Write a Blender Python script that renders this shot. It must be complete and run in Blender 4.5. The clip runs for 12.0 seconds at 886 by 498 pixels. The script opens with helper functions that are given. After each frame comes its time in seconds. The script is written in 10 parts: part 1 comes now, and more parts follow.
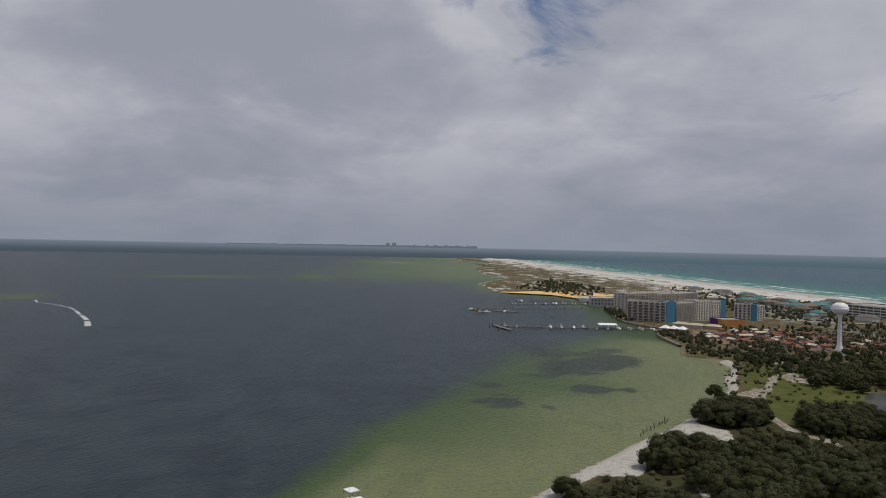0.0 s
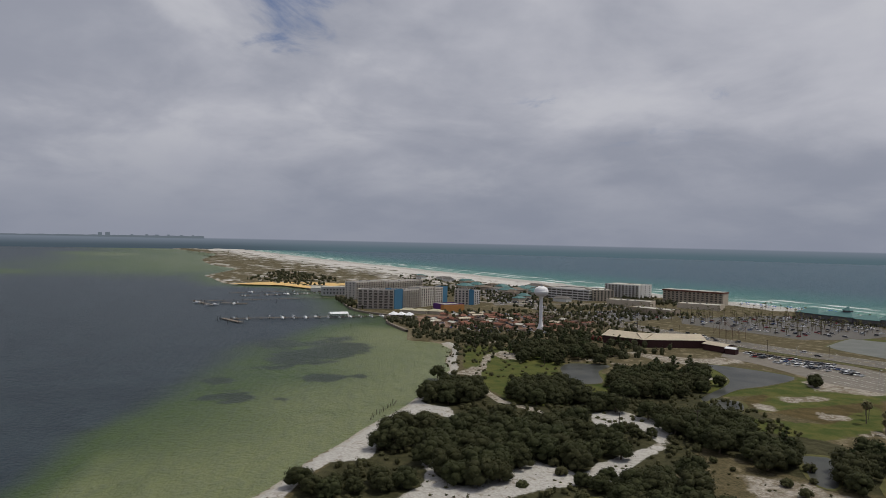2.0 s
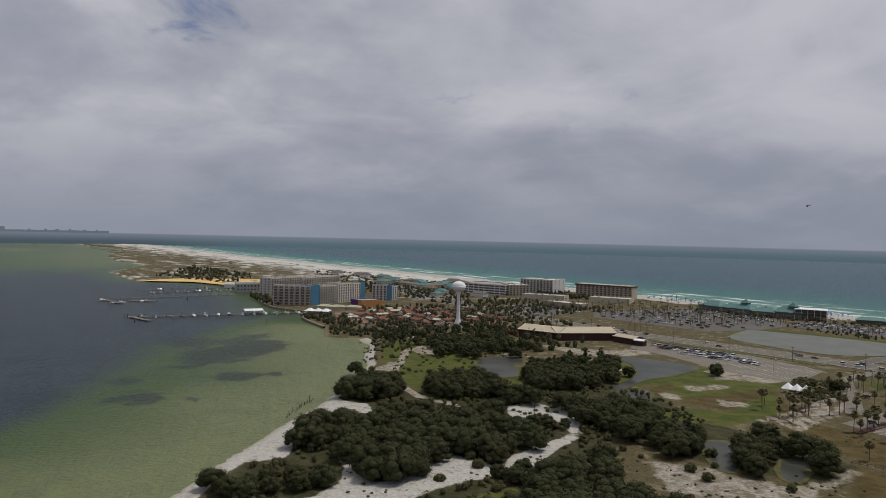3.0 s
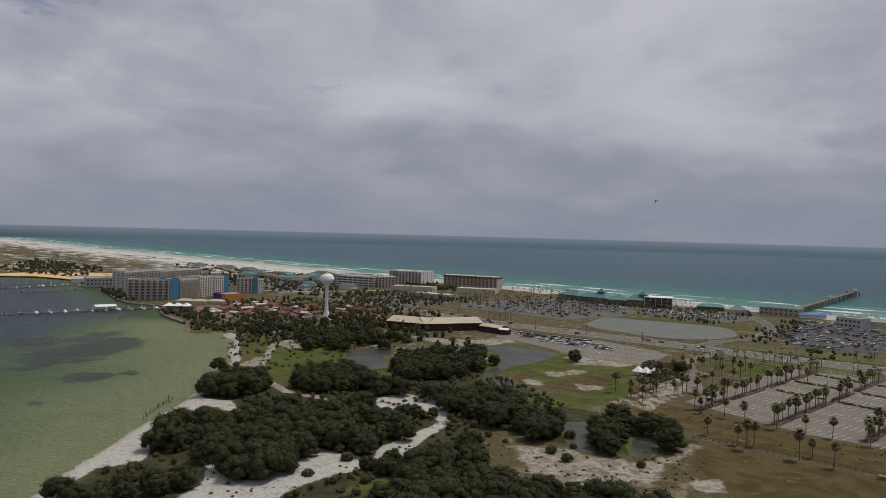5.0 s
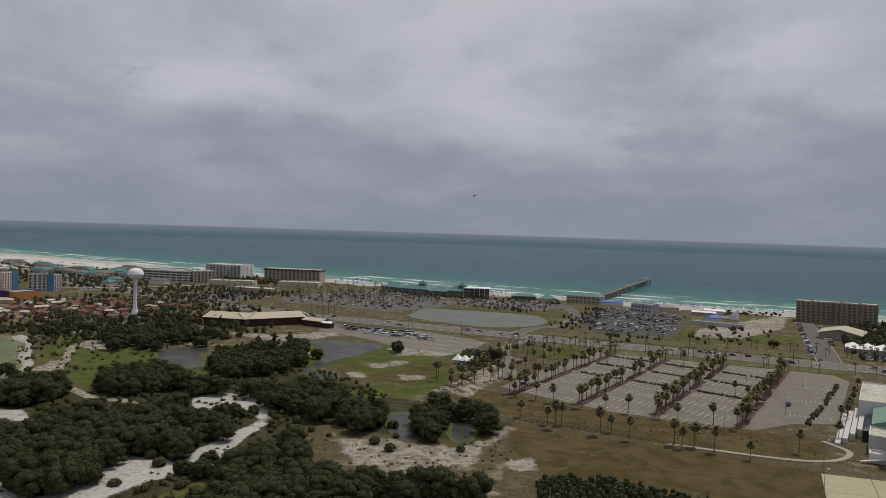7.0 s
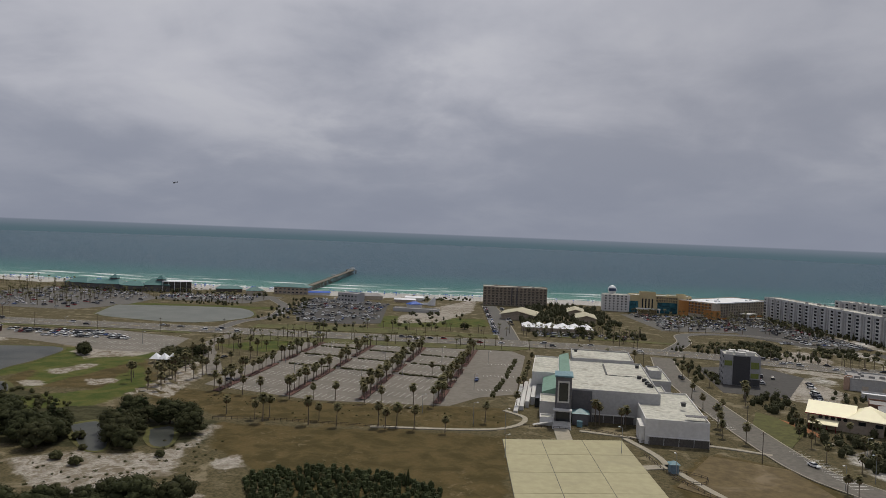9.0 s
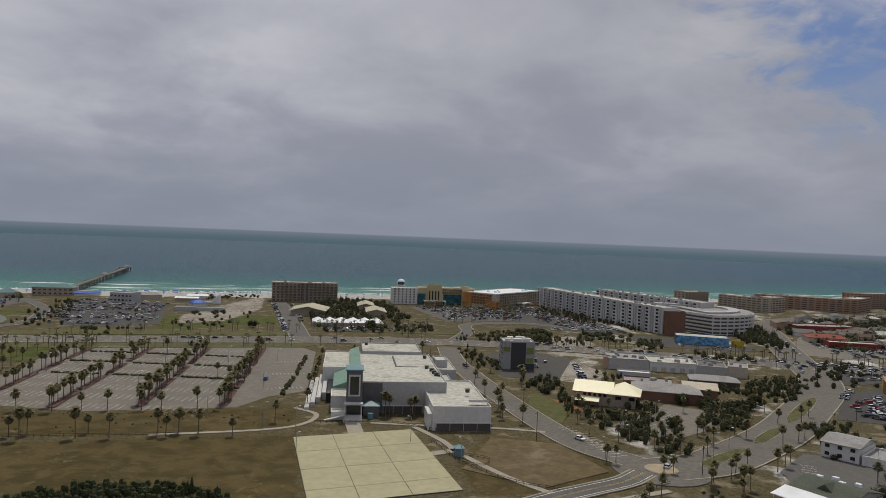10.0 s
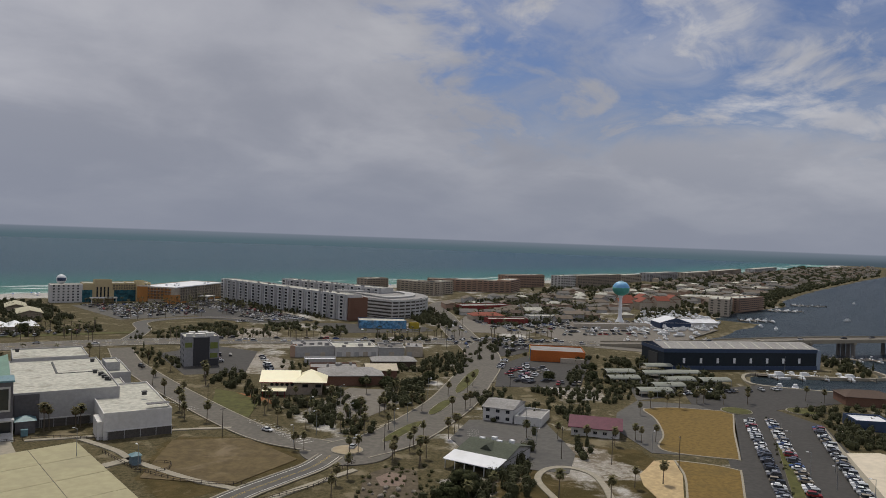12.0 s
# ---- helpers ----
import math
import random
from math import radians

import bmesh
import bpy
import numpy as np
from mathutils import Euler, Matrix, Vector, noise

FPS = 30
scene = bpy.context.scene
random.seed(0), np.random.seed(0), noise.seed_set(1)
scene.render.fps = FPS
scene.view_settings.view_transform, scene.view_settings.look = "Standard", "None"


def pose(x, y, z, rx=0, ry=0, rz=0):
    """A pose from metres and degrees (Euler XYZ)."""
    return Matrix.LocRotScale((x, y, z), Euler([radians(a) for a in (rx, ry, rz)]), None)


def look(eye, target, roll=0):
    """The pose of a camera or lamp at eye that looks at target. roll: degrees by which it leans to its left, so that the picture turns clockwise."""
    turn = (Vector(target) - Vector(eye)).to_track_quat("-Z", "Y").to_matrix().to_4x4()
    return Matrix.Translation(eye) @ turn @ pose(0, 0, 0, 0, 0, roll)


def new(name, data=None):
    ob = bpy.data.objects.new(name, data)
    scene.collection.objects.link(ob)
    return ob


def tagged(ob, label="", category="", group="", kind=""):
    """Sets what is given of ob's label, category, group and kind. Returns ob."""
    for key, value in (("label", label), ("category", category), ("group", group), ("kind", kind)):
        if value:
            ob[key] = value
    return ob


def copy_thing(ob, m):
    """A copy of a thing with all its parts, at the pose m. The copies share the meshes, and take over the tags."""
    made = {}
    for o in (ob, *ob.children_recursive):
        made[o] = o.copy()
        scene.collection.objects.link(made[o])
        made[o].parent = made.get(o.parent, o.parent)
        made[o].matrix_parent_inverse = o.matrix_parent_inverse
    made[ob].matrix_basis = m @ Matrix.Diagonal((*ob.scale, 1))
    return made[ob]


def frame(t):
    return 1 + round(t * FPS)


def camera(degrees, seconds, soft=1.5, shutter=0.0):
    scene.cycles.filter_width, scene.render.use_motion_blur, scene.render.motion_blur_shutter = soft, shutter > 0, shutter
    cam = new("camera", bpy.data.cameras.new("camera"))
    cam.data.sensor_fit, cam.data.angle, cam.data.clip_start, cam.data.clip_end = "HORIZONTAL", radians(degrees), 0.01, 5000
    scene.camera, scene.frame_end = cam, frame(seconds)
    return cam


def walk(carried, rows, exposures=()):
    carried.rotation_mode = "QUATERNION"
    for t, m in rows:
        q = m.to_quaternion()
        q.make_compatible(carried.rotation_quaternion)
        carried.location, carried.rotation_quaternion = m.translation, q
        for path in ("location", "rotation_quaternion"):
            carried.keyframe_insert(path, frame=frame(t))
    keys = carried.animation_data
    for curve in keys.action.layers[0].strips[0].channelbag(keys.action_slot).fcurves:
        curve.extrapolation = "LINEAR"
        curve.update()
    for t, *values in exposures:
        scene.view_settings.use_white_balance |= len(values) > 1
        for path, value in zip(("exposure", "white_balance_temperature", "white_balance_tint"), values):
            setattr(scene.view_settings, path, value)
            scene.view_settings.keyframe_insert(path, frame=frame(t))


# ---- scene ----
cam = camera(63.04, 12.0, soft=0.65)

# The camera hangs in the air and turns clockwise: seconds, heading, pitch, lean.
EYE = 78.0
TURNS = [
    (0.0, 75.73, -0.35, 1.21),
    (0.5, 67.06, -0.42, 1.25),
    (1.0, 61.33, -0.47, 1.24),
    (1.5, 57.86, -0.60, 1.29),
    (2.0, 54.68, -0.70, 1.24),
    (2.5, 51.24, -0.81, 1.30),
    (3.0, 48.17, -0.91, 1.34),
    (5.0, 37.79, -1.29, 1.52),
    (5.5, 35.04, -1.33, 1.55),
    (6.0, 31.91, -1.40, 1.55),
    (6.5, 28.16, -1.45, 1.64),
    (8.5, 7.63, -1.41, 2.24),
    (9.0, 0.95, -1.37, 2.28),
    (9.5, -7.12, -1.25, 2.28),
    (10.0, -15.58, -1.12, 2.31),
    (10.5, -22.87, -1.05, 2.25),
    (11.0, -29.54, -1.01, 2.15),
    (11.5, -35.84, -0.96, 2.16),
    (12.0, -40.16, -0.99, 2.05),
]


def turned(heading, pitch, lean):
    """A pose at the fixed eye, from degrees; heading 0 looks towards the ocean (+y)."""
    return pose(0, 0, EYE, 0, 0, heading) @ pose(0, 0, 0, 90 + pitch) @ pose(0, 0, 0, 0, 0, lean)


walk(cam, [(t, turned(a, p, r)) for t, a, p, r in TURNS])

# ---- sky, sun ----
SUN_TURN, SUN_HEIGHT = 20.0, 62.0   # degrees east of the ocean's direction, degrees above the horizon


def make_world():
    world = bpy.data.worlds.new("cloudy_sky")
    scene.world = world
    world.use_nodes = True
    nt = world.node_tree
    nt.nodes.clear()

    def n(kind, **values):
        nd = nt.nodes.new(kind)
        for key, value in values.items():
            nd.inputs[key].default_value = value
        return nd

    def link(a, b):
        nt.links.new(a, b)

    def calc(op, a, b=None, c=None):
        nd = nt.nodes.new("ShaderNodeMath")
        nd.operation = op
        for i, v in enumerate((a, b, c)):
            if v is None:
                continue
            if isinstance(v, (int, float)):
                nd.inputs[i].default_value = v
            else:
                link(v, nd.inputs[i])
        return nd.outputs[0]

    def mix(fac, a, b):
        nd = nt.nodes.new("ShaderNodeMix")
        nd.data_type = "RGBA"
        for sock, v in ((nd.inputs[0], fac), (nd.inputs[6], a), (nd.inputs[7], b)):
            if isinstance(v, (tuple, float, int)):
                sock.default_value = v if not isinstance(v, tuple) else (*v, 1)
            else:
                link(v, sock)
        return nd.outputs[2]

    def smooth(v, lo, hi):
        nd = nt.nodes.new("ShaderNodeMapRange")
        nd.interpolation_type = "SMOOTHSTEP"
        link(v, nd.inputs[0])
        nd.inputs[1].default_value, nd.inputs[2].default_value = lo, hi
        return nd.outputs[0]

    coord = n("ShaderNodeTexCoord")
    sep = n("ShaderNodeSeparateXYZ")
    link(coord.outputs["Generated"], sep.inputs[0])
    dx, dy, dz = sep.outputs
    up = calc("MAXIMUM", dz, 0.0)
    low = calc("ADD", up, 0.30)
    px, py = calc("DIVIDE", dx, low), calc("DIVIDE", dy, low)
    comb = n("ShaderNodeCombineXYZ")
    link(px, comb.inputs[0])
    link(py, comb.inputs[1])

    def clouds(scale, detail, rough, offset, warp=0.0):
        mp = n("ShaderNodeMapping")
        mp.inputs["Location"].default_value = offset
        link(comb.outputs[0], mp.inputs[0])
        tx = n("ShaderNodeTexNoise", Scale=scale, Detail=detail, Roughness=rough, Distortion=warp)
        link(mp.outputs[0], tx.inputs["Vector"])
        return tx.outputs["Fac"]

    def towards(azimuth, height, wide, narrow):
        """1 at a direction of the sky, fading to 0 so many degrees away from it."""
        a, h = radians(azimuth), radians(height)
        dot = calc("ADD", calc("ADD", calc("MULTIPLY", dx, math.sin(a) * math.cos(h)), calc("MULTIPLY", dy, math.cos(a) * math.cos(h))), calc("MULTIPLY", dz, math.sin(h)))
        return smooth(dot, math.cos(radians(wide)), math.cos(radians(narrow)))

    large = clouds(0.9, 5.0, 0.5, (1.3, 4.2, 0), 0.2)
    broad = clouds(0.75, 4.0, 0.5, (7.7, 2.1, 3))
    puffs = clouds(2.3, 6.0, 0.52, (3.9, 0.4, 8), 0.25)
    fine = clouds(2.6, 8.0, 0.58, (3.1, 9.4, 6), 0.5)
    streaks = clouds(6.5, 7.0, 0.6, (2.6, 6.1, 4), 0.9)
    # the cover breaks up towards the east and, less, high in the west
    east, west = towards(64, 24, 38, 10), towards(-66, 27, 20, 4)
    body = calc("SUBTRACT", calc("ADD", calc("MULTIPLY", large, 0.65), calc("MULTIPLY", fine, 0.80)), calc("SUBTRACT", 0.375, calc("MULTIPLY", streaks, 0.30)))
    gap = calc("ADD", calc("MULTIPLY", east, 0.36), calc("MULTIPLY", west, 0.16))
    cover = smooth(calc("SUBTRACT", calc("ADD", body, 0.285), gap), 0.44, 0.62)
    cover = calc("MAXIMUM", cover, calc("SUBTRACT", 1.0, smooth(calc("ADD", dz, calc("MULTIPLY", calc("SUBTRACT", fine, 0.5), 0.25)), 0.09, 0.20)))

    veil = clouds(3.2, 7.0, 0.6, (5.2, 1.7, 2), 0.8)
    cover = calc("MAXIMUM", cover, calc("MULTIPLY", smooth(calc("ADD", veil, calc("MULTIPLY", calc("SUBTRACT", large, 0.5), 0.6)), 0.36, 0.72), 0.55))

    sky = n("ShaderNodeTexSky")
    sky.sky_type, sky.sun_disc = "NISHITA", False
    sky.sun_elevation, sky.sun_rotation = radians(SUN_HEIGHT), radians(SUN_TURN)
    sky.air_density, sky.dust_density = 1.0, 1.5
    blue = n("ShaderNodeMix")
    blue.data_type, blue.blend_type = "RGBA", "MULTIPLY"
    blue.inputs[0].default_value = 1.0
    link(sky.outputs[0], blue.inputs[6])
    blue.inputs[7].default_value = (0.040, 0.046, 0.062, 1)

    shade = smooth(calc("ADD", calc("MULTIPLY", broad, 0.42), calc("ADD", calc("MULTIPLY", puffs, 0.40), calc("MULTIPLY", fine, 0.18))), 0.39, 0.61)
    cloud = mix(shade, (0.292, 0.308, 0.368), (0.468, 0.474, 0.525))
    cloud = mix(calc("MULTIPLY", east, 0.45), cloud, mix(shade, (0.42, 0.43, 0.47), (0.70, 0.69, 0.70)))
    cloud = mix(calc("MULTIPLY", smooth(puffs, 0.54, 0.68), 0.35), cloud, (0.54, 0.545, 0.575))
    cloud = mix(calc("MULTIPLY", towards(32, 5, 32, 10), 0.32), cloud, (0.235, 0.243, 0.285))
    haze = calc("SUBTRACT", 1.0, smooth(dz, -0.01, 0.19))
    cloud = mix(calc("MULTIPLY", haze, 0.85), cloud, (0.225, 0.247, 0.312))
    out = mix(cover, blue.outputs[2], cloud)
    back = n("ShaderNodeBackground", Strength=1.0)
    link(out, back.inputs[0])
    final = n("ShaderNodeOutputWorld")
    link(back.outputs[0], final.inputs[0])


make_world()

sun_data = bpy.data.lights.new("sun", "SUN")
sun_data.energy, sun_data.angle, sun_data.color = 2.3, radians(2.5), (1.0, 0.935, 0.81)
sun = new("sun", sun_data)
_a, _h = radians(SUN_TURN), radians(SUN_HEIGHT)
sun.matrix_basis = look((math.sin(_a) * math.cos(_h) * 900, math.cos(_a) * math.cos(_h) * 900, math.sin(_h) * 900), (0, 0, 0))
scene.view_settings.exposure = 0.0

# ---- materials ----


class Nodes:
    """A small builder for a node material."""

    def __init__(self, name):
        self.mat = bpy.data.materials.new(name)
        self.mat.use_nodes = True
        self.nt = self.mat.node_tree
        self.bsdf = self.nt.nodes["Principled BSDF"]

    def node(self, kind, **values):
        nd = self.nt.nodes.new(kind)
        for key, value in values.items():
            nd.inputs[key].default_value = value
        return nd

    def put(self, v, sock):
        if isinstance(v, tuple):
            sock.default_value = (*v, 1) if len(v) == 3 else v
        elif isinstance(v, (int, float)):
            sock.default_value = v
        else:
            self.nt.links.new(v, sock)

    def calc(self, op, a, b=None):
        nd = self.nt.nodes.new("ShaderNodeMath")
        nd.operation = op
        self.put(a, nd.inputs[0])
        if b is not None:
            self.put(b, nd.inputs[1])
        return nd.outputs[0]

    def mix(self, fac, a, b):
        nd = self.nt.nodes.new("ShaderNodeMix")
        nd.data_type = "RGBA"
        self.put(fac, nd.inputs[0])
        self.put(a, nd.inputs[6])
        self.put(b, nd.inputs[7])
        return nd.outputs[2]

    def smooth(self, v, lo, hi):
        nd = self.nt.nodes.new("ShaderNodeMapRange")
        nd.interpolation_type = "SMOOTHSTEP"
        self.put(v, nd.inputs[0])
        nd.inputs[1].default_value, nd.inputs[2].default_value = lo, hi
        return nd.outputs[0]

    def place(self, world=True, stretch=(1, 1, 1)):
        if world:
            out = self.nt.nodes.new("ShaderNodeNewGeometry").outputs["Position"]
        else:
            out = self.nt.nodes.new("ShaderNodeTexCoord").outputs["Object"]
        mp = self.node("ShaderNodeMapping")
        mp.inputs["Scale"].default_value = stretch
        self.put(out, mp.inputs[0])
        return mp.outputs[0]

    def noise(self, at, scale, detail=4.0, rough=0.55, warp=0.0):
        nd = self.node("ShaderNodeTexNoise", Scale=scale, Detail=detail, Roughness=rough, Distortion=warp)
        self.put(at, nd.inputs["Vector"])
        return nd.outputs["Fac"]

    def attr(self, name):
        nd = self.nt.nodes.new("ShaderNodeAttribute")
        nd.attribute_name = name
        return nd.outputs["Fac"]

    def bump(self, height, strength, distance):
        nd = self.node("ShaderNodeBump", Strength=strength, Distance=distance)
        self.put(height, nd.inputs["Height"])
        self.put(nd.outputs[0], self.bsdf.inputs["Normal"])

    def done(self, colour, rough=0.8, metal=0.0, spec=0.3):
        self.put(colour, self.bsdf.inputs["Base Color"])
        self.put(rough, self.bsdf.inputs["Roughness"])
        self.put(metal, self.bsdf.inputs["Metallic"])
        self.put(spec, self.bsdf.inputs["Specular IOR Level"])
        return self.mat


def surface(name, colour, rough=0.8, vary=0.25, grain=1.5, stain=0.12, stain_colour=None, relief=0.02, metal=0.0, spec=0.3, world=True, per_object=0.0):
    """Paint, stone, metal: a colour that varies at two scales, worn and slightly rough."""
    m = Nodes(name)
    at = m.place(world)
    fine, broad = m.noise(at, grain, 5.0, 0.6), m.noise(at, stain, 4.0, 0.6, 0.5)
    dark = tuple(c * (1 - vary) for c in colour)
    light = tuple(min(0.9, c * (1 + vary * 0.6)) for c in colour)
    out = m.mix(m.smooth(fine, 0.3, 0.7), dark, light)
    if stain_colour is None:
        stain_colour = tuple(c * (1 - 1.6 * vary if vary < 0.5 else 0.3) for c in colour)
    out = m.mix(m.calc("MULTIPLY", m.smooth(broad, 0.5, 0.75), 0.7), out, stain_colour)
    if per_object:
        rnd = m.nt.nodes.new("ShaderNodeObjectInfo").outputs["Random"]
        out = m.mix(m.calc("MULTIPLY", rnd, per_object), out, tuple(c * 0.45 for c in colour))
    if relief:
        m.bump(fine, 0.4, relief)
    return m.done(out, rough, metal, spec)


WHITE_WALL = surface("white_stucco", (0.60, 0.59, 0.57), 0.85, 0.08, 0.8, 0.06, (0.46, 0.44, 0.41))
GREY_WALL = surface("grey_stucco", (0.40, 0.395, 0.39), 0.85, 0.1, 0.8, 0.06)
DARK_GREY = surface("dark_grey_panel", (0.13, 0.125, 0.13), 0.7, 0.15, 0.8, 0.1)
BEIGE_WALL = surface("beige_stucco", (0.47, 0.41, 0.33), 0.85, 0.12, 0.8, 0.06)
BROWN_WALL = surface("brown_concrete", (0.36, 0.30, 0.24), 0.85, 0.15, 0.8, 0.06)
YELLOW_WALL = surface("yellow_stucco", (0.50, 0.41, 0.24), 0.85, 0.1, 0.8, 0.06)
ORANGE_WALL = surface("orange_stucco", (0.47, 0.22, 0.07), 0.8, 0.12, 0.8, 0.06)
BRICK_WALL = surface("red_brick", (0.185, 0.10, 0.07), 0.9, 0.2, 2.5, 0.08)
TERRA_WALL = surface("terracotta_stucco", (0.40, 0.275, 0.205), 0.9, 0.12, 0.8, 0.06)
MAROON_WALL = surface("maroon_siding", (0.055, 0.022, 0.022), 0.8, 0.2, 1.5, 0.1)
PURPLE_WALL = surface("purple_paint", (0.10, 0.035, 0.16), 0.8, 0.1, 1.0, 0.1)
BLUE_WALL = surface("blue_paint", (0.07, 0.20, 0.32), 0.7, 0.1, 1.0, 0.1)
NAVY_WALL = surface("navy_metal_siding", (0.014, 0.022, 0.032), 0.55, 0.15, 0.6, 0.05)
NAVY_TRIM = surface("blue_metal_siding", (0.045, 0.07, 0.13), 0.5, 0.12, 0.6, 0.05)
CYAN_TRIM = surface("blue_tile", (0.13, 0.235, 0.27), 0.5, 0.15, 1.0, 0.1)
LIME_WALL = surface("lime_panel", (0.17, 0.20, 0.055), 0.7, 0.1, 1.0, 0.1)
RED_WALL = surface("red_paint", (0.20, 0.032, 0.03), 0.7, 0.15, 1.0, 0.1)
ROOF_WHITE = surface("weathered_white_membrane", (0.47, 0.46, 0.40), 0.9, 0.26, 0.5, 0.075, (0.17, 0.157, 0.125))
ROOF_GREY = surface("grey_gravel_roof", (0.30, 0.29, 0.28), 0.95, 0.2, 1.0, 0.08, (0.18, 0.17, 0.16))
ROOF_TAN = surface("tan_metal_roof", (0.46, 0.40, 0.30), 0.6, 0.1, 0.5, 0.05)
ROOF_TEAL = surface("teal_metal_roof", (0.075, 0.17, 0.165), 0.55, 0.15, 0.5, 0.06)
ROOF_GREEN = surface("green_metal_roof", (0.16, 0.27, 0.21), 0.6, 0.12, 0.5, 0.06)
ROOF_PALE = surface("pale_green_roof", (0.42, 0.39, 0.28), 0.8, 0.1, 0.5, 0.06)
ROOF_YELLOW = surface("pale_yellow_metal_roof", (0.90, 0.83, 0.57), 0.5, 0.03, 0.5, 0.06, (0.86, 0.76, 0.48))
ROOF_RED = surface("red_tile_roof", (0.24, 0.07, 0.045), 0.85, 0.2, 1.5, 0.1)
ROOF_BROWN = surface("brown_shingle_roof", (0.10, 0.07, 0.055), 0.9, 0.2, 1.5, 0.1)
ROOF_OLIVE = surface("olive_shingle_roof", (0.085, 0.095, 0.07), 0.9, 0.2, 1.5, 0.1)
ROOF_MAROON = surface("maroon_metal_roof", (0.115, 0.03, 0.05), 0.6, 0.15, 0.8, 0.1)
ROOF_BLUE = surface("bright_blue_canvas", (0.03, 0.10, 0.42), 0.6, 0.1, 1.0, 0.1)
ASPHALT = surface("asphalt", (0.108, 0.102, 0.094), 0.9, 0.16, 0.5, 0.03, (0.07, 0.068, 0.067))
DARK_ASPHALT = surface("fresh_asphalt", (0.060, 0.056, 0.052), 0.85, 0.2, 0.5, 0.03)
PALE_ASPHALT = surface("sun_bleached_asphalt", (0.175, 0.158, 0.135), 0.95, 0.16, 0.4, 0.04, (0.115, 0.107, 0.09))
WORN_ASPHALT = surface("worn_asphalt", (0.138, 0.126, 0.108), 0.95, 0.2, 0.5, 0.05, (0.095, 0.088, 0.076))
CONCRETE = surface("concrete", (0.31, 0.28, 0.22), 0.9, 0.12, 0.6, 0.06)
SLAB_CONCRETE = surface("yellowed_concrete_slab", (0.365, 0.335, 0.21), 0.9, 0.09, 0.4, 0.05, (0.29, 0.265, 0.175))
PAINT_LINE = surface("road_paint", (0.66, 0.65, 0.60), 0.8, 0.2, 1.5, 0.3)
YELLOW_LINE = surface("yellow_road_paint", (0.50, 0.36, 0.08), 0.8, 0.2, 1.5, 0.3)
DRY_GRASS = surface("dry_lawn", (0.172, 0.113, 0.032), 0.95, 0.25, 0.6, 0.06, (0.105, 0.078, 0.028), 0.05)
LAWN = surface("green_lawn", (0.085, 0.085, 0.026), 0.95, 0.3, 0.35, 0.06, (0.12, 0.09, 0.035), 0.05)
BARE_SAND = surface("packed_sand", (0.36, 0.295, 0.20), 0.95, 0.15, 0.4, 0.07, (0.33, 0.26, 0.16), 0.05)
WHITE_SAND = surface("white_sand_yard", (0.60, 0.53, 0.42), 0.95, 0.1, 0.4, 0.07)
YELLOW_SAND = surface("dredged_yellow_sand", (0.62, 0.42, 0.17), 0.95, 0.08, 0.2, 0.03)
GLASS = surface("dark_window_glass", (0.02, 0.025, 0.03), 0.12, 0.2, 0.5, 0.2, relief=0, spec=0.5, per_object=0.0)
FRAME = surface("window_frame", (0.5, 0.49, 0.47), 0.7, 0.1, relief=0)
DARK_FRAME = surface("dark_frame", (0.05, 0.05, 0.055), 0.6, 0.1, relief=0)
# Flat dark colour that stands for the shade in recesses and open decks.
SHADE_RECESS = surface("painted_recess_shade", (0.10, 0.09, 0.08), 0.9, 0.2, relief=0)
# Darker copy of the concrete; shade below the bridge deck is in its colour.
PIER_CONCRETE = surface("shade_painted_concrete", (0.22, 0.20, 0.18), 0.9, 0.2)
CANVAS = surface("grey_canvas", (0.25, 0.26, 0.225), 0.9, 0.15)
WOOD = surface("weathered_wood", (0.20, 0.17, 0.135), 0.9, 0.25, 1.5, 0.3)
DARK_WOOD = surface("wet_dark_wood", (0.075, 0.06, 0.05), 0.9, 0.25, 1.5, 0.3)
STEEL = surface("galvanised_steel", (0.32, 0.33, 0.34), 0.5, 0.15, 1.0, 0.3, metal=0.6)
DARK_STEEL = surface("dark_painted_steel", (0.06, 0.06, 0.06), 0.6, 0.15, 1.0, 0.3)
TANK_WHITE = surface("white_tank_paint", (0.74, 0.75, 0.77), 0.5, 0.05, 0.3, 0.06, (0.6, 0.6, 0.6), 0)
TANK_BLUE = surface("blue_tank_paint", (0.16, 0.38, 0.64), 0.45, 0.1, 0.3, 0.06, relief=0)
TANK_TEAL = surface("teal_tank_paint", (0.07, 0.29, 0.25), 0.45, 0.1, 0.3, 0.06, relief=0)
RUBBER = surface("tyre_rubber", (0.015, 0.015, 0.015), 0.85, 0.2, relief=0)
CAR_GLASS = surface("car_glass", (0.015, 0.018, 0.02), 0.1, 0.1, relief=0, spec=0.5)
BRICK_PAVE = surface("brick_pavers", (0.20, 0.145, 0.115), 0.9, 0.2, 1.5, 0.1)
RED_MULCH = surface("red_mulch", (0.115, 0.060, 0.048), 0.95, 0.3, 1.0, 0.3)
PALE_BEIGE = surface("pale_beige_stucco", (0.52, 0.48, 0.43), 0.85, 0.1, 0.8, 0.06)
MID_GREY = surface("mid_grey_panel", (0.31, 0.31, 0.315), 0.8, 0.12, 0.8, 0.08)
# Balcony shade as a colour, for sheets laid on the uncut wall.
BALCONY_SHADE = surface("painted_balcony_shade", (0.13, 0.115, 0.10), 0.9, 0.2, relief=0)
SHINGLE_GREY = surface("grey_shingle_roof", (0.15, 0.14, 0.128), 0.9, 0.2, 1.5, 0.1)
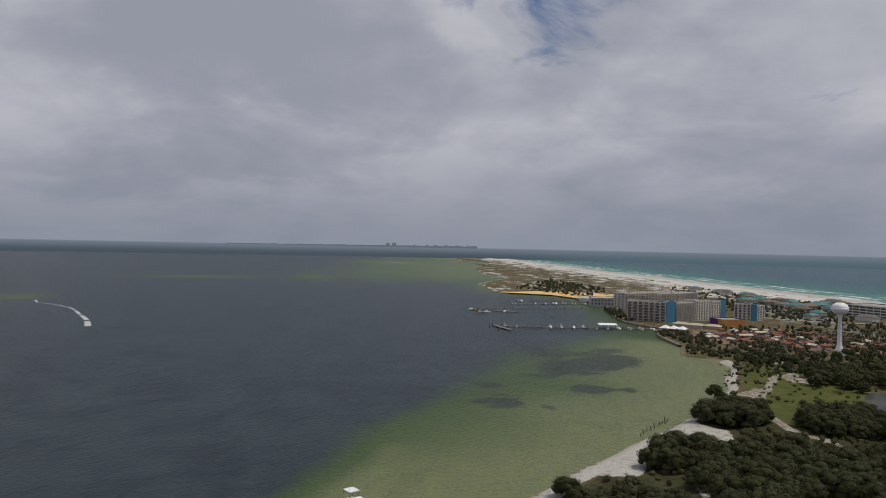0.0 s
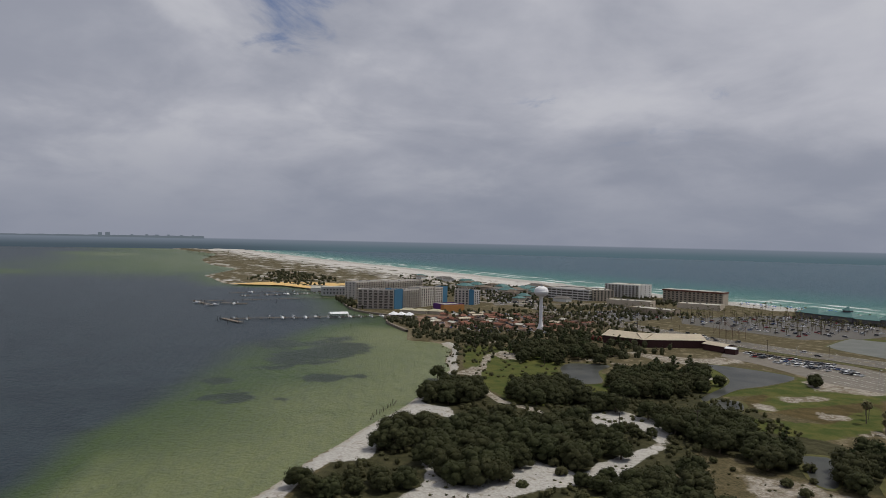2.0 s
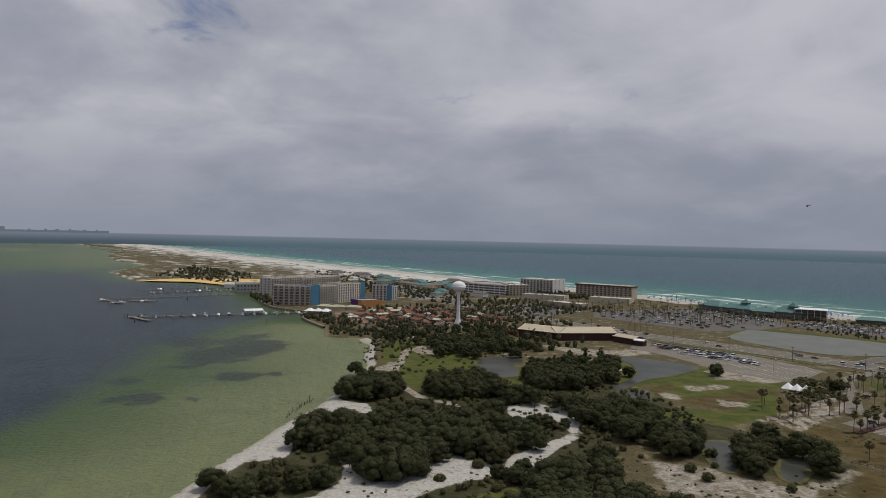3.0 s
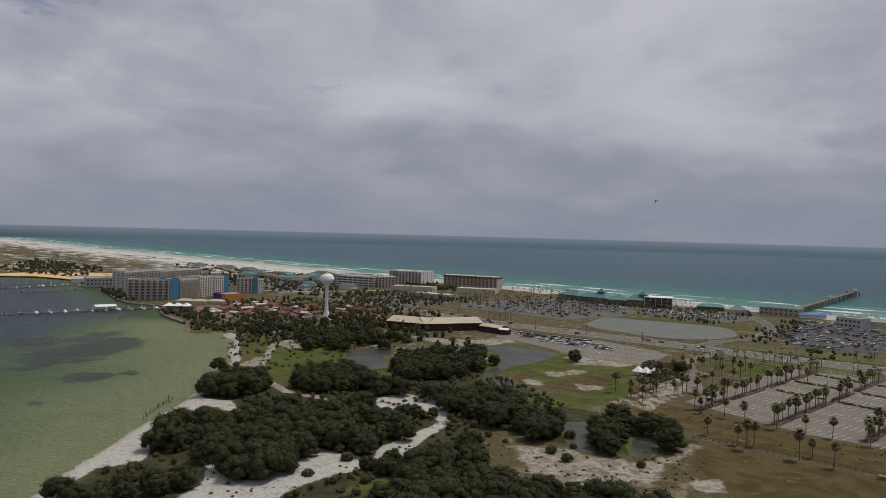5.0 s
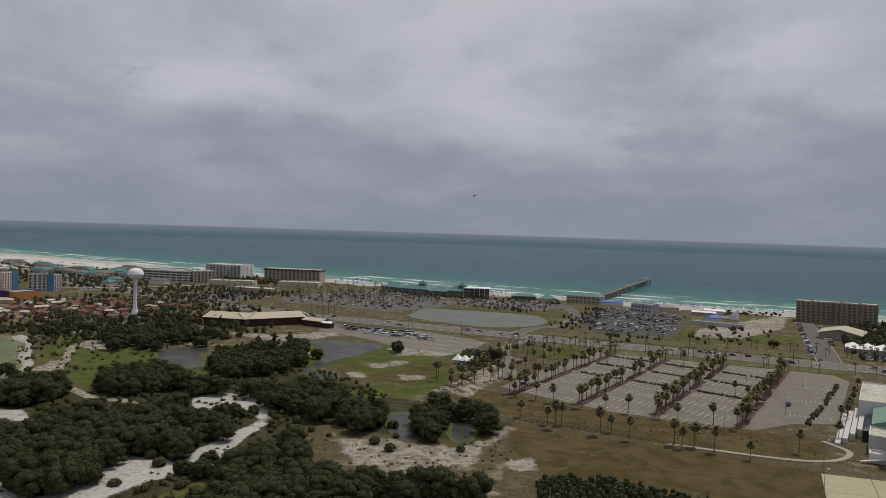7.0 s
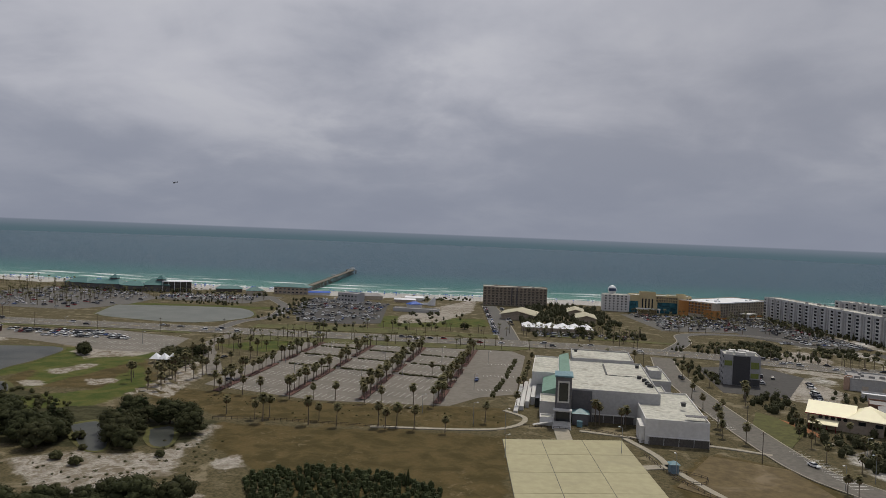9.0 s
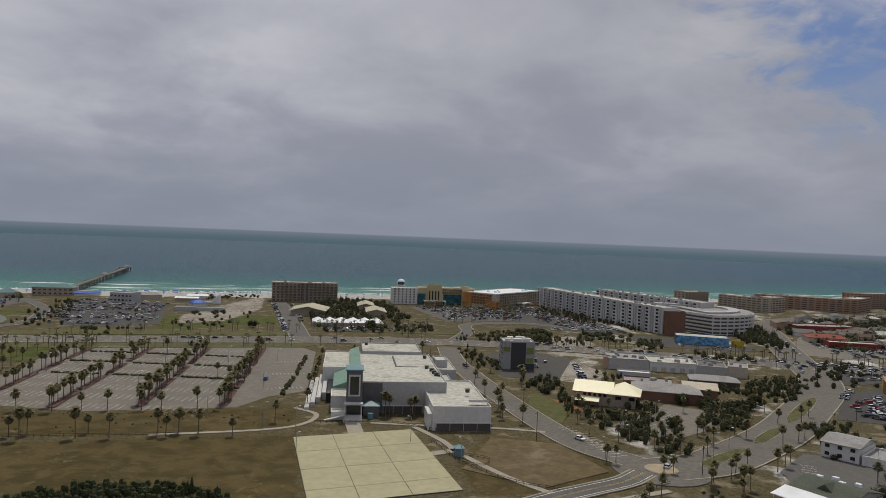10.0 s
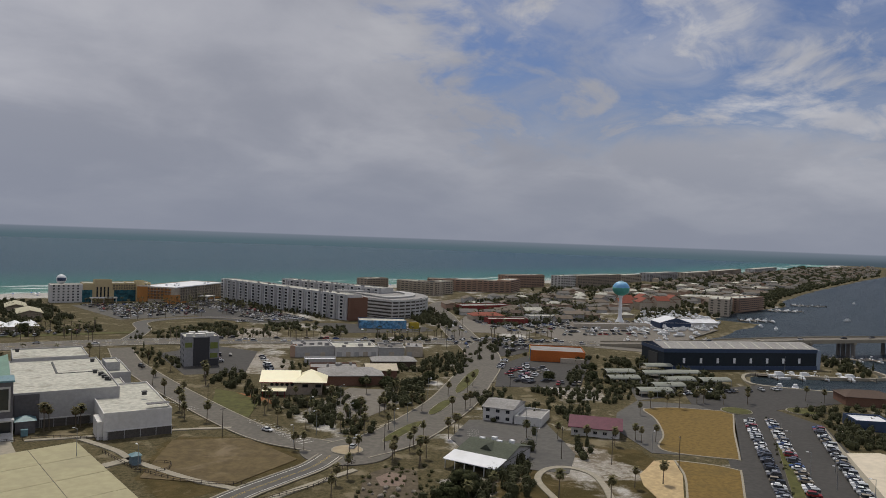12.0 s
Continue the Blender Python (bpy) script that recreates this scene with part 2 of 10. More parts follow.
SHINGLE_TAN = surface("tan_shingle_roof", (0.17, 0.14, 0.11), 0.9, 0.2, 1.5, 0.1)
BARK = surface("bark", (0.11, 0.085, 0.065), 0.95, 0.3, 2.0, 0.4, world=False)
PALM_BARK = surface("palm_bark", (0.155, 0.125, 0.095), 0.95, 0.3, 2.0, 0.4, world=False)


def leaf_material(name, colour, spread, bark=False):
    m = Nodes(name)
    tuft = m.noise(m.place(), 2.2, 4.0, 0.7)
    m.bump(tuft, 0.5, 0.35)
    isle = m.nt.nodes.new("ShaderNodeNewGeometry").outputs["Random Per Island"]
    obj = m.nt.nodes.new("ShaderNodeObjectInfo").outputs["Random"]
    col = m.mix(isle, tuple(c * (1 - spread) for c in colour), tuple(c * (1 + spread) for c in colour))
    col = m.mix(m.calc("MULTIPLY", obj, 0.5), col, (colour[0] * 1.3, colour[1] * 0.95, colour[2] * 1.1))
    # hollows of the tuft bump are darkened in the leaf colour
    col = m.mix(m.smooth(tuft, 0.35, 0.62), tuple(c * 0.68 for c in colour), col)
    return m.done(col, 0.8, 0.0, 0.1)


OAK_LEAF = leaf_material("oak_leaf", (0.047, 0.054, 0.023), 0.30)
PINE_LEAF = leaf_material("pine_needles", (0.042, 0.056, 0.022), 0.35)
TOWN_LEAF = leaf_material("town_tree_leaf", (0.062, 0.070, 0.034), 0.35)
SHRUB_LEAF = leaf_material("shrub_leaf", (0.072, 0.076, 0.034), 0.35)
PALM_LEAF = leaf_material("palm_frond", (0.145, 0.138, 0.066), 0.4)
PALM_DEAD = leaf_material("dead_palm_frond", (0.14, 0.105, 0.06), 0.3)


def land_material():
    m = Nodes("coastal_ground")
    at = m.place()
    fine, mid, broad = m.noise(at, 0.9, 6.0, 0.65), m.noise(at, 0.11, 5.0, 0.6, 0.4), m.noise(at, 0.022, 4.0, 0.55)
    clump = m.noise(at, 0.28, 6.0, 0.7, 0.6)
    scrub = m.mix(m.smooth(fine, 0.3, 0.7), (0.052, 0.046, 0.022), (0.122, 0.100, 0.055))
    scrub = m.mix(m.smooth(mid, 0.52, 0.66), scrub, (0.185, 0.155, 0.10))
    sandy = m.mix(m.smooth(fine, 0.25, 0.75), (0.22, 0.20, 0.17), (0.40, 0.37, 0.325))
    debris = m.calc("MULTIPLY", m.smooth(clump, 0.44, 0.58), m.smooth(broad, 0.30, 0.52))
    sandy = m.mix(m.calc("MULTIPLY", debris, 0.85), sandy, (0.125, 0.098, 0.062))
    bright = m.mix(m.smooth(fine, 0.25, 0.75), (0.30, 0.288, 0.265), (0.48, 0.465, 0.44))
    bright = m.mix(m.calc("MULTIPLY", m.calc("MULTIPLY", m.smooth(clump, 0.53, 0.66), m.smooth(broad, 0.36, 0.56)), 0.75), bright, (0.15, 0.12, 0.08))
    dry = m.mix(m.smooth(mid, 0.35, 0.65), (0.056, 0.044, 0.016), (0.104, 0.076, 0.032))
    dry = m.mix(m.calc("MULTIPLY", m.smooth(fine, 0.35, 0.7), 0.45), dry, (0.060, 0.050, 0.020))
    dry = m.mix(m.calc("MULTIPLY", m.calc("MULTIPLY", m.smooth(clump, 0.55, 0.70), m.smooth(broad, 0.44, 0.62)), 0.6), dry, (0.25, 0.20, 0.13))
    green = m.mix(m.smooth(mid, 0.3, 0.7), (0.042, 0.064, 0.013), (0.100, 0.100, 0.028))
    green = m.mix(m.calc("MULTIPLY", m.smooth(fine, 0.4, 0.7), 0.4), green, (0.065, 0.07, 0.02))
    wob = m.calc("MULTIPLY", m.calc("SUBTRACT", m.calc("ADD", m.calc("MULTIPLY", mid, 0.6), m.calc("MULTIPLY", clump, 0.4)), 0.5), 1.3)

    def zone(name, lo=0.42, hi=0.58):
        return m.smooth(m.calc("ADD", m.attr(name), wob), lo, hi)

    brush = m.mix(m.smooth(clump, 0.35, 0.65), (0.030, 0.031, 0.014), (0.064, 0.060, 0.030))
    out = m.mix(zone("brush"), scrub, brush)
    out = m.mix(zone("dry"), out, dry)
    out = m.mix(zone("green"), out, green)
    out = m.mix(zone("sand"), out, sandy)
    drift = m.mix(m.smooth(fine, 0.25, 0.75), (0.38, 0.365, 0.34), (0.60, 0.58, 0.55))
    out = m.mix(zone("dune", 0.36, 0.74), out, drift)
    out = m.mix(zone("beach"), out, bright)
    wet = m.attr("wet")
    out = m.mix(wet, out, (0.30, 0.26, 0.18))
    m.bump(m.calc("ADD", fine, clump), 0.6, 0.25)
    return m.done(out, 0.95, 0.0, 0.1)


def water_material():
    m = Nodes("sea_water")
    at = m.place()
    sea, bay, ocean_d = m.attr("ocean"), m.attr("shoal"), m.attr("reach")
    patch, weed = m.noise(at, 0.010, 5.0, 0.6, 0.6), m.noise(at, 0.03, 5.0, 0.65, 0.8)
    streak = m.noise(m.place(True, (0.25, 1.0, 1.0)), 0.02, 5.0, 0.6, 0.5)
    # the bay: blue-grey deep water, green over sand, dark over weed
    deep = m.mix(m.smooth(weed, 0.35, 0.65), (0.024, 0.035, 0.046), (0.038, 0.054, 0.066))
    edge = m.calc("ADD", bay, m.calc("MULTIPLY", m.calc("SUBTRACT", patch, 0.5), 0.35))
    green = m.mix(m.smooth(edge, 0.62, 1.0), (0.060, 0.094, 0.029), (0.172, 0.194, 0.090))
    green = m.mix(m.calc("MULTIPLY", m.smooth(weed, 0.5, 0.75), 0.35), green, (0.050, 0.080, 0.018))
    bayc = m.mix(m.smooth(edge, 0.34, 0.66), deep, green)
    bayc = m.mix(m.calc("MULTIPLY", m.smooth(m.calc("ADD", m.attr("weed"), m.calc("MULTIPLY", m.calc("SUBTRACT", weed, 0.5), 2.2)), 0.45, 0.62), 0.75), bayc, (0.022, 0.030, 0.028))
    # the ocean: turquoise over the bars, slate outside, foam on the bars
    far = m.mix(m.smooth(streak, 0.3, 0.7), (0.020, 0.064, 0.100), (0.032, 0.088, 0.126))
    dist = m.calc("ADD", ocean_d, m.calc("MULTIPLY", m.calc("SUBTRACT", streak, 0.5), 150.0))
    near = m.mix(m.smooth(dist, 0.0, 150.0), (0.080, 0.225, 0.180), (0.022, 0.135, 0.125))
    oc = m.mix(m.smooth(dist, 70.0, 460.0), near, far)
    col = m.mix(sea, bayc, oc)
    breaker = m.noise(m.place(True, (0.16, 1.0, 1.0)), 0.075, 6.0, 0.6, 0.5)
    along = m.noise(m.place(True, (1.0, 0.02, 1.0)), 0.006, 3.0)
    band = m.calc("SINE", m.calc("MULTIPLY", m.calc("ADD", ocean_d, m.calc("MULTIPLY", along, 90.0)), 0.145))
    ragged = m.noise(m.place(True, (0.5, 1.0, 1.0)), 0.02, 4.0, 0.6)
    foam = m.smooth(m.calc("ADD", m.calc("ADD", breaker, m.calc("MULTIPLY", m.calc("SUBTRACT", ragged, 0.5), 0.55)), m.calc("MULTIPLY", band, 0.10)), 0.565, 0.65)
    foam = m.calc("MULTIPLY", foam, m.calc("SUBTRACT", 1.0, m.smooth(ocean_d, 95.0, 150.0)))
    wash = m.calc("MULTIPLY", m.calc("SUBTRACT", 1.0, m.smooth(m.calc("ADD", ocean_d, m.calc("MULTIPLY", breaker, 26.0)), 12.0, 22.0)), 0.6)
    foam = m.calc("MULTIPLY", m.calc("MAXIMUM", foam, wash), sea)
    col = m.mix(foam, col, (0.72, 0.75, 0.74))
    tilt = m.node("ShaderNodeMapping")
    tilt.inputs["Rotation"].default_value = (0, 0, radians(35))
    m.put(m.place(), tilt.inputs[0])
    long = m.node("ShaderNodeMapping")
    long.inputs["Scale"].default_value = (0.35, 1.0, 1.0)
    m.put(tilt.outputs[0], long.inputs[0])
    chop = m.calc("ADD", m.noise(long.outputs[0], 0.21, 6.0, 0.72, 0.3), m.calc("MULTIPLY", m.noise(at, 0.5, 4.0, 0.6), 0.5))
    # grey tint on the crests: sky reflection on wave facets put into the colour
    col = m.mix(m.calc("MULTIPLY", m.smooth(chop, 0.60, 0.95), 0.3), col, (0.062, 0.080, 0.085))
    m.bump(chop, 1.0, 2.0)
    m.bsdf.inputs["IOR"].default_value = 1.22
    return m.done(col, m.mix(foam, (0.30,) * 3, (0.8,) * 3), 0.0, 0.13)


LAND, SEA = land_material(), water_material()


def pond_material(name, dark, light):
    m = Nodes(name)
    at = m.place()
    col = m.mix(m.smooth(m.noise(at, 0.06, 4.0), 0.35, 0.65), dark, light)
    m.bump(m.noise(at, 1.2, 4.0), 0.25, 0.12)
    m.bsdf.inputs["IOR"].default_value = 1.16
    return m.done(col, 0.3, 0.0, 0.2)


POND = pond_material("pond_water", (0.040, 0.044, 0.040), (0.072, 0.074, 0.066))
SILT_POND = pond_material("silty_pond_water", (0.105, 0.112, 0.095), (0.14, 0.145, 0.125))

# ---- ground and water ----
# Outline of the island: the bay's shore westwards, the ocean's back eastwards, the sound's and the basin's home.
BAY = [(-165, -60), (-195, 40), (-207, 79), (-226, 103), (-254, 138), (-282, 177), (-300, 200), (-320, 221), (-351, 255), (-372, 268), (-419, 307), (-447, 315), (-468, 300),
       (-512, 327), (-575, 346), (-620, 376), (-660, 371), (-692, 374), (-752, 394), (-855, 438), (-1003, 462), (-1072, 452), (-1147, 387), (-1399, 430),
       (-1671, 590), (-1900, 600), (-2294, 690), (-2992, 970), (-4850, 1150)]
OCEAN = [(-4850, 1640), (-3734, 1409), (-2209, 1133), (-1340, 1020), (-800, 946), (-500, 908), (-150, 880), (150, 890), (600, 905), (900, 920), (1646, 1018), (2041, 1076), (2729, 1219), (4600, 1740)]
SOUND = [(4600, 1500), (3300, 1080), (2524, 833), (2119, 751), (1583, 625), (1274, 548), (1076, 490), (972, 440), (800, 425), (719, 402), (723, 352), (624, 330), (540, 312), (540, 240), (535, 205), (510, 172), (488, 160),
         (448, 188), (426, 213), (396, 196), (408, 168), (430, 140), (470, 110), (620, -100)]


def distance(px, py, line, closed=False):
    """Distance of many points from a line of corners."""
    pts = np.array(line, float)
    ends = np.roll(pts, -1, 0) if closed else pts[1:]
    best = np.full(px.shape, 1e9)
    for (ax, ay), (bx, by) in zip(pts, ends):
        ex, ey = bx - ax, by - ay
        k = np.clip(((px - ax) * ex + (py - ay) * ey) / (ex * ex + ey * ey + 1e-9), 0, 1)
        best = np.minimum(best, np.hypot(px - ax - k * ex, py - ay - k * ey))
    return best


def inside(px, py, line):
    pts = np.array(line, float)
    hit = np.zeros(px.shape, bool)
    for (ax, ay), (bx, by) in zip(pts, np.roll(pts, -1, 0)):
        cross = ((ay > py) != (by > py)) & (px < (bx - ax) * (py - ay) / (by - ay + 1e-12) + ax)
        hit ^= cross
    return hit


def depth_in(px, py, line):
    """Metres inside (positive) or outside an outline."""
    d = distance(px, py, line, True)
    return np.where(inside(px, py, line), d, -d)


ISLAND = BAY + OCEAN + SOUND
GROUND = 1.5


def disc(first, last, growth, spokes):
    """Rings of corners about the origin, as plain arrays, with their faces."""
    count = int(math.log(last / first) / math.log(growth)) + 1
    radii = np.concatenate([[first * growth**i for i in range(count)], [last]])
    turn = np.arange(spokes) * 2 * math.pi / spokes
    px = np.concatenate([[0], np.outer(radii, np.cos(turn)).ravel()])
    py = np.concatenate([[0], np.outer(radii, np.sin(turn)).ravel()])
    faces = [(0, 1 + k, 1 + (k + 1) % spokes) for k in range(spokes)]
    for r in range(len(radii) - 1):
        a, b = 1 + r * spokes, 1 + (r + 1) * spokes
        faces += [(a + k, b + k, b + (k + 1) % spokes, a + (k + 1) % spokes) for k in range(spokes)]
    return px, py, faces


def sheet(name, px, py, pz, faces, material, fields, label):
    me = bpy.data.meshes.new(name)
    me.from_pydata(np.column_stack([px, py, pz]).tolist(), [], faces)
    for key, values in fields.items():
        me.attributes.new(key, "FLOAT", "POINT").data.foreach_set("value", np.asarray(values, np.float32))
    me.materials.append(material)
    me.shade_smooth()
    return tagged(new(name, me), label, "ground" if name == "ground" else "water", kind="structure")


def soft_zone(px, py, outlines, width=14.0):
    out = np.zeros(px.shape)
    for line in outlines:
        out = np.maximum(out, np.clip(0.5 + depth_in(px, py, line) / width, 0, 1))
    return out


DUNE_ZONES = [
    [(-202, 79), (-231, 114), (-275, 169), (-286, 181), (-280, 188), (-264, 195), (-248, 183), (-269, 181), (-253, 161), (-240, 150), (-238, 139), (-217, 126), (-218, 120), (-222, 112), (-211, 97), (-197, 85)],
    [(-180, 106), (-181, 115), (-187, 128), (-213, 143), (-217, 149), (-192, 135), (-182, 133), (-177, 139), (-181, 149), (-183, 163), (-187, 174), (-176, 175), (-167, 176), (-160, 167), (-161, 157), (-163, 143), (-160, 131), (-172, 108)],
    [(-159, 165), (-167, 176), (-172, 189), (-174, 205), (-177, 229), (-173, 232), (-167, 208), (-157, 182), (-156, 171)],
    [(-223, 240), (-225, 251), (-218, 259), (-202, 258), (-185, 248), (-176, 229), (-194, 240), (-204, 243), (-204, 235), (-204, 224)],
    [(-168, 236), (-139, 220), (-131, 210), (-117, 198), (-108, 190), (-98, 193), (-93, 206), (-80, 212), (-84, 239), (-82, 258), (-84, 271), (-92, 275), (-92, 254), (-98, 237), (-110, 233), (-117, 239), (-131, 234), (-140, 224), (-151, 230), (-162, 237)],
]
SAND_PATCHES = [
    [(216, 503), (256, 530), (257, 484), (241, 464), (212, 478)],
    [(199, 432), (210, 378), (182, 342), (166, 362), (180, 400)],
    [(288, 246), (313, 236), (288, 213), (268, 226)],
    [(180, 450), (250, 410), (320, 372), (300, 400), (215, 452)],
    [(-333, 242), (-349, 271), (-340, 276), (-325, 253)],
    [(-383, 312), (-372, 343), (-349, 315), (-360, 303)],
    [(-424, 313), (-431, 340), (-433, 372), (-420, 357), (-419, 325)],
    [(-76, 199), (-75, 204), (-66, 199), (-71, 190)],
    [(-201, 328), (-191, 332), (-182, 324), (-189, 315)],
    [(-127, 309), (-126, 347), (-135, 397), (-132, 410), (-124, 375), (-122, 347), (-121, 307)],
    [(206, 177), (214, 177), (220, 158), (210, 152), (202, 165)],
    [(-77, 230), (-69, 238), (-62, 226), (-70, 217)],
    [(-352, 404), (-300, 420), (-288, 455), (-270, 440), (-276, 408), (-299, 390)],
    [(-220, 410), (-176, 440), (-172, 402), (-199, 386)],
    [(-202, 351), (-190, 377), (-181, 373), (-190, 344)],
    [(176, 150), (206, 130), (214, 150), (196, 166), (182, 168)],
    [(536, 524), (533, 476), (518, 410), (480, 420), (425, 440), (440, 470), (493, 537)],
    [(-48, 643), (-20, 721), (29, 841), (20, 695), (-11, 606), (-46, 587)],
    [(-175, 338), (-160, 344), (-153, 336), (-163, 324)],
]
TRAILS = [[(-384, 325), (-374, 304), (-345, 276), (-321, 252), (-293, 233), (-276, 227), (-262, 222), (-247, 226), (-235, 223)], [(-132, 318), (-128, 345), (-136, 375), (-150, 425)],
          [(-330, 352), (-300, 360), (-268, 352), (-240, 372)], [(-150, 423), (-139, 388), (-135, 350), (-140, 312)]]
DRY_ZONES = [
    [(-89, 274), (-20, 273), (23, 272), (18, 205), (2, 200), (-30, 180), (-65, 228), (-81, 244)],
    [(-132, 330), (-56, 312), (26, 316), (24, 284), (-20, 277), (-87, 283), (-128, 300)],
    [(-215, 380), (-170, 395), (-140, 345), (-150, 318), (-205, 320)],
    [(140, 150), (190, 112), (232, 152), (208, 176), (170, 168)],
    [(70, 222), (93, 262), (125, 245), (122, 209), (89, 199), (70, 200)],
]
GREEN_ZONES = [
    [(-146, 146), (-151, 153), (-149, 161), (-148, 165), (-137, 152)],
    [(-186, 297), (-157, 318), (-166, 385), (-138, 330), (-146, 290), (-170, 280)],
    [(-285, 402), (-225, 420), (-190, 405), (-215, 330), (-240, 330)],
    [(-300, 320), (-262, 330), (-240, 290), (-270, 270)],
    [(-330, 262), (-300, 300), (-280, 270), (-300, 245)],
    [(-188, 308), (-163, 411), (-191, 450), (-220, 401)],
    [(-345, 262), (-420, 318), (-400, 345), (-330, 330), (-262, 300), (-240, 236), (-262, 226), (-300, 240)],
    [(-150, 445), (-100, 500), (-70, 500), (-112, 430)],
    [(-330, 640), (-290, 660), (-160, 670), (-160, 650), (-280, 635)],
    [(-60, 560), (30, 590), (30, 640), (-60, 640)],
]


BRUSH_ZONES = [
    [(-198, 86), (-230, 122), (-262, 165), (-290, 195), (-300, 225), (-255, 232), (-280, 270), (-250, 300), (-280, 330), (-222, 330), (-150, 292), (-88, 276), (-84, 246), (-120, 236), (-165, 240), (-150, 200), (-128, 190), (-92, 178), (-70, 186), (-60, 120), (-170, 80)],
]


def build_ground():
    px, py, faces = disc(60.0, 4880.0, 1.0215, 900)
    d = depth_in(px, py, ISLAND)
    to_ocean, to_bay = distance(px, py, OCEAN), distance(px, py, BAY)
    jitter = np.array([noise.noise(Vector((x * 0.03, y * 0.03, 0.0))) for x, y in zip(px, py)])
    jit_fine = np.array([noise.noise(Vector((x * 0.11, y * 0.11, 5.0))) for x, y in zip(px, py)])
    near_ocean = to_ocean < to_bay
    reach = np.where(near_ocean, 22.0, 5.0)
    shore = d + jitter * np.where(near_ocean, 5.0, 3.0)
    pz = np.clip(shore / reach, -2.0, 1.0) * GROUND
    natural = np.clip((-400 - px) / 300, 0, 1) * np.clip((py - 560) / 200, 0, 1) * np.clip((-900 - px) / 300, 0, 1)
    beach = np.where(near_ocean, np.clip((78 + 30 * jitter - to_ocean) / 20, 0, 1), np.clip((9 - to_bay) / 6, 0, 1)) * (d > 0)
    beach = np.where((px > -900) & (px < -440) & ~near_ocean, 0, beach)
    beach = np.where((px > 300) & ~near_ocean, 0, beach)
    sand = np.maximum(soft_zone(px, py, DUNE_ZONES[4:], 10.0) * 0.62, soft_zone(px, py, SAND_PATCHES, 8.0) * 0.85)
    beach = np.maximum(beach, soft_zone(px, py, DUNE_ZONES[:4], 5.0))
    for trail in TRAILS:
        sand = np.maximum(sand, np.clip(1.0 - (distance(px, py, trail) - 1.0) / 3, 0, 1) * 0.9)
    west = np.clip((-820 - px) / 120, 0, 1) * (d > 0)
    band = np.clip(1.3 - to_ocean / 240, 0, 1)
    dune = west * np.clip(0.36 + 0.46 * band + 0.42 * jitter + 0.35 * jit_fine, 0, 1)
    east = np.clip((420 - np.abs(px - 640)) / 60, 0, 1) * (py > 380)
    dune = np.maximum(dune, east * np.clip(0.40 + 0.6 * jitter + 0.3 * jit_fine, 0, 1) * 0.85)
    inland = np.clip((px - 90) / 60, 0, 1) * (px < 470) * (py > 90) * (py < 470)
    dune = np.maximum(dune, inland * np.clip(0.29 + 0.55 * jitter + 0.35 * jit_fine, 0, 1) * 0.8)
    lumps = (jitter + 0.6 * jit_fine) * np.maximum(sand, beach) * (px < -150) * (py < 320) * (d > 8)
    pz = pz + np.clip(lumps, 0, 1) * 1.2 + np.clip(dune * (px < -950) * (d > 20) * (jitter + 0.3), 0, 1) * 3.0
    wet = np.clip(1 - np.abs(shore - 0.5) / 2.5, 0, 1)
    fields = {"sand": sand, "beach": beach, "dune": dune, "dry": soft_zone(px, py, DRY_ZONES), "green": soft_zone(px, py, GREEN_ZONES), "brush": soft_zone(px, py, BRUSH_ZONES, 10.0), "wet": wet * 0.7}
    sheet("ground", px, py, pz, faces, LAND, fields, "sandy coastal ground with white dunes, dry grass and scrub")


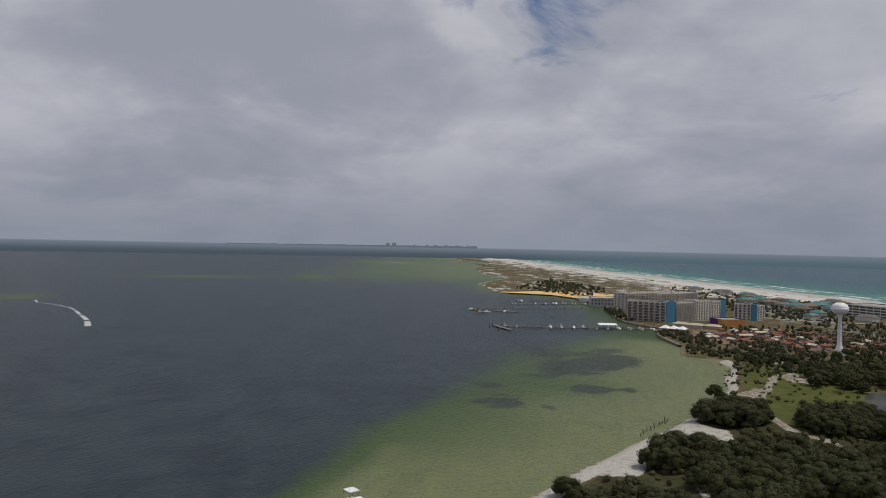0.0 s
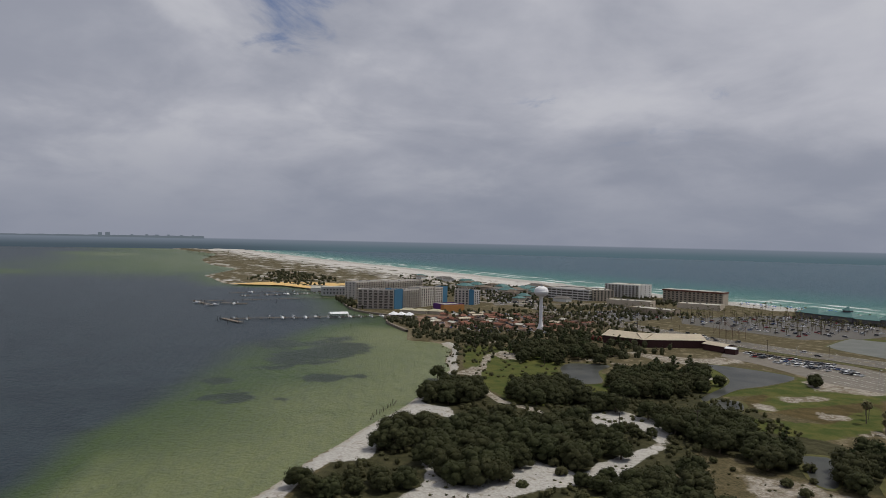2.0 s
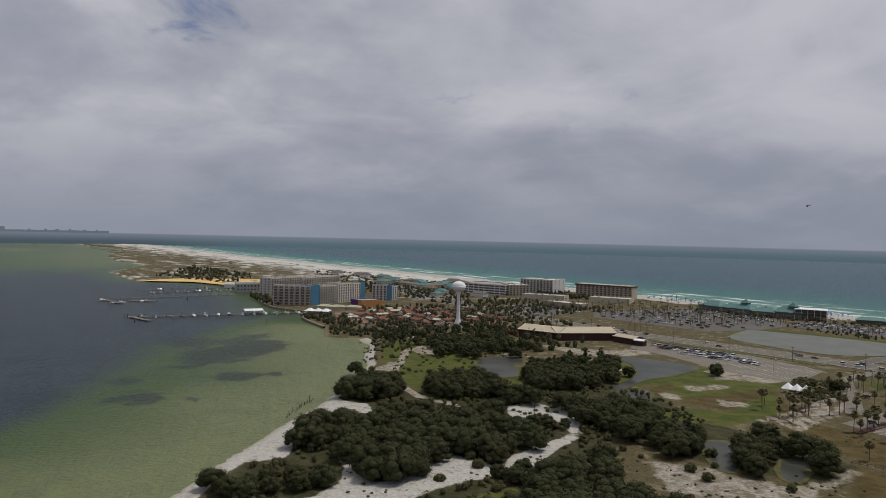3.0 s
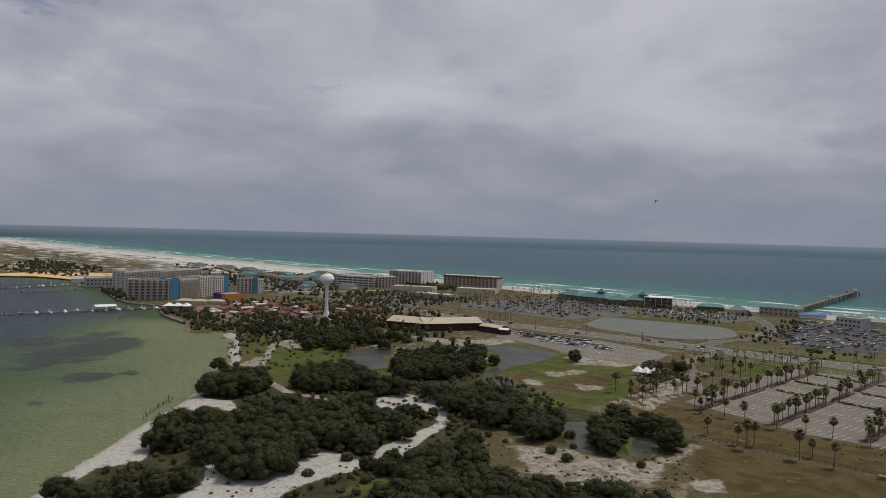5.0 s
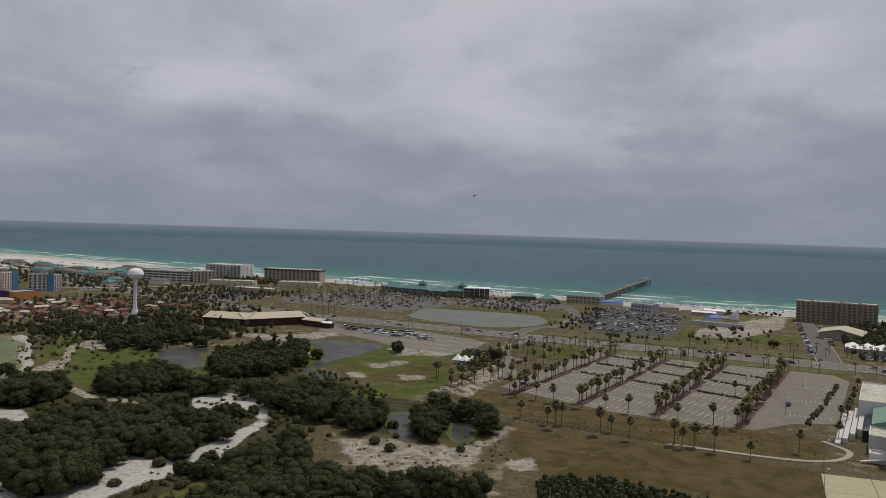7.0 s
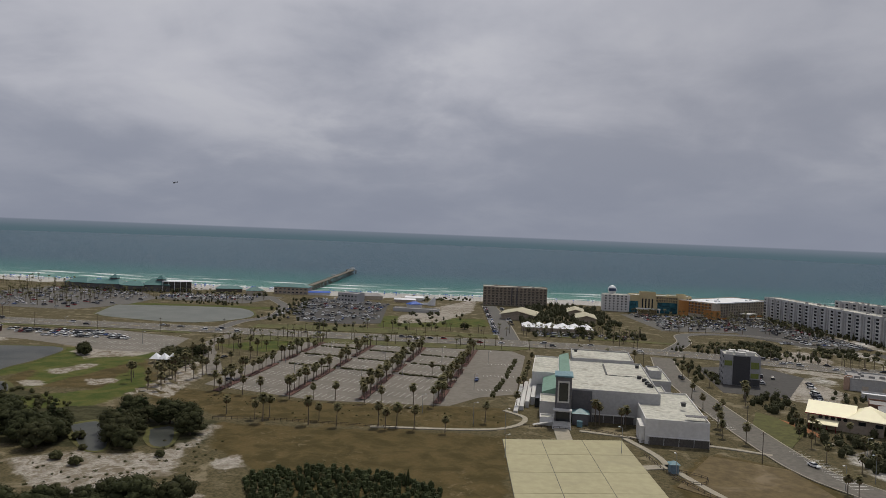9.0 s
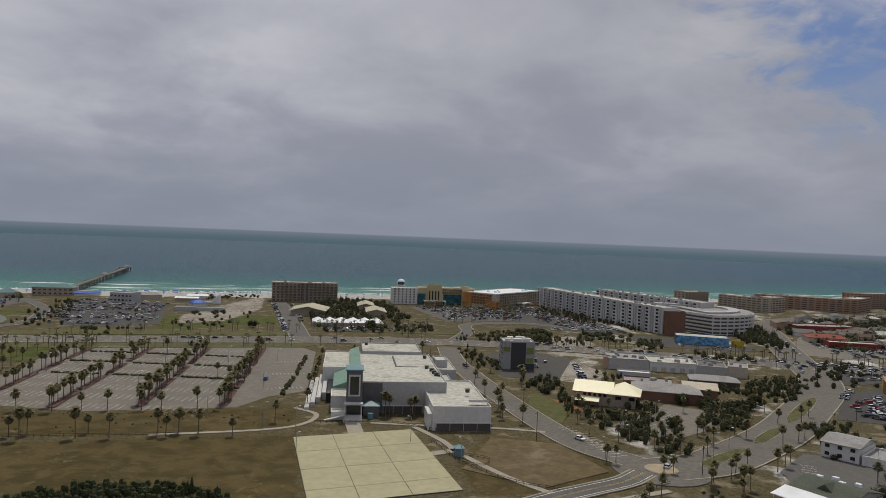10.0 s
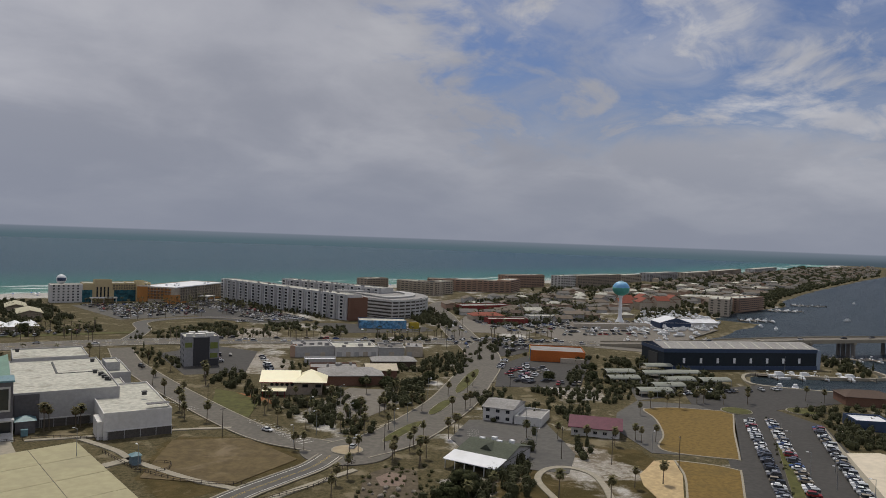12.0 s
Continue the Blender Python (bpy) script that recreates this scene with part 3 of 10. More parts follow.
def build_water():
    px, py, faces = disc(60.0, 4900.0, 1.03, 720)
    d = depth_in(px, py, ISLAND)
    to_ocean, to_bay, to_sound = distance(px, py, OCEAN), distance(px, py, BAY), distance(px, py, SOUND)
    ocean = (to_ocean < np.minimum(to_bay, to_sound)) & (py > 700)
    # the sandy shelf in the bay's corner: pale by the shore, green further out, with a sharp outer edge close in
    bank = [(-181, -9), (-224, 5), (-260, 22), (-312, 33), (-349, 66), (-435, 114), (-508, 163), (-571, 234), (-611, 318), (-540, 380), (-380, 340), (-250, 240), (-120, 0)]
    soft = np.hypot(px, py) * 0.17
    shoal = np.clip(0.5 + depth_in(px, py, bank) / soft, 0, 1) * (0.60 + 0.40 * np.clip(1.1 - to_bay / 95.0, 0, 1))
    shoal = np.maximum(shoal, np.clip(0.62 - to_bay / 260.0, 0, 1) * (px < -560))
    # the shelf along the spit, wider towards the west, and shoals out in the bay
    shelf = np.clip((-900 - px) / 800, 0, 1) * np.clip(1.1 - to_bay / 900.0, 0, 1) * 0.75
    shoal = np.maximum(shoal, shelf)
    for cx, cy, rx, ry, k in ((-1640, 120, 190, 80, 0.72), (-1600, -130, 120, 280, 0.66), (-1040, -300, 80, 70, 0.70), (-2000, 330, 170, 180, 0.72), (-2900, 560, 600, 300, 0.8)):
        shoal = np.maximum(shoal, k * np.exp(-(((px - cx) / rx) ** 2 + ((py - cy) / ry) ** 2)))
    weed = np.zeros(px.shape)
    for cx, cy, across, along in ((-453, 232, 26, 62), (-431, 189, 20, 34), (-387, 127, 11, 12), (-364, 179, 12, 11), (-360, 201, 5, 6), (-339, 120, 14, 12), (-326, 137, 6, 6), (-500, 203, 22, 24)):
        away = math.hypot(cx, cy)
        u = ((px - cx) * cx + (py - cy) * cy) / away
        v = ((py - cy) * cx - (px - cx) * cy) / away
        weed = np.maximum(weed, np.exp(-((u / along) ** 2 + (v / across) ** 2) * 0.8))
    shoal = np.where(px > 300, np.clip(0.3 - to_sound / 60.0, 0, 1), shoal)
    sheet("water", px, py, np.zeros(px.shape), faces, SEA, {"ocean": ocean * 1.0, "shoal": shoal, "reach": to_ocean, "weed": weed},
          "grey-green bay and turquoise surf of the open sea")


build_ground()
build_water()


def build_horizon():
    """The last of the sea, too far off to shift, up to the skyline; it glows, haze painted in."""
    m = Nodes("distant_sea_haze")
    sep = m.node("ShaderNodeSeparateXYZ")
    m.put(m.nt.nodes.new("ShaderNodeNewGeometry").outputs["Position"], sep.inputs[0])
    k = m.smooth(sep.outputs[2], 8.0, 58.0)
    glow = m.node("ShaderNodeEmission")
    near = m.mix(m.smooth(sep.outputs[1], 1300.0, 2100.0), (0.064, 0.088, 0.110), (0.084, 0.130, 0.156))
    # pales with height: the haze is part of the glow colour
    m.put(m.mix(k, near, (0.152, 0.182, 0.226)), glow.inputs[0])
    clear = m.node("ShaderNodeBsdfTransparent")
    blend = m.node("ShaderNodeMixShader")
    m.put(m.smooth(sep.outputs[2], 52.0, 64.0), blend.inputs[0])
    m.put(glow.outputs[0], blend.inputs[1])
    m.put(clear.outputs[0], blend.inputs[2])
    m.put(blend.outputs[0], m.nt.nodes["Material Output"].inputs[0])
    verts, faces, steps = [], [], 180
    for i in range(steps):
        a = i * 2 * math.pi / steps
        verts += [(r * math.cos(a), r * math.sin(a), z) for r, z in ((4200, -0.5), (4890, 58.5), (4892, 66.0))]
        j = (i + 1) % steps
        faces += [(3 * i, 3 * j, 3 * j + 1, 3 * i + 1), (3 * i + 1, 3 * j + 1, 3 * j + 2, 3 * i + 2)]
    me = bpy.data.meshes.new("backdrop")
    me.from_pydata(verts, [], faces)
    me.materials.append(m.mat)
    tagged(new("backdrop", me), "glowing far sea up to the skyline, haze painted in", "backdrop", kind="structure")


build_horizon()

# ---- tools for building ----


class Shape:
    """Corners and faces gathered for one mesh, each face with a material slot."""

    def __init__(self):
        self.verts, self.faces, self.slots = [], [], []

    def face(self, pts, slot=0):
        k = len(self.verts)
        self.verts += [tuple(p) for p in pts]
        self.faces.append(tuple(range(k, k + len(pts))))
        self.slots.append(slot)
        return self

    def solid(self, verts, faces, slot=0):
        k = len(self.verts)
        self.verts += [tuple(v) for v in verts]
        for f in faces:
            self.faces.append(tuple(k + i for i in f))
            self.slots.append(slot)
        return self

    def prism(self, outline, low, high, slot=0, top=True, bottom=False):
        n = len(outline)
        area = sum(outline[i][0] * outline[(i + 1) % n][1] - outline[(i + 1) % n][0] * outline[i][1] for i in range(n))
        if area < 0:
            outline = outline[::-1]
        verts = [(x, y, low) for x, y in outline] + [(x, y, high) for x, y in outline]
        faces = [(i, (i + 1) % n, n + (i + 1) % n, n + i) for i in range(n)]
        if top:
            faces.append(tuple(range(n, 2 * n)))
        if bottom:
            faces.append(tuple(range(n - 1, -1, -1)))
        return self.solid(verts, faces, slot)

    def box(self, x0, y0, z0, x1, y1, z1, slot=0, bottom=True):
        return self.prism([(x0, y0), (x1, y0), (x1, y1), (x0, y1)], z0, z1, slot, True, bottom)

    def ring(self, outer, inner, low, high, slot=0):
        """A wall between two outlines of equal corner count, both anticlockwise."""
        n = len(outer)
        verts = [(x, y, low) for x, y in outer] + [(x, y, high) for x, y in outer] + [(x, y, high) for x, y in inner] + [(x, y, low) for x, y in inner]
        faces = []
        for i in range(n):
            j = (i + 1) % n
            faces += [(i, j, n + j, n + i), (n + i, n + j, 2 * n + j, 2 * n + i), (2 * n + i, 2 * n + j, 3 * n + j, 3 * n + i)]
        return self.solid(verts, faces, slot)

    def lathe(self, profile, sides=20, slot=0, x=0.0, y=0.0):
        verts, faces = [], []
        for r, z in profile:
            verts += [(x + r * math.cos(2 * math.pi * k / sides), y + r * math.sin(2 * math.pi * k / sides), z) for k in range(sides)]
        for i in range(len(profile) - 1):
            a, b = i * sides, (i + 1) * sides
            faces += [(a + k, a + (k + 1) % sides, b + (k + 1) % sides, b + k) for k in range(sides)]
        faces.append(tuple(range((len(profile) - 1) * sides, len(profile) * sides)))
        return self.solid(verts, faces, slot)

    def beam(self, p, q, w, h=None, slot=0):
        """A straight bar of cross section w by h from p to q."""
        p, q, h = Vector(p), Vector(q), h or w
        along = (q - p).normalized()
        side = along.cross(Vector((0, 0, 1)))
        side = Vector((1, 0, 0)) if side.length < 1e-4 else side.normalized()
        up = side.cross(along)
        verts = [c + side * a * w / 2 + up * b * h / 2 for c in (p, q) for a, b in ((-1, -1), (1, -1), (1, 1), (-1, 1))]
        return self.solid(verts, [(0, 1, 5, 4), (1, 2, 6, 5), (2, 3, 7, 6), (3, 0, 4, 7), (3, 2, 1, 0), (4, 5, 6, 7)], slot)

    def limb(self, p, q, r0, r1, sides=6, slot=0):
        p, q = Vector(p), Vector(q)
        along = (q - p).normalized()
        side = along.orthogonal().normalized()
        up = along.cross(side)
        verts = [c + (side * math.cos(2 * math.pi * k / sides) + up * math.sin(2 * math.pi * k / sides)) * r for c, r in ((p, r0), (q, r1)) for k in range(sides)]
        faces = [(k, (k + 1) % sides, sides + (k + 1) % sides, sides + k) for k in range(sides)] + [tuple(range(sides, 2 * sides))]
        return self.solid(verts, faces, slot)

    def mesh(self, name, *materials, smooth=False):
        me = bpy.data.meshes.new(name)
        me.from_pydata(self.verts, [], self.faces)
        for m in materials:
            me.materials.append(m)
        if len(materials) > 1:
            me.polygons.foreach_set("material_index", self.slots)
        if smooth:
            me.shade_smooth()
        me.update()
        return me


def part(name, shape, material, parent, label="", smooth=False):
    """One mesh object under a thing or under a part. shape: a Shape or a finished mesh."""
    mats = material if isinstance(material, tuple) else (material,)
    me = shape.mesh(name, *mats, smooth=smooth) if isinstance(shape, Shape) else shape
    ob = new(name, me)
    ob.parent = parent
    return tagged(ob, label)


def piece(name, me, parent, m):
    """A part that shares its mesh with others, at its own place."""
    ob = new(name, me)
    ob.parent = parent
    ob.matrix_basis = m
    return ob


def thing(name, label, category, x, y, z=GROUND, angle=0.0, group=""):
    ob = new(name)
    ob.empty_display_size = 0.5
    ob.matrix_basis = pose(x, y, z, 0, 0, angle)
    return tagged(ob, label, category, group)


def structure(name, shape, material, label, category, kind="structure", smooth=False):
    mats = material if isinstance(material, tuple) else (material,)
    return tagged(new(name, shape.mesh(name, *mats, smooth=smooth)), label, category, kind=kind)


def heading(p, q):
    return math.degrees(math.atan2(q[1] - p[1], q[0] - p[0]))


def span(p, q):
    return math.hypot(q[0] - p[0], q[1] - p[1])


def curve(points, steps=6):
    """A smooth line through the given corners."""
    pts = [Vector((*p, 0.0)) if len(p) == 2 else Vector(p) for p in points]
    ext = [pts[0] * 2 - pts[1]] + pts + [pts[-1] * 2 - pts[-2]]
    out = []
    for i in range(1, len(ext) - 2):
        a, b, c, d = ext[i - 1:i + 3]
        for k in range(steps):
            t = k / steps
            out.append(0.5 * (2 * b + (c - a) * t + (2 * a - 5 * b + 4 * c - d) * t * t + (3 * b - a - 3 * c + d) * t**3))
    return out + [pts[-1]]


def ribbon(shape, line, left, right, z, slot=0, thick=0.0):
    """A strip beside a line, from left to right metres off it, with an edge of its thickness."""
    sides = []
    for i, p in enumerate(line):
        a, b = line[max(0, i - 1)], line[min(len(line) - 1, i + 1)]
        n = Vector((-(b - a).y, (b - a).x, 0)).normalized()
        sides.append((p + n * left, p + n * right))
    for (a, b), (c, d) in zip(sides, sides[1:]):
        za, zc = z + a.z, z + c.z
        shape.face([(b.x, b.y, za), (d.x, d.y, zc), (c.x, c.y, zc), (a.x, a.y, za)], slot)
        if thick:
            shape.face([(a.x, a.y, za), (c.x, c.y, zc), (c.x, c.y, zc - thick), (a.x, a.y, za - thick)], slot)
            shape.face([(d.x, d.y, zc), (b.x, b.y, za), (b.x, b.y, za - thick), (d.x, d.y, zc - thick)], slot)


def dashes(shape, line, offset, width, z, length, gap):
    """Broken line marks along a way."""
    run, on = 0.0, True
    for a, b in zip(line, line[1:]):
        n = Vector((-(b - a).y, (b - a).x, 0)).normalized()
        u, total, s = (b - a).normalized(), (b - a).length, 0.0
        while s < total:
            left = (length if on else gap) - run
            step = min(left, total - s)
            if on and step > 0.2:
                p, q = a + u * s + n * offset, a + u * (s + step) + n * offset
                shape.face([(*(p - n * width / 2).xy, z + p.z), (*(q - n * width / 2).xy, z + q.z), (*(q + n * width / 2).xy, z + q.z), (*(p + n * width / 2).xy, z + p.z)])
            s += step
            run += step
            if run >= (length if on else gap) - 1e-6:
                run, on = 0.0, not on


def scatter(outline, gap, seed, limit=400):
    """Places inside an outline, no two nearer than gap."""
    rng = np.random.default_rng(seed)
    pts = np.array(outline, float)
    cand = rng.uniform(pts.min(0), pts.max(0), (limit * 12, 2))
    cand = cand[inside(cand[:, 0], cand[:, 1], outline)]
    out, cells = [], {}
    for x, y in cand.tolist():
        cx, cy = int(x // gap), int(y // gap)
        near = [p for a in (-1, 0, 1) for b in (-1, 0, 1) for p in cells.get((cx + a, cy + b), ())]
        if any((x - a) ** 2 + (y - b) ** 2 < gap * gap for a, b in near):
            continue
        cells.setdefault((cx, cy), []).append((x, y))
        out.append((x, y))
        if len(out) >= limit:
            break
    return out

# ---- roads, lots, ponds ----
ROAD_Z = GROUND + 0.30


def road(name, points, width, material, label, lines=True, kerbs=True, lanes=1, median=0.0, z=ROAD_Z):
    line = curve(points, 8)
    s = Shape()
    ribbon(s, line, width / 2, -width / 2, z, 0, 0.3)
    structure(name, s, material, label, "road")
    if kerbs:
        k = Shape()
        for side in (1, -1):
            ribbon(k, line, side * width / 2 + (0.6 if side > 0 else 0), side * width / 2 - (0 if side > 0 else 0.6), z + 0.12, 0, 0.3)
        structure("kerb", k, CONCRETE, "pale concrete kerbs along the road", "kerb")
    if lines:
        w = Shape()
        for i in range(1, lanes):
            off = (i - lanes / 2) * 3.6 + (0.2 if i > lanes / 2 else -0.2)
            if i != lanes / 2:
                dashes(w, line, off, 0.28, z + 0.02, 3.5, 6.0)
        for off in (width / 2 - 1.0, -width / 2 + 1.0):
            dashes(w, line, off, 0.25, z + 0.02, 1000, 0.1)
        if w.faces:
            structure("road_marking", w, PAINT_LINE, "worn white lane lines painted on the asphalt", "road marking", "stuff")
        y = Shape()
        for off in (0.25, -0.25):
            dashes(y, line, off, 0.11, z + 0.024, 1000, 0.1)
        structure("road_marking", y, YELLOW_LINE, "double yellow centre line on the asphalt", "road marking", "stuff")
    return line


HIGHWAY = [(-3900, 1330), (-2000, 900), (-1200, 760), (-800, 640), (-600, 572), (-457, 533), (-340, 517), (-225, 514), (-125, 509), (0, 506), (82, 503), (160, 488), (230, 458), (317, 412), (400, 366), (440, 335)]
road("highway", HIGHWAY, 27.0, WORN_ASPHALT, "wide grey coastal highway with lane lines", lanes=6)
MAIN = [(139, 213), (160, 216), (186, 229), (220, 250), (262, 283), (300, 315), (333, 352), (364, 402), (420, 487), (450, 530), (500, 600), (580, 650), (760, 690), (1100, 740)]
road("main_road", MAIN, 22.0, WORN_ASPHALT, "broad grey town road with planted islands", lines=False, z=ROAD_Z + 0.012)
SIDE = [(137, 470), (127, 420), (124, 380), (122, 330), (122, 272), (125, 242), (134, 222)]
road("side_road", SIDE, 13.0, WORN_ASPHALT, "sun-bleached side road beside the hall", lines=False, z=ROAD_Z + 0.006)
LANE = [(50, 176), (88, 193), (105, 199), (120, 204), (131, 211)]
road("park_lane", LANE, 8.5, ASPHALT, "grey lane with a yellow centre line and crossing", lanes=2, z=ROAD_Z + 0.018)


def circle(x, y, r, n=28):
    return [(x + r * math.cos(2 * math.pi * k / n), y + r * math.sin(2 * math.pi * k / n)) for k in range(n)]


def island(outline, z, label, top):
    """A raised kerbed bed in the road."""
    cx, cy = sum(p[0] for p in outline) / len(outline), sum(p[1] for p in outline) / len(outline)
    inner = [(x + (cx - x) / max(1.0, math.hypot(cx - x, cy - y)) * 0.5, y + (cy - y) / max(1.0, math.hypot(cx - x, cy - y)) * 0.5) for x, y in outline]
    k = Shape()
    k.prism(outline, z - 0.4, z + 0.18)
    ob = structure("traffic_island", k, CONCRETE, label, "traffic island")
    s = Shape()
    s.prism(inner, z, z + 0.26)
    part("planting", s, top, ob)


ring = Shape()
ring.prism(circle(139, 213, 16.5), GROUND - 0.2, ROAD_Z + 0.024)
structure("roundabout", ring, WORN_ASPHALT, "small grey roundabout with a sandy island", "road")


def leaf_outline(p, q, w):
    """A pointed island between two places."""
    a, b = Vector(p), Vector(q)
    u = (b - a).normalized()
    n = Vector((-u.y, u.x))
    pts = [a.lerp(b, t) + n * w / 2 * math.sin(math.pi * min(1, max(0, t))) ** 0.5 for t in (0, 0.08, 0.25, 0.5, 0.75, 0.92, 1)]
    pts += [a.lerp(b, t) - n * w / 2 * math.sin(math.pi * t) ** 0.5 for t in (0.92, 0.75, 0.5, 0.25, 0.08)]
    return [(v.x, v.y) for v in pts]


road("hotel_road", [(150, 498), (175, 545), (190, 590), (240, 600), (300, 560)], 10.0, ASPHALT, "hotel access road with a bend", lines=False, z=ROAD_Z + 0.005)
road("beach_drive", [(-168, 522), (-165, 560), (-150, 600), (-160, 680), (-185, 740)], 9.0, ASPHALT, "drive from the highway to the beach", lines=False, z=ROAD_Z + 0.005)
road("lot_drive", [(-150, 498), (-152, 450), (-135, 405), (-118, 360)], 8.0, PALE_ASPHALT, "bleached drive into the palm-lined car park", lines=False, kerbs=False, z=ROAD_Z + 0.004)
road("hotel_drive", [(42, 520), (42, 600), (40, 700), (38, 760)], 14.0, ASPHALT, "hotel drive lined with parked cars", lines=False, z=ROAD_Z + 0.004)
road("flyover_ramp", [(-760, 560), (-690, 570), (-640, 640), (-620, 720)], 9.0, CONCRETE, "pale ramp past the shops", lines=False, z=ROAD_Z + 0.3)


LAID = []


def lot(outline, material, label, name="parking_lot", z=GROUND + 0.04, category="parking lot", kerb=False):
    LAID.append(name)
    z = (z if z > GROUND + 0.2 else GROUND + 0.03) + 0.006 * len(LAID)
    s = Shape()
    if kerb:
        line = curve(list(outline) + [outline[0]], 5)
        outline = [(p.x, p.y) for p in line[:-1]]
        k = Shape()
        ribbon(k, line, 0.35, -0.35, z + 0.1, 0, 0.5)
        structure("kerb", k, CONCRETE, "pale concrete kerb round the lawn", "kerb")
    s.prism(outline, z - 0.5, z)
    return structure(name, s, material, label, category)


lot([(-116, 338), (-60, 316), (0, 316), (14, 335), (32, 345), (47, 455), (40, 472), (-37, 480), (-69, 492), (-100, 478)], PALE_ASPHALT, "bleached asphalt car park with planted palm rows")
lot([(-312, 478), (-296, 448), (-262, 440), (-205, 416), (-166, 414), (-172, 470), (-230, 492)], PALE_ASPHALT, "bleached car park with white stall lines, half full")
lot([(-470, 640), (-440, 600), (-317, 592), (-292, 640), (-290, 705), (-330, 760), (-440, 780)], ASPHALT, "beach car park dotted with palms")
lot([(-300, 700), (-200, 690), (-180, 760), (-200, 775), (-296, 752)], ASPHALT, "crowded strip of beach parking")
lot([(-152, 705), (-150, 765), (-100, 770), (-66, 740), (-58, 585), (-86, 572), (-125, 578), (-140, 640)], DARK_ASPHALT, "dark asphalt car park by the pier")
lot([(178, 612), (262, 620), (270, 700), (245, 735), (170, 735)], ASPHALT, "full hotel car park")
lot([(268, 600), (312, 590), (308, 730), (272, 735)], DARK_ASPHALT, "dark hotel car park beside the long apartment row")
lot([(248, 669), (322, 701), (322, 560), (301, 540), (266, 552), (241, 598)], DARK_ASPHALT, "dark asphalt car park before the long white row")
lot([(-1130, 700), (-960, 740), (-780, 620), (-665, 550), (-660, 620), (-800, 730), (-950, 790), (-1120, 740)], PALE_ASPHALT, "bleached car parks behind the beach")
lot([(-560, 560), (-475, 560), (-475, 640), (-560, 650)], ASPHALT, "asphalt forecourt of the shop rows")
lot([(300, 470), (345, 450), (372, 448), (380, 470), (330, 520), (305, 530)], DARK_ASPHALT, "dark asphalt forecourt by the blue shop")
lot([(140, 370), (170, 362), (205, 420), (190, 455), (150, 440)], DARK_ASPHALT, "small dark car park behind the tower block")
lot([(165, 245), (200, 262), (212, 285), (196, 300), (168, 280), (150, 268)], PALE_ASPHALT, "restaurant car park with palms")
lot([(205, 165), (232, 205), (205, 222), (180, 205), (168, 176), (186, 152)], ASPHALT, "asphalt yard round the green-roofed shop")
lot([(262, 265), (300, 240), (385, 300), (350, 325), (310, 310)], DARK_ASPHALT, "dark car park before the orange shop")
lot([(316, 185), (330, 160), (420, 135), (400, 190), (340, 205)], DARK_ASPHALT, "dark asphalt turning place with round islands", name="turning_place", category="road")
lot([(213, 107), (190, 70), (250, 60), (262, 85), (330, 130), (345, 165), (316, 184), (300, 165)], DARK_ASPHALT, "dark marina car park, full of cars")
lot([(230, 150), (252, 128), (310, 160), (318, 184), (300, 205), (270, 195), (246, 178)], ASPHALT, "asphalt lane round the brown lawn", z=GROUND + 0.03)
lot([(385, 405), (400, 388), (415, 362), (383, 341), (340, 330), (325, 334), (352, 372)], DARK_ASPHALT, "dark asphalt forecourt beside the crossing")
lot([(330, 232), (300, 205), (330, 200), (392, 210), (380, 240), (350, 262)], ASPHALT, "asphalt yard with canopies and parked cars")
lot([(420, 330), (440, 290), (500, 262), (540, 262), (540, 320), (620, 340), (640, 400), (520, 440), (440, 400)], PALE_ASPHALT, "pale boat yard crowded with boats", name="boat_yard", category="yard")
lot([(380, 440), (430, 400), (540, 440), (560, 520), (470, 520)], PALE_ASPHALT, "pale forecourts among the shops", name="forecourt", category="yard")

lot([(288, 193), (302, 187), (318, 168), (317, 165), (286, 148), (252, 128), (249, 128), (238, 144), (239, 153), (256, 162), (276, 179), (284, 190)], DRY_GRASS, "brown dormant lawn edged with a kerb", name="lawn", z=GROUND + 0.07, category="lawn", kerb=True)
lot([(229, 140), (236, 129), (238, 121), (236, 119), (208, 103), (190, 92), (180, 104), (193, 113), (216, 128)], DRY_GRASS, "brown dormant lawn beside the lane", name="lawn", z=GROUND + 0.07, category="lawn", kerb=True)
lot([(293, 108), (305, 100), (300, 80), (280, 66), (239, 52), (226, 72)], WHITE_SAND, "levelled white sand building plot", name="sand_plot", category="sand")
lot([(-1125, 384), (-1070, 450), (-1003, 462), (-966, 470), (-1080, 585), (-1160, 470)], YELLOW_SAND, "yellow dredged sand beach", name="sand_beach", category="beach", z=GROUND + 0.3)
lot([(70, 548), (170, 530), (168, 540), (72, 560)], LAWN, "grass verge beside the highway", name="verge", category="lawn")
lot([(-150, 531), (40, 527), (40, 545), (-100, 560), (-148, 548)], LAWN, "grass verge beside the highway", name="verge", category="lawn")
lot([(-138, 474), (40, 473), (60, 490), (-138, 494)], LAWN, "palm-planted grass verge by the highway", name="verge", category="lawn")
lot([(-330, 494), (-180, 490), (-180, 497), (-330, 500)], LAWN, "grass verge by the highway", name="verge", category="lawn")
lot([(120, 258), (152, 305), (140, 330), (126, 300)], LAWN, "small lawn by the side road", name="verge", category="lawn", z=GROUND + 0.03)
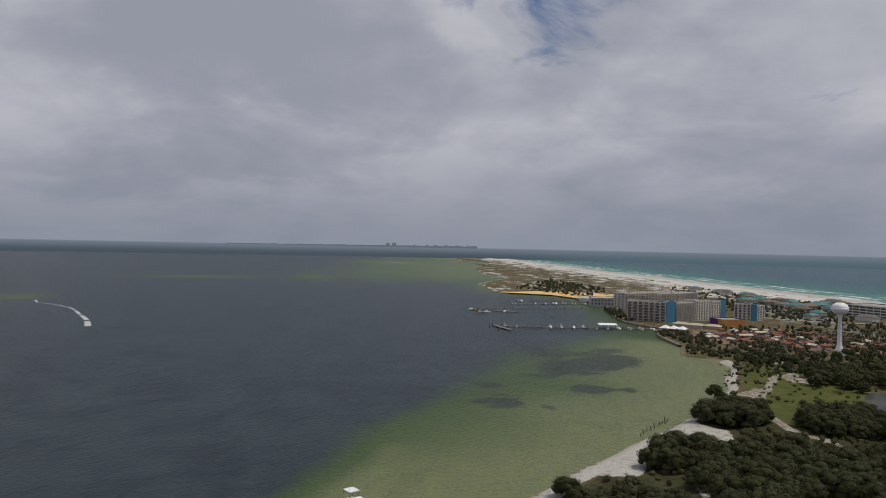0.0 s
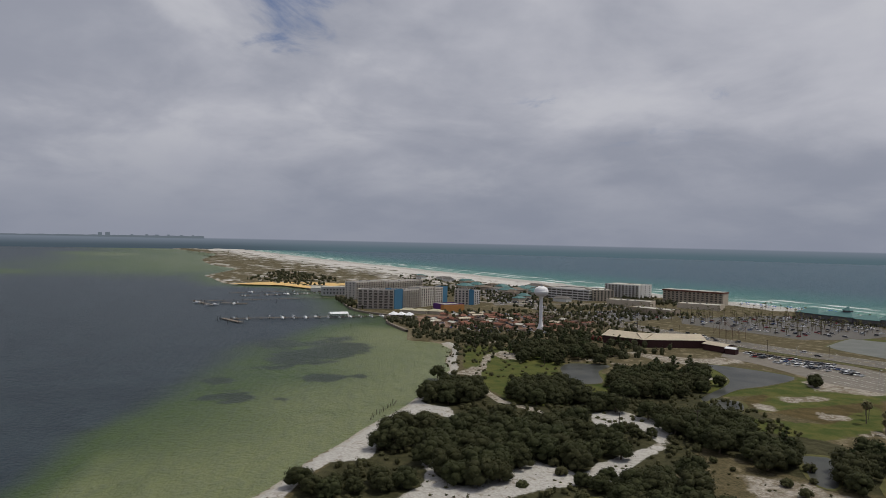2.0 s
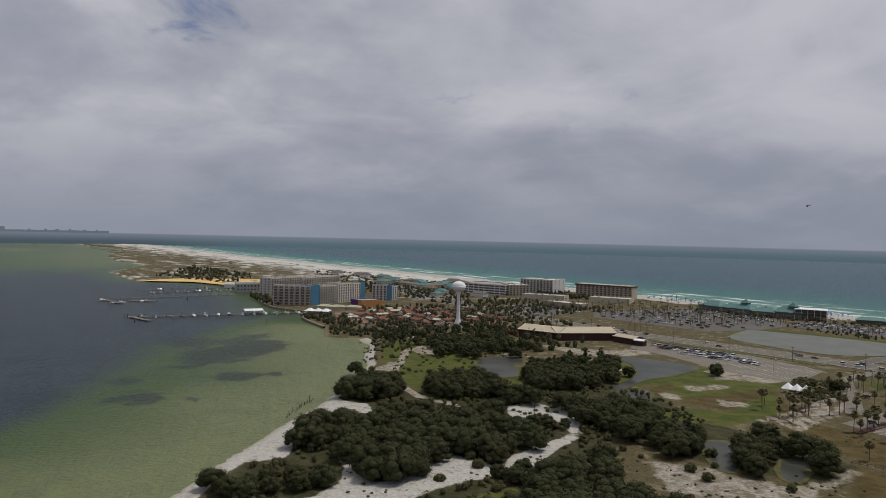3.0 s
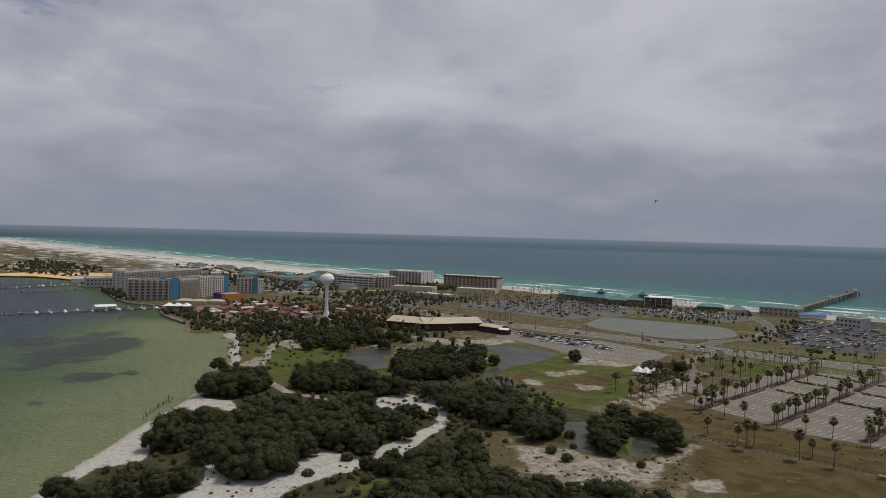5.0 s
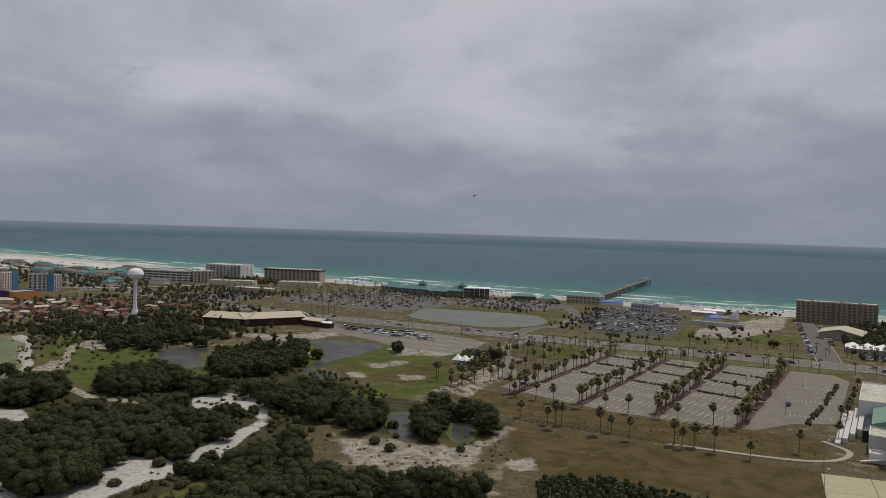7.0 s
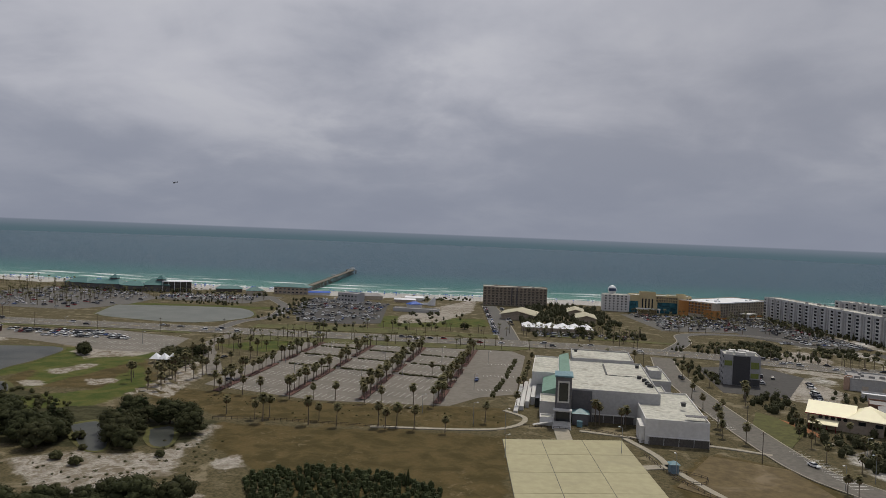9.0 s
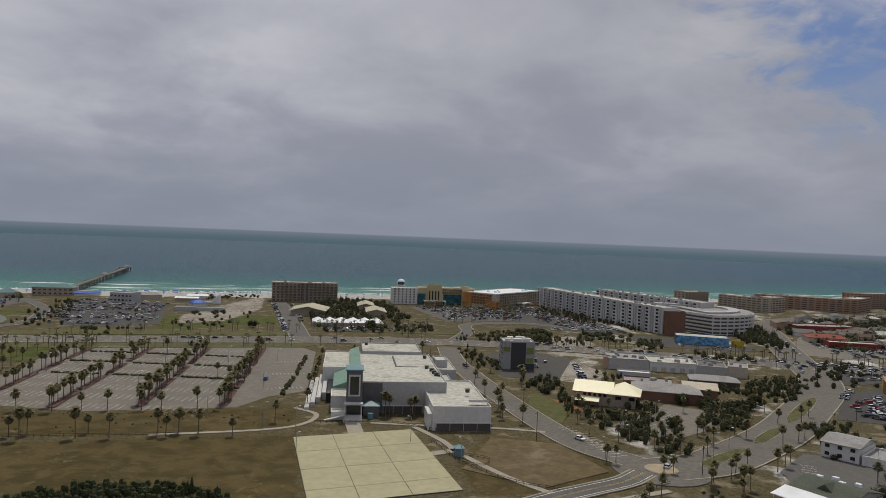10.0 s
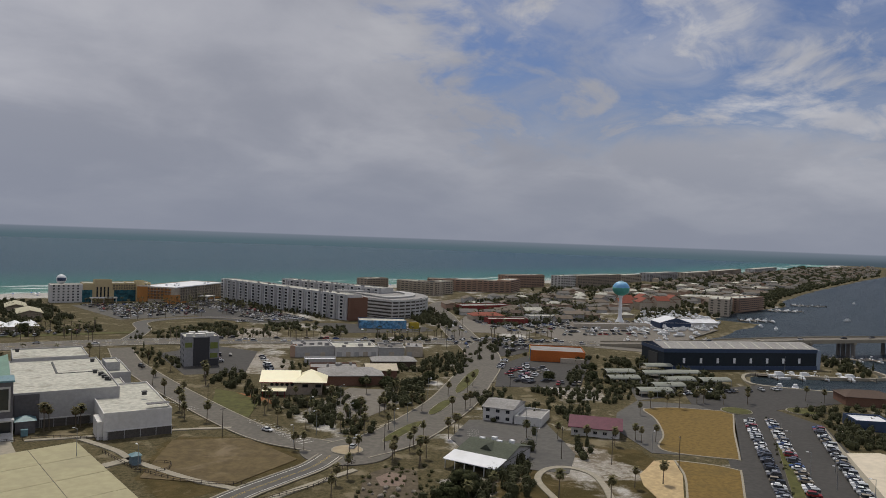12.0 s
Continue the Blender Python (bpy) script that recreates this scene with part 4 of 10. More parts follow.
lot([(72, 224), (94, 258), (117, 246), (120, 214), (92, 203)], surface("patchy_dry_lawn", (0.115, 0.085, 0.04), 0.95, 0.3, 0.3, 0.07, (0.22, 0.17, 0.11), 0.05), "patchy dry lawn inside a low fence", name="lawn", category="lawn", z=GROUND + 0.03)

lot([(222, 144), (229, 140.5), (217, 129.5), (195, 115.5), (188, 118), (197, 131), (205, 138), (214, 141)], surface("raw_yellow_sand", (0.46, 0.345, 0.19), 0.95, 0.2, 0.5, 0.12, (0.30, 0.23, 0.13), 0.06), "raw yellow sand plot beside the brown lawn", name="sand_plot", category="sand")
lot([(117, 172), (126, 184), (133, 189), (142, 190), (146, 182), (140, 174), (132, 162), (122, 164)], surface("brown_mulch", (0.105, 0.083, 0.055), 0.95, 0.3, 0.8, 0.2), "round garden bed of brown mulch by the roundabout", name="planting_bed", category="planting bed")
lot([(131, 184), (138, 186), (140, 180), (134, 173), (128, 177)], BRICK_PAVE, "small brick-paved court by the roundabout", name="brick_court", category="pavement")
lot([(145, 318), (150, 306), (152, 290), (149, 288), (146, 304)], surface("orange_soil", (0.27, 0.115, 0.05), 0.95, 0.25, 0.8, 0.2), "orange soil bank below the restaurant", name="soil_bank", category="bank")
island(circle(139, 213, 5.6), ROAD_Z + 0.03, "round sandy island with two palms", BARE_SAND)
for p, q, w in (((155, 214), (186, 230), 6.0), ((195, 236), (222, 254), 6.0), ((233, 262), (287, 305), 7.0)):
    island(leaf_outline(p, q, w), ROAD_Z + 0.02, "long grassy island in the road", LAWN)
for x, y in ((349, 148), (322, 166)):
    island(circle(x, y, 7.0), ROAD_Z + 0.02, "round grassy island with palms", LAWN)
island([(306, 142), (304, 139), (239, 100), (226, 93), (224, 96), (238, 104)], ROAD_Z + 0.02, "long planted strip between the car rows", LAWN)

# the concrete plaza in front of the hall, in slabs of its own
PLAZA = [(20.5, 267.5), (66, 272.5), (66.5, 205), (20, 200)]


def plaza():
    base = lot(PLAZA, DARK_STEEL, "pale yellowed concrete plaza laid in large slabs", name="plaza", z=GROUND + 0.02, category="pavement")
    a, b, c, d = [Vector((*p, 0)) for p in PLAZA]
    cols, rows = [0, 0.32, 0.66, 1.0], [0, 0.27, 0.55, 0.83, 1.0]
    for i in range(3):
        for j in range(4):
            quad = []
            for u, v in ((cols[i], rows[j]), (cols[i + 1], rows[j]), (cols[i + 1], rows[j + 1]), (cols[i], rows[j + 1])):
                quad.append(a.lerp(b, u).lerp(d.lerp(c, u), v))
            mid = sum(quad, Vector()) / 4
            pts = [(p + (mid - p).normalized() * 0.16).xy for p in quad]
            s = Shape()
            s.prism([tuple(p) for p in pts], GROUND - 0.1, GROUND + 0.36)
            part("concrete_slab", s, SLAB_CONCRETE, base)


plaza()
walkways = Shape()
for way, w in (([(44, 269), (45, 288)], 6.0), ([(66, 241), (77, 244)], 4.0), ([(68, 276), (74, 256), (76, 240), (84, 214), (92, 198)], 2.5),
               ([(-30, 277), (10, 279), (26, 286), (32, 300), (24, 312)], 2.2), ([(52, 284), (70, 278), (100, 270), (118, 262)], 2.2), 
               ([(156, 127), (163, 137), (172, 153), (182, 159), (190, 157), (192, 148), (186, 138), (177, 128)], 2.2), ([(326, 130), (285, 104), (254, 84), (240, 76)], 3.0), ([(60, 166), (92, 184), (112, 190), (130, 194)], 2.5)):
    ribbon(walkways, curve(way), w / 2, -w / 2, GROUND + 0.33, 0, 0.4)
structure("pavement", walkways, CONCRETE, "pale concrete footpaths across the grass", "pavement")


def pond(outline, label, water=POND):
    line = [(p.x, p.y) for p in curve(list(outline) + [outline[0]], 4)][:-1]
    s = Shape()
    s.face([(x, y, GROUND + 0.05) for x, y in line])
    structure("pond", s, water, label, "pond")
    cx, cy = sum(p[0] for p in line) / len(line), sum(p[1] for p in line) / len(line)
    bank = Shape()
    inner = line
    outer = []
    for x, y in line:
        k = 1 + 2.2 / max(4.0, math.hypot(x - cx, y - cy))
        outer.append((cx + (x - cx) * k, cy + (y - cy) * k))
    n = len(line)
    for i in range(n):
        j = (i + 1) % n
        bank.face([(*inner[i], GROUND + 0.03), (*inner[j], GROUND + 0.03), (*outer[j], GROUND + 0.16), (*outer[i], GROUND + 0.16)])
    structure("pond_bank", bank, LAWN, "grassy bank round the pond", "bank")


pond([(-318, 315), (-326, 332), (-308, 348), (-296, 325), (-272, 302), (-280, 288), (-300, 300)], "dark still pond in the park")
pond([(-284, 408), (-262, 416), (-226, 416), (-220, 378), (-222, 352), (-213, 314), (-220, 318), (-234, 362), (-252, 385)], "winding grey golf pond")
pond([(-214, 319), (-204, 326), (-190, 304), (-202, 297)], "small grey golf pond")
pond([(-286, 572), (-298, 632), (-290, 640), (-231, 650), (-188, 646), (-166, 592), (-197, 545), (-262, 556)], "long silty grey-green roadside pond", SILT_POND)
pond([(-139, 262), (-130, 267), (-114, 238), (-121, 236)], "dark pond among the trees")
pond([(-109, 261), (-102, 265), (-95, 244), (-101, 243)], "dark pond among the trees")


def seawall():
    s = Shape()
    line = curve([(-512, 327), (-575, 346), (-620, 376), (-660, 371), (-692, 374), (-752, 394), (-855, 438), (-1003, 462)], 6)
    ribbon(s, line, 1.0, -1.5, GROUND + 0.5, 0, 3.0)
    structure("seawall", s, WOOD, "weathered timber seawall along the harbour", "seawall")
    t = Shape()
    ribbon(t, curve([(540, 240), (535, 205), (510, 172), (488, 160), (448, 188), (426, 213), (396, 196), (408, 168), (430, 140)], 4), 1.0, -1.0, GROUND + 0.3, 0, 3.0)
    structure("seawall", t, CONCRETE, "concrete seawall round the boat basin", "seawall")


seawall()


def stall_lines(rows, label):
    """Rows of stall marks: start, end, length of each mark, spacing."""
    s = Shape()
    for (ax, ay), (bx, by), length, pitch in rows:
        a, b = Vector((ax, ay, 0)), Vector((bx, by, 0))
        u = (b - a).normalized()
        n = Vector((-u.y, u.x, 0))
        for k in range(int((b - a).length / pitch) + 1):
            p = a + u * pitch * k
            q = [p + u * e - n * f for e, f in ((-0.08, length / 2), (0.08, length / 2), (0.08, -length / 2), (-0.08, -length / 2))]
            s.face([(c.x, c.y, GROUND + 0.31) for c in q])
    structure("stall_marking", s, PAINT_LINE, label, "road marking", "stuff")


LEAN = 0.142   # how the palm car park leans eastwards as it runs to the sea


def lot_spot(u, v):
    """A place in the palm car park: u metres across it, v metres into it."""
    return -100 + u + LEAN * v, 324 + v - 0.06 * u


PALM_ROWS = (-6.0, 27.5, 61.0, 94.5)
rows = []
for bay in range(3):
    u0 = PALM_ROWS[bay] + 4
    for v in range(10, 156, 18):
        rows.append((lot_spot(u0, v - 0.2 * u0), lot_spot(u0 + 25.5, v - 0.2 * (u0 + 25.5)), 9.0, 2.9))
stall_lines(rows, "white stall lines in the palm car park")
stall_lines([((-205, 424), (-170, 424), 10, 2.8), ((-228, 440), (-172, 440), 10, 2.8), ((-260, 458), (-172, 457), 10, 2.8), ((-290, 476), (-180, 474), 8, 2.8)], "white stall lines in the car park")
stall_lines([((132, 226), (129, 268), 5, 2.8), ((116, 296), (114, 322), 5, 2.8), ((160, 262), (190, 284), 5, 2.8), ((172, 180), (196, 210), 5, 2.8), ((153, 224), (181, 239), 4, 2.2), ((164, 211), (183, 221), 4, 2.2), ((131, 258), (132, 226), 7, 2.9)], "white stall lines beside the road")
stall_lines([((14, 350), (30, 352), 4, 2.0), ((18, 385), (34, 386), 4, 2.0), ((22, 420), (38, 421), 4, 2.0)], "white hatched marks on the drive")

# ---- buildings ----
MESHES, WALLS = {}, {}


def opening(kind, w, h, frame=None, depth=1.3):
    """The mesh of a window, balcony or doorway, facing -y, its foot at the origin."""
    key = (kind, round(w, 2), round(h, 2), frame.name if frame else "", depth)
    if key in MESHES:
        return MESHES[key]
    s = Shape()
    frame = frame or FRAME
    if kind == "window":
        t = 0.09
        s.box(-w / 2, -0.10, 0, w / 2, 0.0, t, 0)
        s.box(-w / 2, -0.10, h - t, w / 2, 0.0, h, 0)
        for x in (-w / 2, -t / 2, w / 2 - t):
            s.box(x, -0.09, t, x + t, 0.0, h - t, 0)
        s.face([(-w / 2 + t, -0.04, t), (w / 2 - t, -0.04, t), (w / 2 - t, -0.04, h - t), (-w / 2 + t, -0.04, h - t)], 1)
        mats = (frame, GLASS)
    elif kind == "balcony":
        # no recess is cut: this dark sheet paints its shade
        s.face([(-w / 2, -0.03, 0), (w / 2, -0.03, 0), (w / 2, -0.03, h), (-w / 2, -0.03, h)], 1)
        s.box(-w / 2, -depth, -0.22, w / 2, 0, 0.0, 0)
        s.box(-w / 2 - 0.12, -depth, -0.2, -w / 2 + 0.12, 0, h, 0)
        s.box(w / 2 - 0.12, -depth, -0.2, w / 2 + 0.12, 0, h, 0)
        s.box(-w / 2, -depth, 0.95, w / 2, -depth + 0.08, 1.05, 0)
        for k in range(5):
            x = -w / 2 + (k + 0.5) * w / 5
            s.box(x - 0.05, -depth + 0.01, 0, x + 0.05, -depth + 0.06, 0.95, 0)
        mats = (frame, BALCONY_SHADE)
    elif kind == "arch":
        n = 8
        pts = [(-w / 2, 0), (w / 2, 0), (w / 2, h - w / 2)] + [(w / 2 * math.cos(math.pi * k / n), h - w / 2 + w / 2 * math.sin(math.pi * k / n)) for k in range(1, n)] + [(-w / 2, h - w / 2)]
        # arched dark sheet, the shade of the bay put into its colour
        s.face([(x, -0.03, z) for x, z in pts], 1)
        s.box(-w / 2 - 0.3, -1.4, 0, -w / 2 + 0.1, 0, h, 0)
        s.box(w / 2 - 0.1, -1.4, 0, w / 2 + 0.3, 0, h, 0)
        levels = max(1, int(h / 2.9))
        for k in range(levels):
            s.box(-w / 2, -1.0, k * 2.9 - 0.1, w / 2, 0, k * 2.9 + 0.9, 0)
        mats = (frame, BALCONY_SHADE)
    else:
        s.face([(-w / 2, -0.03, 0), (w / 2, -0.03, 0), (w / 2, -0.03, h), (-w / 2, -0.03, h)], 1)
        s.box(-w / 2 - 0.1, -0.12, h, w / 2 + 0.1, 0, h + 0.15, 0)
        mats = (frame, GLASS)
    MESHES[key] = s.mesh(kind, *mats)
    return MESHES[key]


def side_pose(side, w, d, along, z):
    """A place on the front, back or an end of a box w by d."""
    return {"front": pose(along, 0, z), "back": pose(w - along, d, z, 0, 0, 180), "left": pose(0, d - along, z, 0, 0, -90), "right": pose(w, along, z, 0, 0, 90)}[side]


def openings(parent, kind, side, w, d, floors, bays, ww, wh, first, storey, frame=None, start=0.0, end=None, depth=1.3, name=""):
    length = w if side in ("front", "back") else d
    end = length if end is None else end
    me = opening(kind, ww, wh, frame, depth)
    parent = WALLS.get(parent.name, parent)
    for f in range(floors):
        for b in range(bays):
            piece(name or {"window": "window", "balcony": "balcony", "arch": "balcony_bay"}.get(kind, "door"), me, parent, side_pose(side, w, d, start + (b + 0.5) * (end - start) / bays, first + f * storey))


def box_walls(parent, w, d, h, wall, roof, parapet=0.7, name="wall", roof_label="", x=0.0, y=0.0, base=-1.0):
    s = Shape()
    outer, t = [(x, y), (x + w, y), (x + w, y + d), (x, y + d)], 0.35
    inner = [(x + t, y + t), (x + w - t, y + t), (x + w - t, y + d - t), (x + t, y + d - t)]
    s.ring(outer, inner, base, h)
    body = part(name, s, wall, parent)
    WALLS.setdefault(parent.name, body)
    r = Shape()
    r.prism(inner, h - parapet - 0.3, h - parapet)
    part("roof", r, roof, parent, roof_label)
    return body


def roof_units(parent, w, d, z, count, seed, material=ROOF_GREY):
    rnd = random.Random(seed)
    for _ in range(count):
        s = Shape()
        a, b, c = rnd.uniform(1.2, 3.0), rnd.uniform(1.0, 2.2), rnd.uniform(0.8, 1.5)
        s.box(-a / 2, -b / 2, 0, a / 2, b / 2, c)
        s.box(-a / 2 + 0.2, -b / 2 + 0.2, c, a / 2 - 0.2, b / 2 - 0.2, c + 0.25)
        ob = part("air_unit", s, material, parent)
        ob.location = (rnd.uniform(0.12, 0.88) * w, rnd.uniform(0.2, 0.8) * d, z)


def block(name, label, p, q, d, h, wall, roof, category="building", group="", parapet=0.7, units=0, z=GROUND):
    """A flat-roofed building; its front runs from p to q, and it is d metres deep."""
    root = thing(name, label, category, p[0], p[1], z, heading(p, q), group)
    w = span(p, q)
    box_walls(root, w, d, h, wall, roof, parapet)
    if units:
        roof_units(root, w, d, h - parapet, units, int(abs(p[0]) * 7 + abs(p[1])))
    return root, w


def gable(parent, w, d, eave, ridge, roof, wall=None, over=0.5, x=0.0, y=0.0, hip=0.0, along=True, name="roof", wall_shape=None):
    """A pitched roof (hipped by hip metres at the ends), ridge along x or y, with the gable walls under it."""
    def at(a, b, z):
        return (x + a, y + b, z) if along else (x + b, y + a, z)
    L, D = (w, d) if along else (d, w)
    s = Shape()
    e = [at(-over, -over, eave), at(L + over, -over, eave), at(L + over, D + over, eave), at(-over, D + over, eave)]
    r = [at(hip - (over if not hip else 0), D / 2, ridge), at(L - hip + (over if not hip else 0), D / 2, ridge)]
    t = 0.25
    top = e + r
    low = [(a, b, c - t) for a, b, c in top]
    faces = [(0, 1, 5, 4), (2, 3, 4, 5), (1, 2, 5), (3, 0, 4)] if hip else [(0, 1, 5, 4), (2, 3, 4, 5)]
    s.solid(top, faces)
    s.solid(low, [tuple(reversed(f)) for f in faces])
    for i in range(4):
        j = (i + 1) % 4
        s.solid([top[i], top[j], low[j], low[i]], [(0, 3, 2, 1)])
    ob = part(name, s, roof, parent)
    if wall and not hip:
        g = wall_shape if wall_shape else Shape()
        for a in (0.02, L - 0.02):
            g.face([at(a, 0, eave), at(a, D, eave), at(a, D / 2, ridge - 0.1)])
        if not wall_shape:
            part("gable_wall", g, wall, parent)
    return ob


def house(name, label, p, q, d, eave, ridge, wall, roof, hip=0.0, category="building", group="", windows=0, along=True, over=0.6):
    root = thing(name, label, category, p[0], p[1], GROUND, heading(p, q), group)
    w = span(p, q)
    s = Shape()
    s.prism([(0, 0), (w, 0), (w, d), (0, d)], -1, eave - 0.05, top=False)
    gable(root, w, d, eave, ridge, roof, wall, over, hip=hip, along=along, wall_shape=s)
    WALLS[root.name] = part("wall", s, wall, root)
    if windows:
        openings(root, "window", "front", w, d, 1, windows, min(1.6, w / windows * 0.6), 1.3, 1.0, 3.0)
    return root


# -- the white hall with the flat roofs --
def convention_hall():
    root = thing("convention_hall", "large white flat-roofed hall with stained membrane roof", "hall", 51, 301, GROUND, -8.0)

    def body(name, x, y, w, d, h, wall, label="", parapet=0.6):
        return box_walls(root, w, d, h, wall, ROOF_WHITE, parapet, name, label, x, y)

    def bit(name, x0, y0, z0, x1, y1, z1, material, label=""):
        s = Shape()
        s.box(x0, y0, z0, x1, y1, z1)
        return part(name, s, material, root, label)

    body("main_wall", 0, 0, 36.0, 72, 13.4, GREY_WALL, "stained pale roof membrane")
    body("rear_block", 1.5, 72.05, 31, 30, 14.4, GREY_WALL)
    body("east_block", 36.05, 42, 10.5, 34, 11.0, GREY_WALL)
    body("stair_block", 37.2, 50, 6, 13, 14.2, GREY_WALL)
    body("east_block", 36.05, 24.5, 6, 17.4, 9.0, GREY_WALL)
    bit("end_wall", 0.3, -0.5, 0.0, 8.5, -0.02, 12.8, DARK_GREY, "dark grey wall panel")
    # the low wing with its undercroft
    body("wing_wall", 27.0, -27, 23.2, 51, 9.6, WHITE_WALL, "stained pale wing roof")
    # a thin dark sheet before the closed wall paints the shade below the wing
    bit("undercroft", 28.4, -27.25, 0.0, 50.0, -27.02, 2.9, SHADE_RECESS, "dark sheet painted as shade under the floor")
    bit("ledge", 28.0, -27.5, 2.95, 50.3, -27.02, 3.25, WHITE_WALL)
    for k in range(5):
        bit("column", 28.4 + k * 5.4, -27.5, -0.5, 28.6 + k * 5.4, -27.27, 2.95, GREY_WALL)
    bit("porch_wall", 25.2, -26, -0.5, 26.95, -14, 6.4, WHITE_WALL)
    # same here: shade under the main floor as a dark sheet
    bit("undercroft", 9, -0.3, 0.0, 25.9, -0.02, 3.0, SHADE_RECESS, "dark sheet painted as shade under the floor")
    for k in range(5):
        bit("column", 9.2 + k * 4.1, -0.55, -0.5, 9.4 + k * 4.1, -0.32, 3.1, GREY_WALL)
    bit("ledge", 8.6, -0.6, 3.12, 25.9, -0.05, 3.5, WHITE_WALL)
    # entrance tower, blue-capped, with the stairs
    body("entrance_tower", -6.6, -9.5, 6.4, 10, 19.6, DARK_GREY)
    cap = Shape()
    cap.box(-7.1, -10.0, 19.6, 0.3, 1.0, 20.2)
    cap.solid([(-6.9, -9.8, 20.2), (0.1, -9.8, 20.2), (0.1, 0.8, 20.2), (-6.9, 0.8, 20.2), (-3.4, -4.5, 21.0)], [(0, 1, 4), (1, 2, 4), (2, 3, 4), (3, 0, 4)])
    part("tower_cap", cap, CYAN_TRIM, root, "blue tiled tower cap")
    bit("window_surround", -5.8, -9.85, 9.2, -1.0, -9.52, 18.0, FRAME)
    bit("tower_window", -5.2, -10.0, 9.9, -1.6, -9.87, 17.3, GLASS, "tall dark window")
    can = Shape()
    can.box(-7.4, -13.4, 6.4, 0.2, -9.6, 6.9)
    for x in (-7.1, -0.5):
        can.box(x, -13.2, -0.5, x + 0.4, -12.8, 6.4)
    part("canopy", can, FRAME, root, "pale entrance canopy on posts")
    bit("door", -6.0, -9.7, 1.8, -0.8, -9.52, 5.4, GLASS)
    for k in range(10):
        bit("step", -7.4, -16.2 + k * 0.6, -0.5, 0.0, -15.6 + k * 0.6, 0.18 + k * 0.18, FRAME)
    bit("side_porch", 0.6, -7.0, -0.5, 7.0, -0.6, 4.6, DARK_GREY)
    kcap = Shape()
    kcap.solid([(0.2, -7.5, 4.6), (7.5, -7.5, 4.6), (7.5, -0.55, 4.6), (0.2, -0.55, 4.6), (3.8, -3.6, 6.2)], [(0, 1, 4), (1, 2, 4), (2, 3, 4), (3, 0, 4), (3, 2, 1, 0)])
    part("porch_roof", kcap, CYAN_TRIM, root, "blue hipped porch roof")
    bit("booth", 2.4, -10.4, -0.5, 4.6, -8.6, 2.3, CYAN_TRIM)
    # green-roofed and low white blocks on the west side
    body("west_block", -18, 50, 13, 48, 10.0, WHITE_WALL)
    g = Shape()
    g.solid([(-4.9, 12, 12.0), (-0.02, 12, 13.6), (-0.02, 92, 13.6), (-4.9, 92, 12.0), (-4.9, 12, -1), (-4.9, 92, -1), (-0.02, 12, -1)], [(0, 1, 2, 3), (0, 3, 5, 4), (0, 4, 6, 1)])
    part("green_roof", g, ROOF_GREEN, root, "faded green sloping roof")
    g2 = Shape()
    g2.solid([(-12.5, 17, 7.4), (-5.0, 17, 10.0), (-5.0, 49.9, 10.0), (-12.5, 49.9, 7.4), (-12.5, 17, -1), (-12.5, 49.9, -1), (-5.0, 17, -1)], [(0, 1, 2, 3), (0, 3, 5, 4), (0, 4, 6, 1)])
    part("green_roof", g2, ROOF_GREEN, root, "faded green sloping roof")
    body("low_block", -13, 1, 8, 15.9, 6.8, WHITE_WALL)
    body("front_block", -12.5, -12, 5.6, 6, 3.4, WHITE_WALL)
    for k in range(4):
        bit("terrace", -24 + k * 2.2, 4 + k * 6, -0.5, -22.2 + k * 2.2, 60 + k * 4, 1.2 + k * 0.8, FRAME, "stepped pale terrace")
    bit("glazed_gallery", -15.2, 18, -0.5, -12.6, 49, 4.2, GLASS)
    ramp = Shape()
    ramp.beam((-15, -14.5, 0.6), (-7.6, -12.4, 2.0), 1.6, 0.3)
    part("ramp", ramp, FRAME, root)
    # roof details: joints, ducts, units
    bit("roof_joint", 16.4, 38, 12.82, 17.2, 66, 13.1, DARK_STEEL, "dark open roof joint")
    bit("roof_joint", 17.2, 37.4, 12.82, 33, 37.9, 13.0, DARK_STEEL, "dark roof joint")
    for x, y in ((31, 34), (32.5, 28), (33, 22), (33.5, 17), (4, 96), (33, 62), (44, -6)):
        u = Shape()
        u.box(-0.8, -0.8, 0, 0.8, 0.8, 1.2)
        u.box(-1.0, -1.0, 1.2, 1.0, 1.0, 1.4)
        o = part("air_unit", u, DARK_STEEL, root)
        o.location = (x, y, 13.8 if y > 72 else 10.6 if y < 0 else 12.8)
    duct = Shape()
    duct.beam((33.4, 32, 13.3), (34.6, 15, 13.3), 0.8)
    part("duct", duct, DARK_STEEL, root)
    bit("roof_recess", 42, -24, 10.62, 50, -21, 10.8, DARK_GREY)


convention_hall()


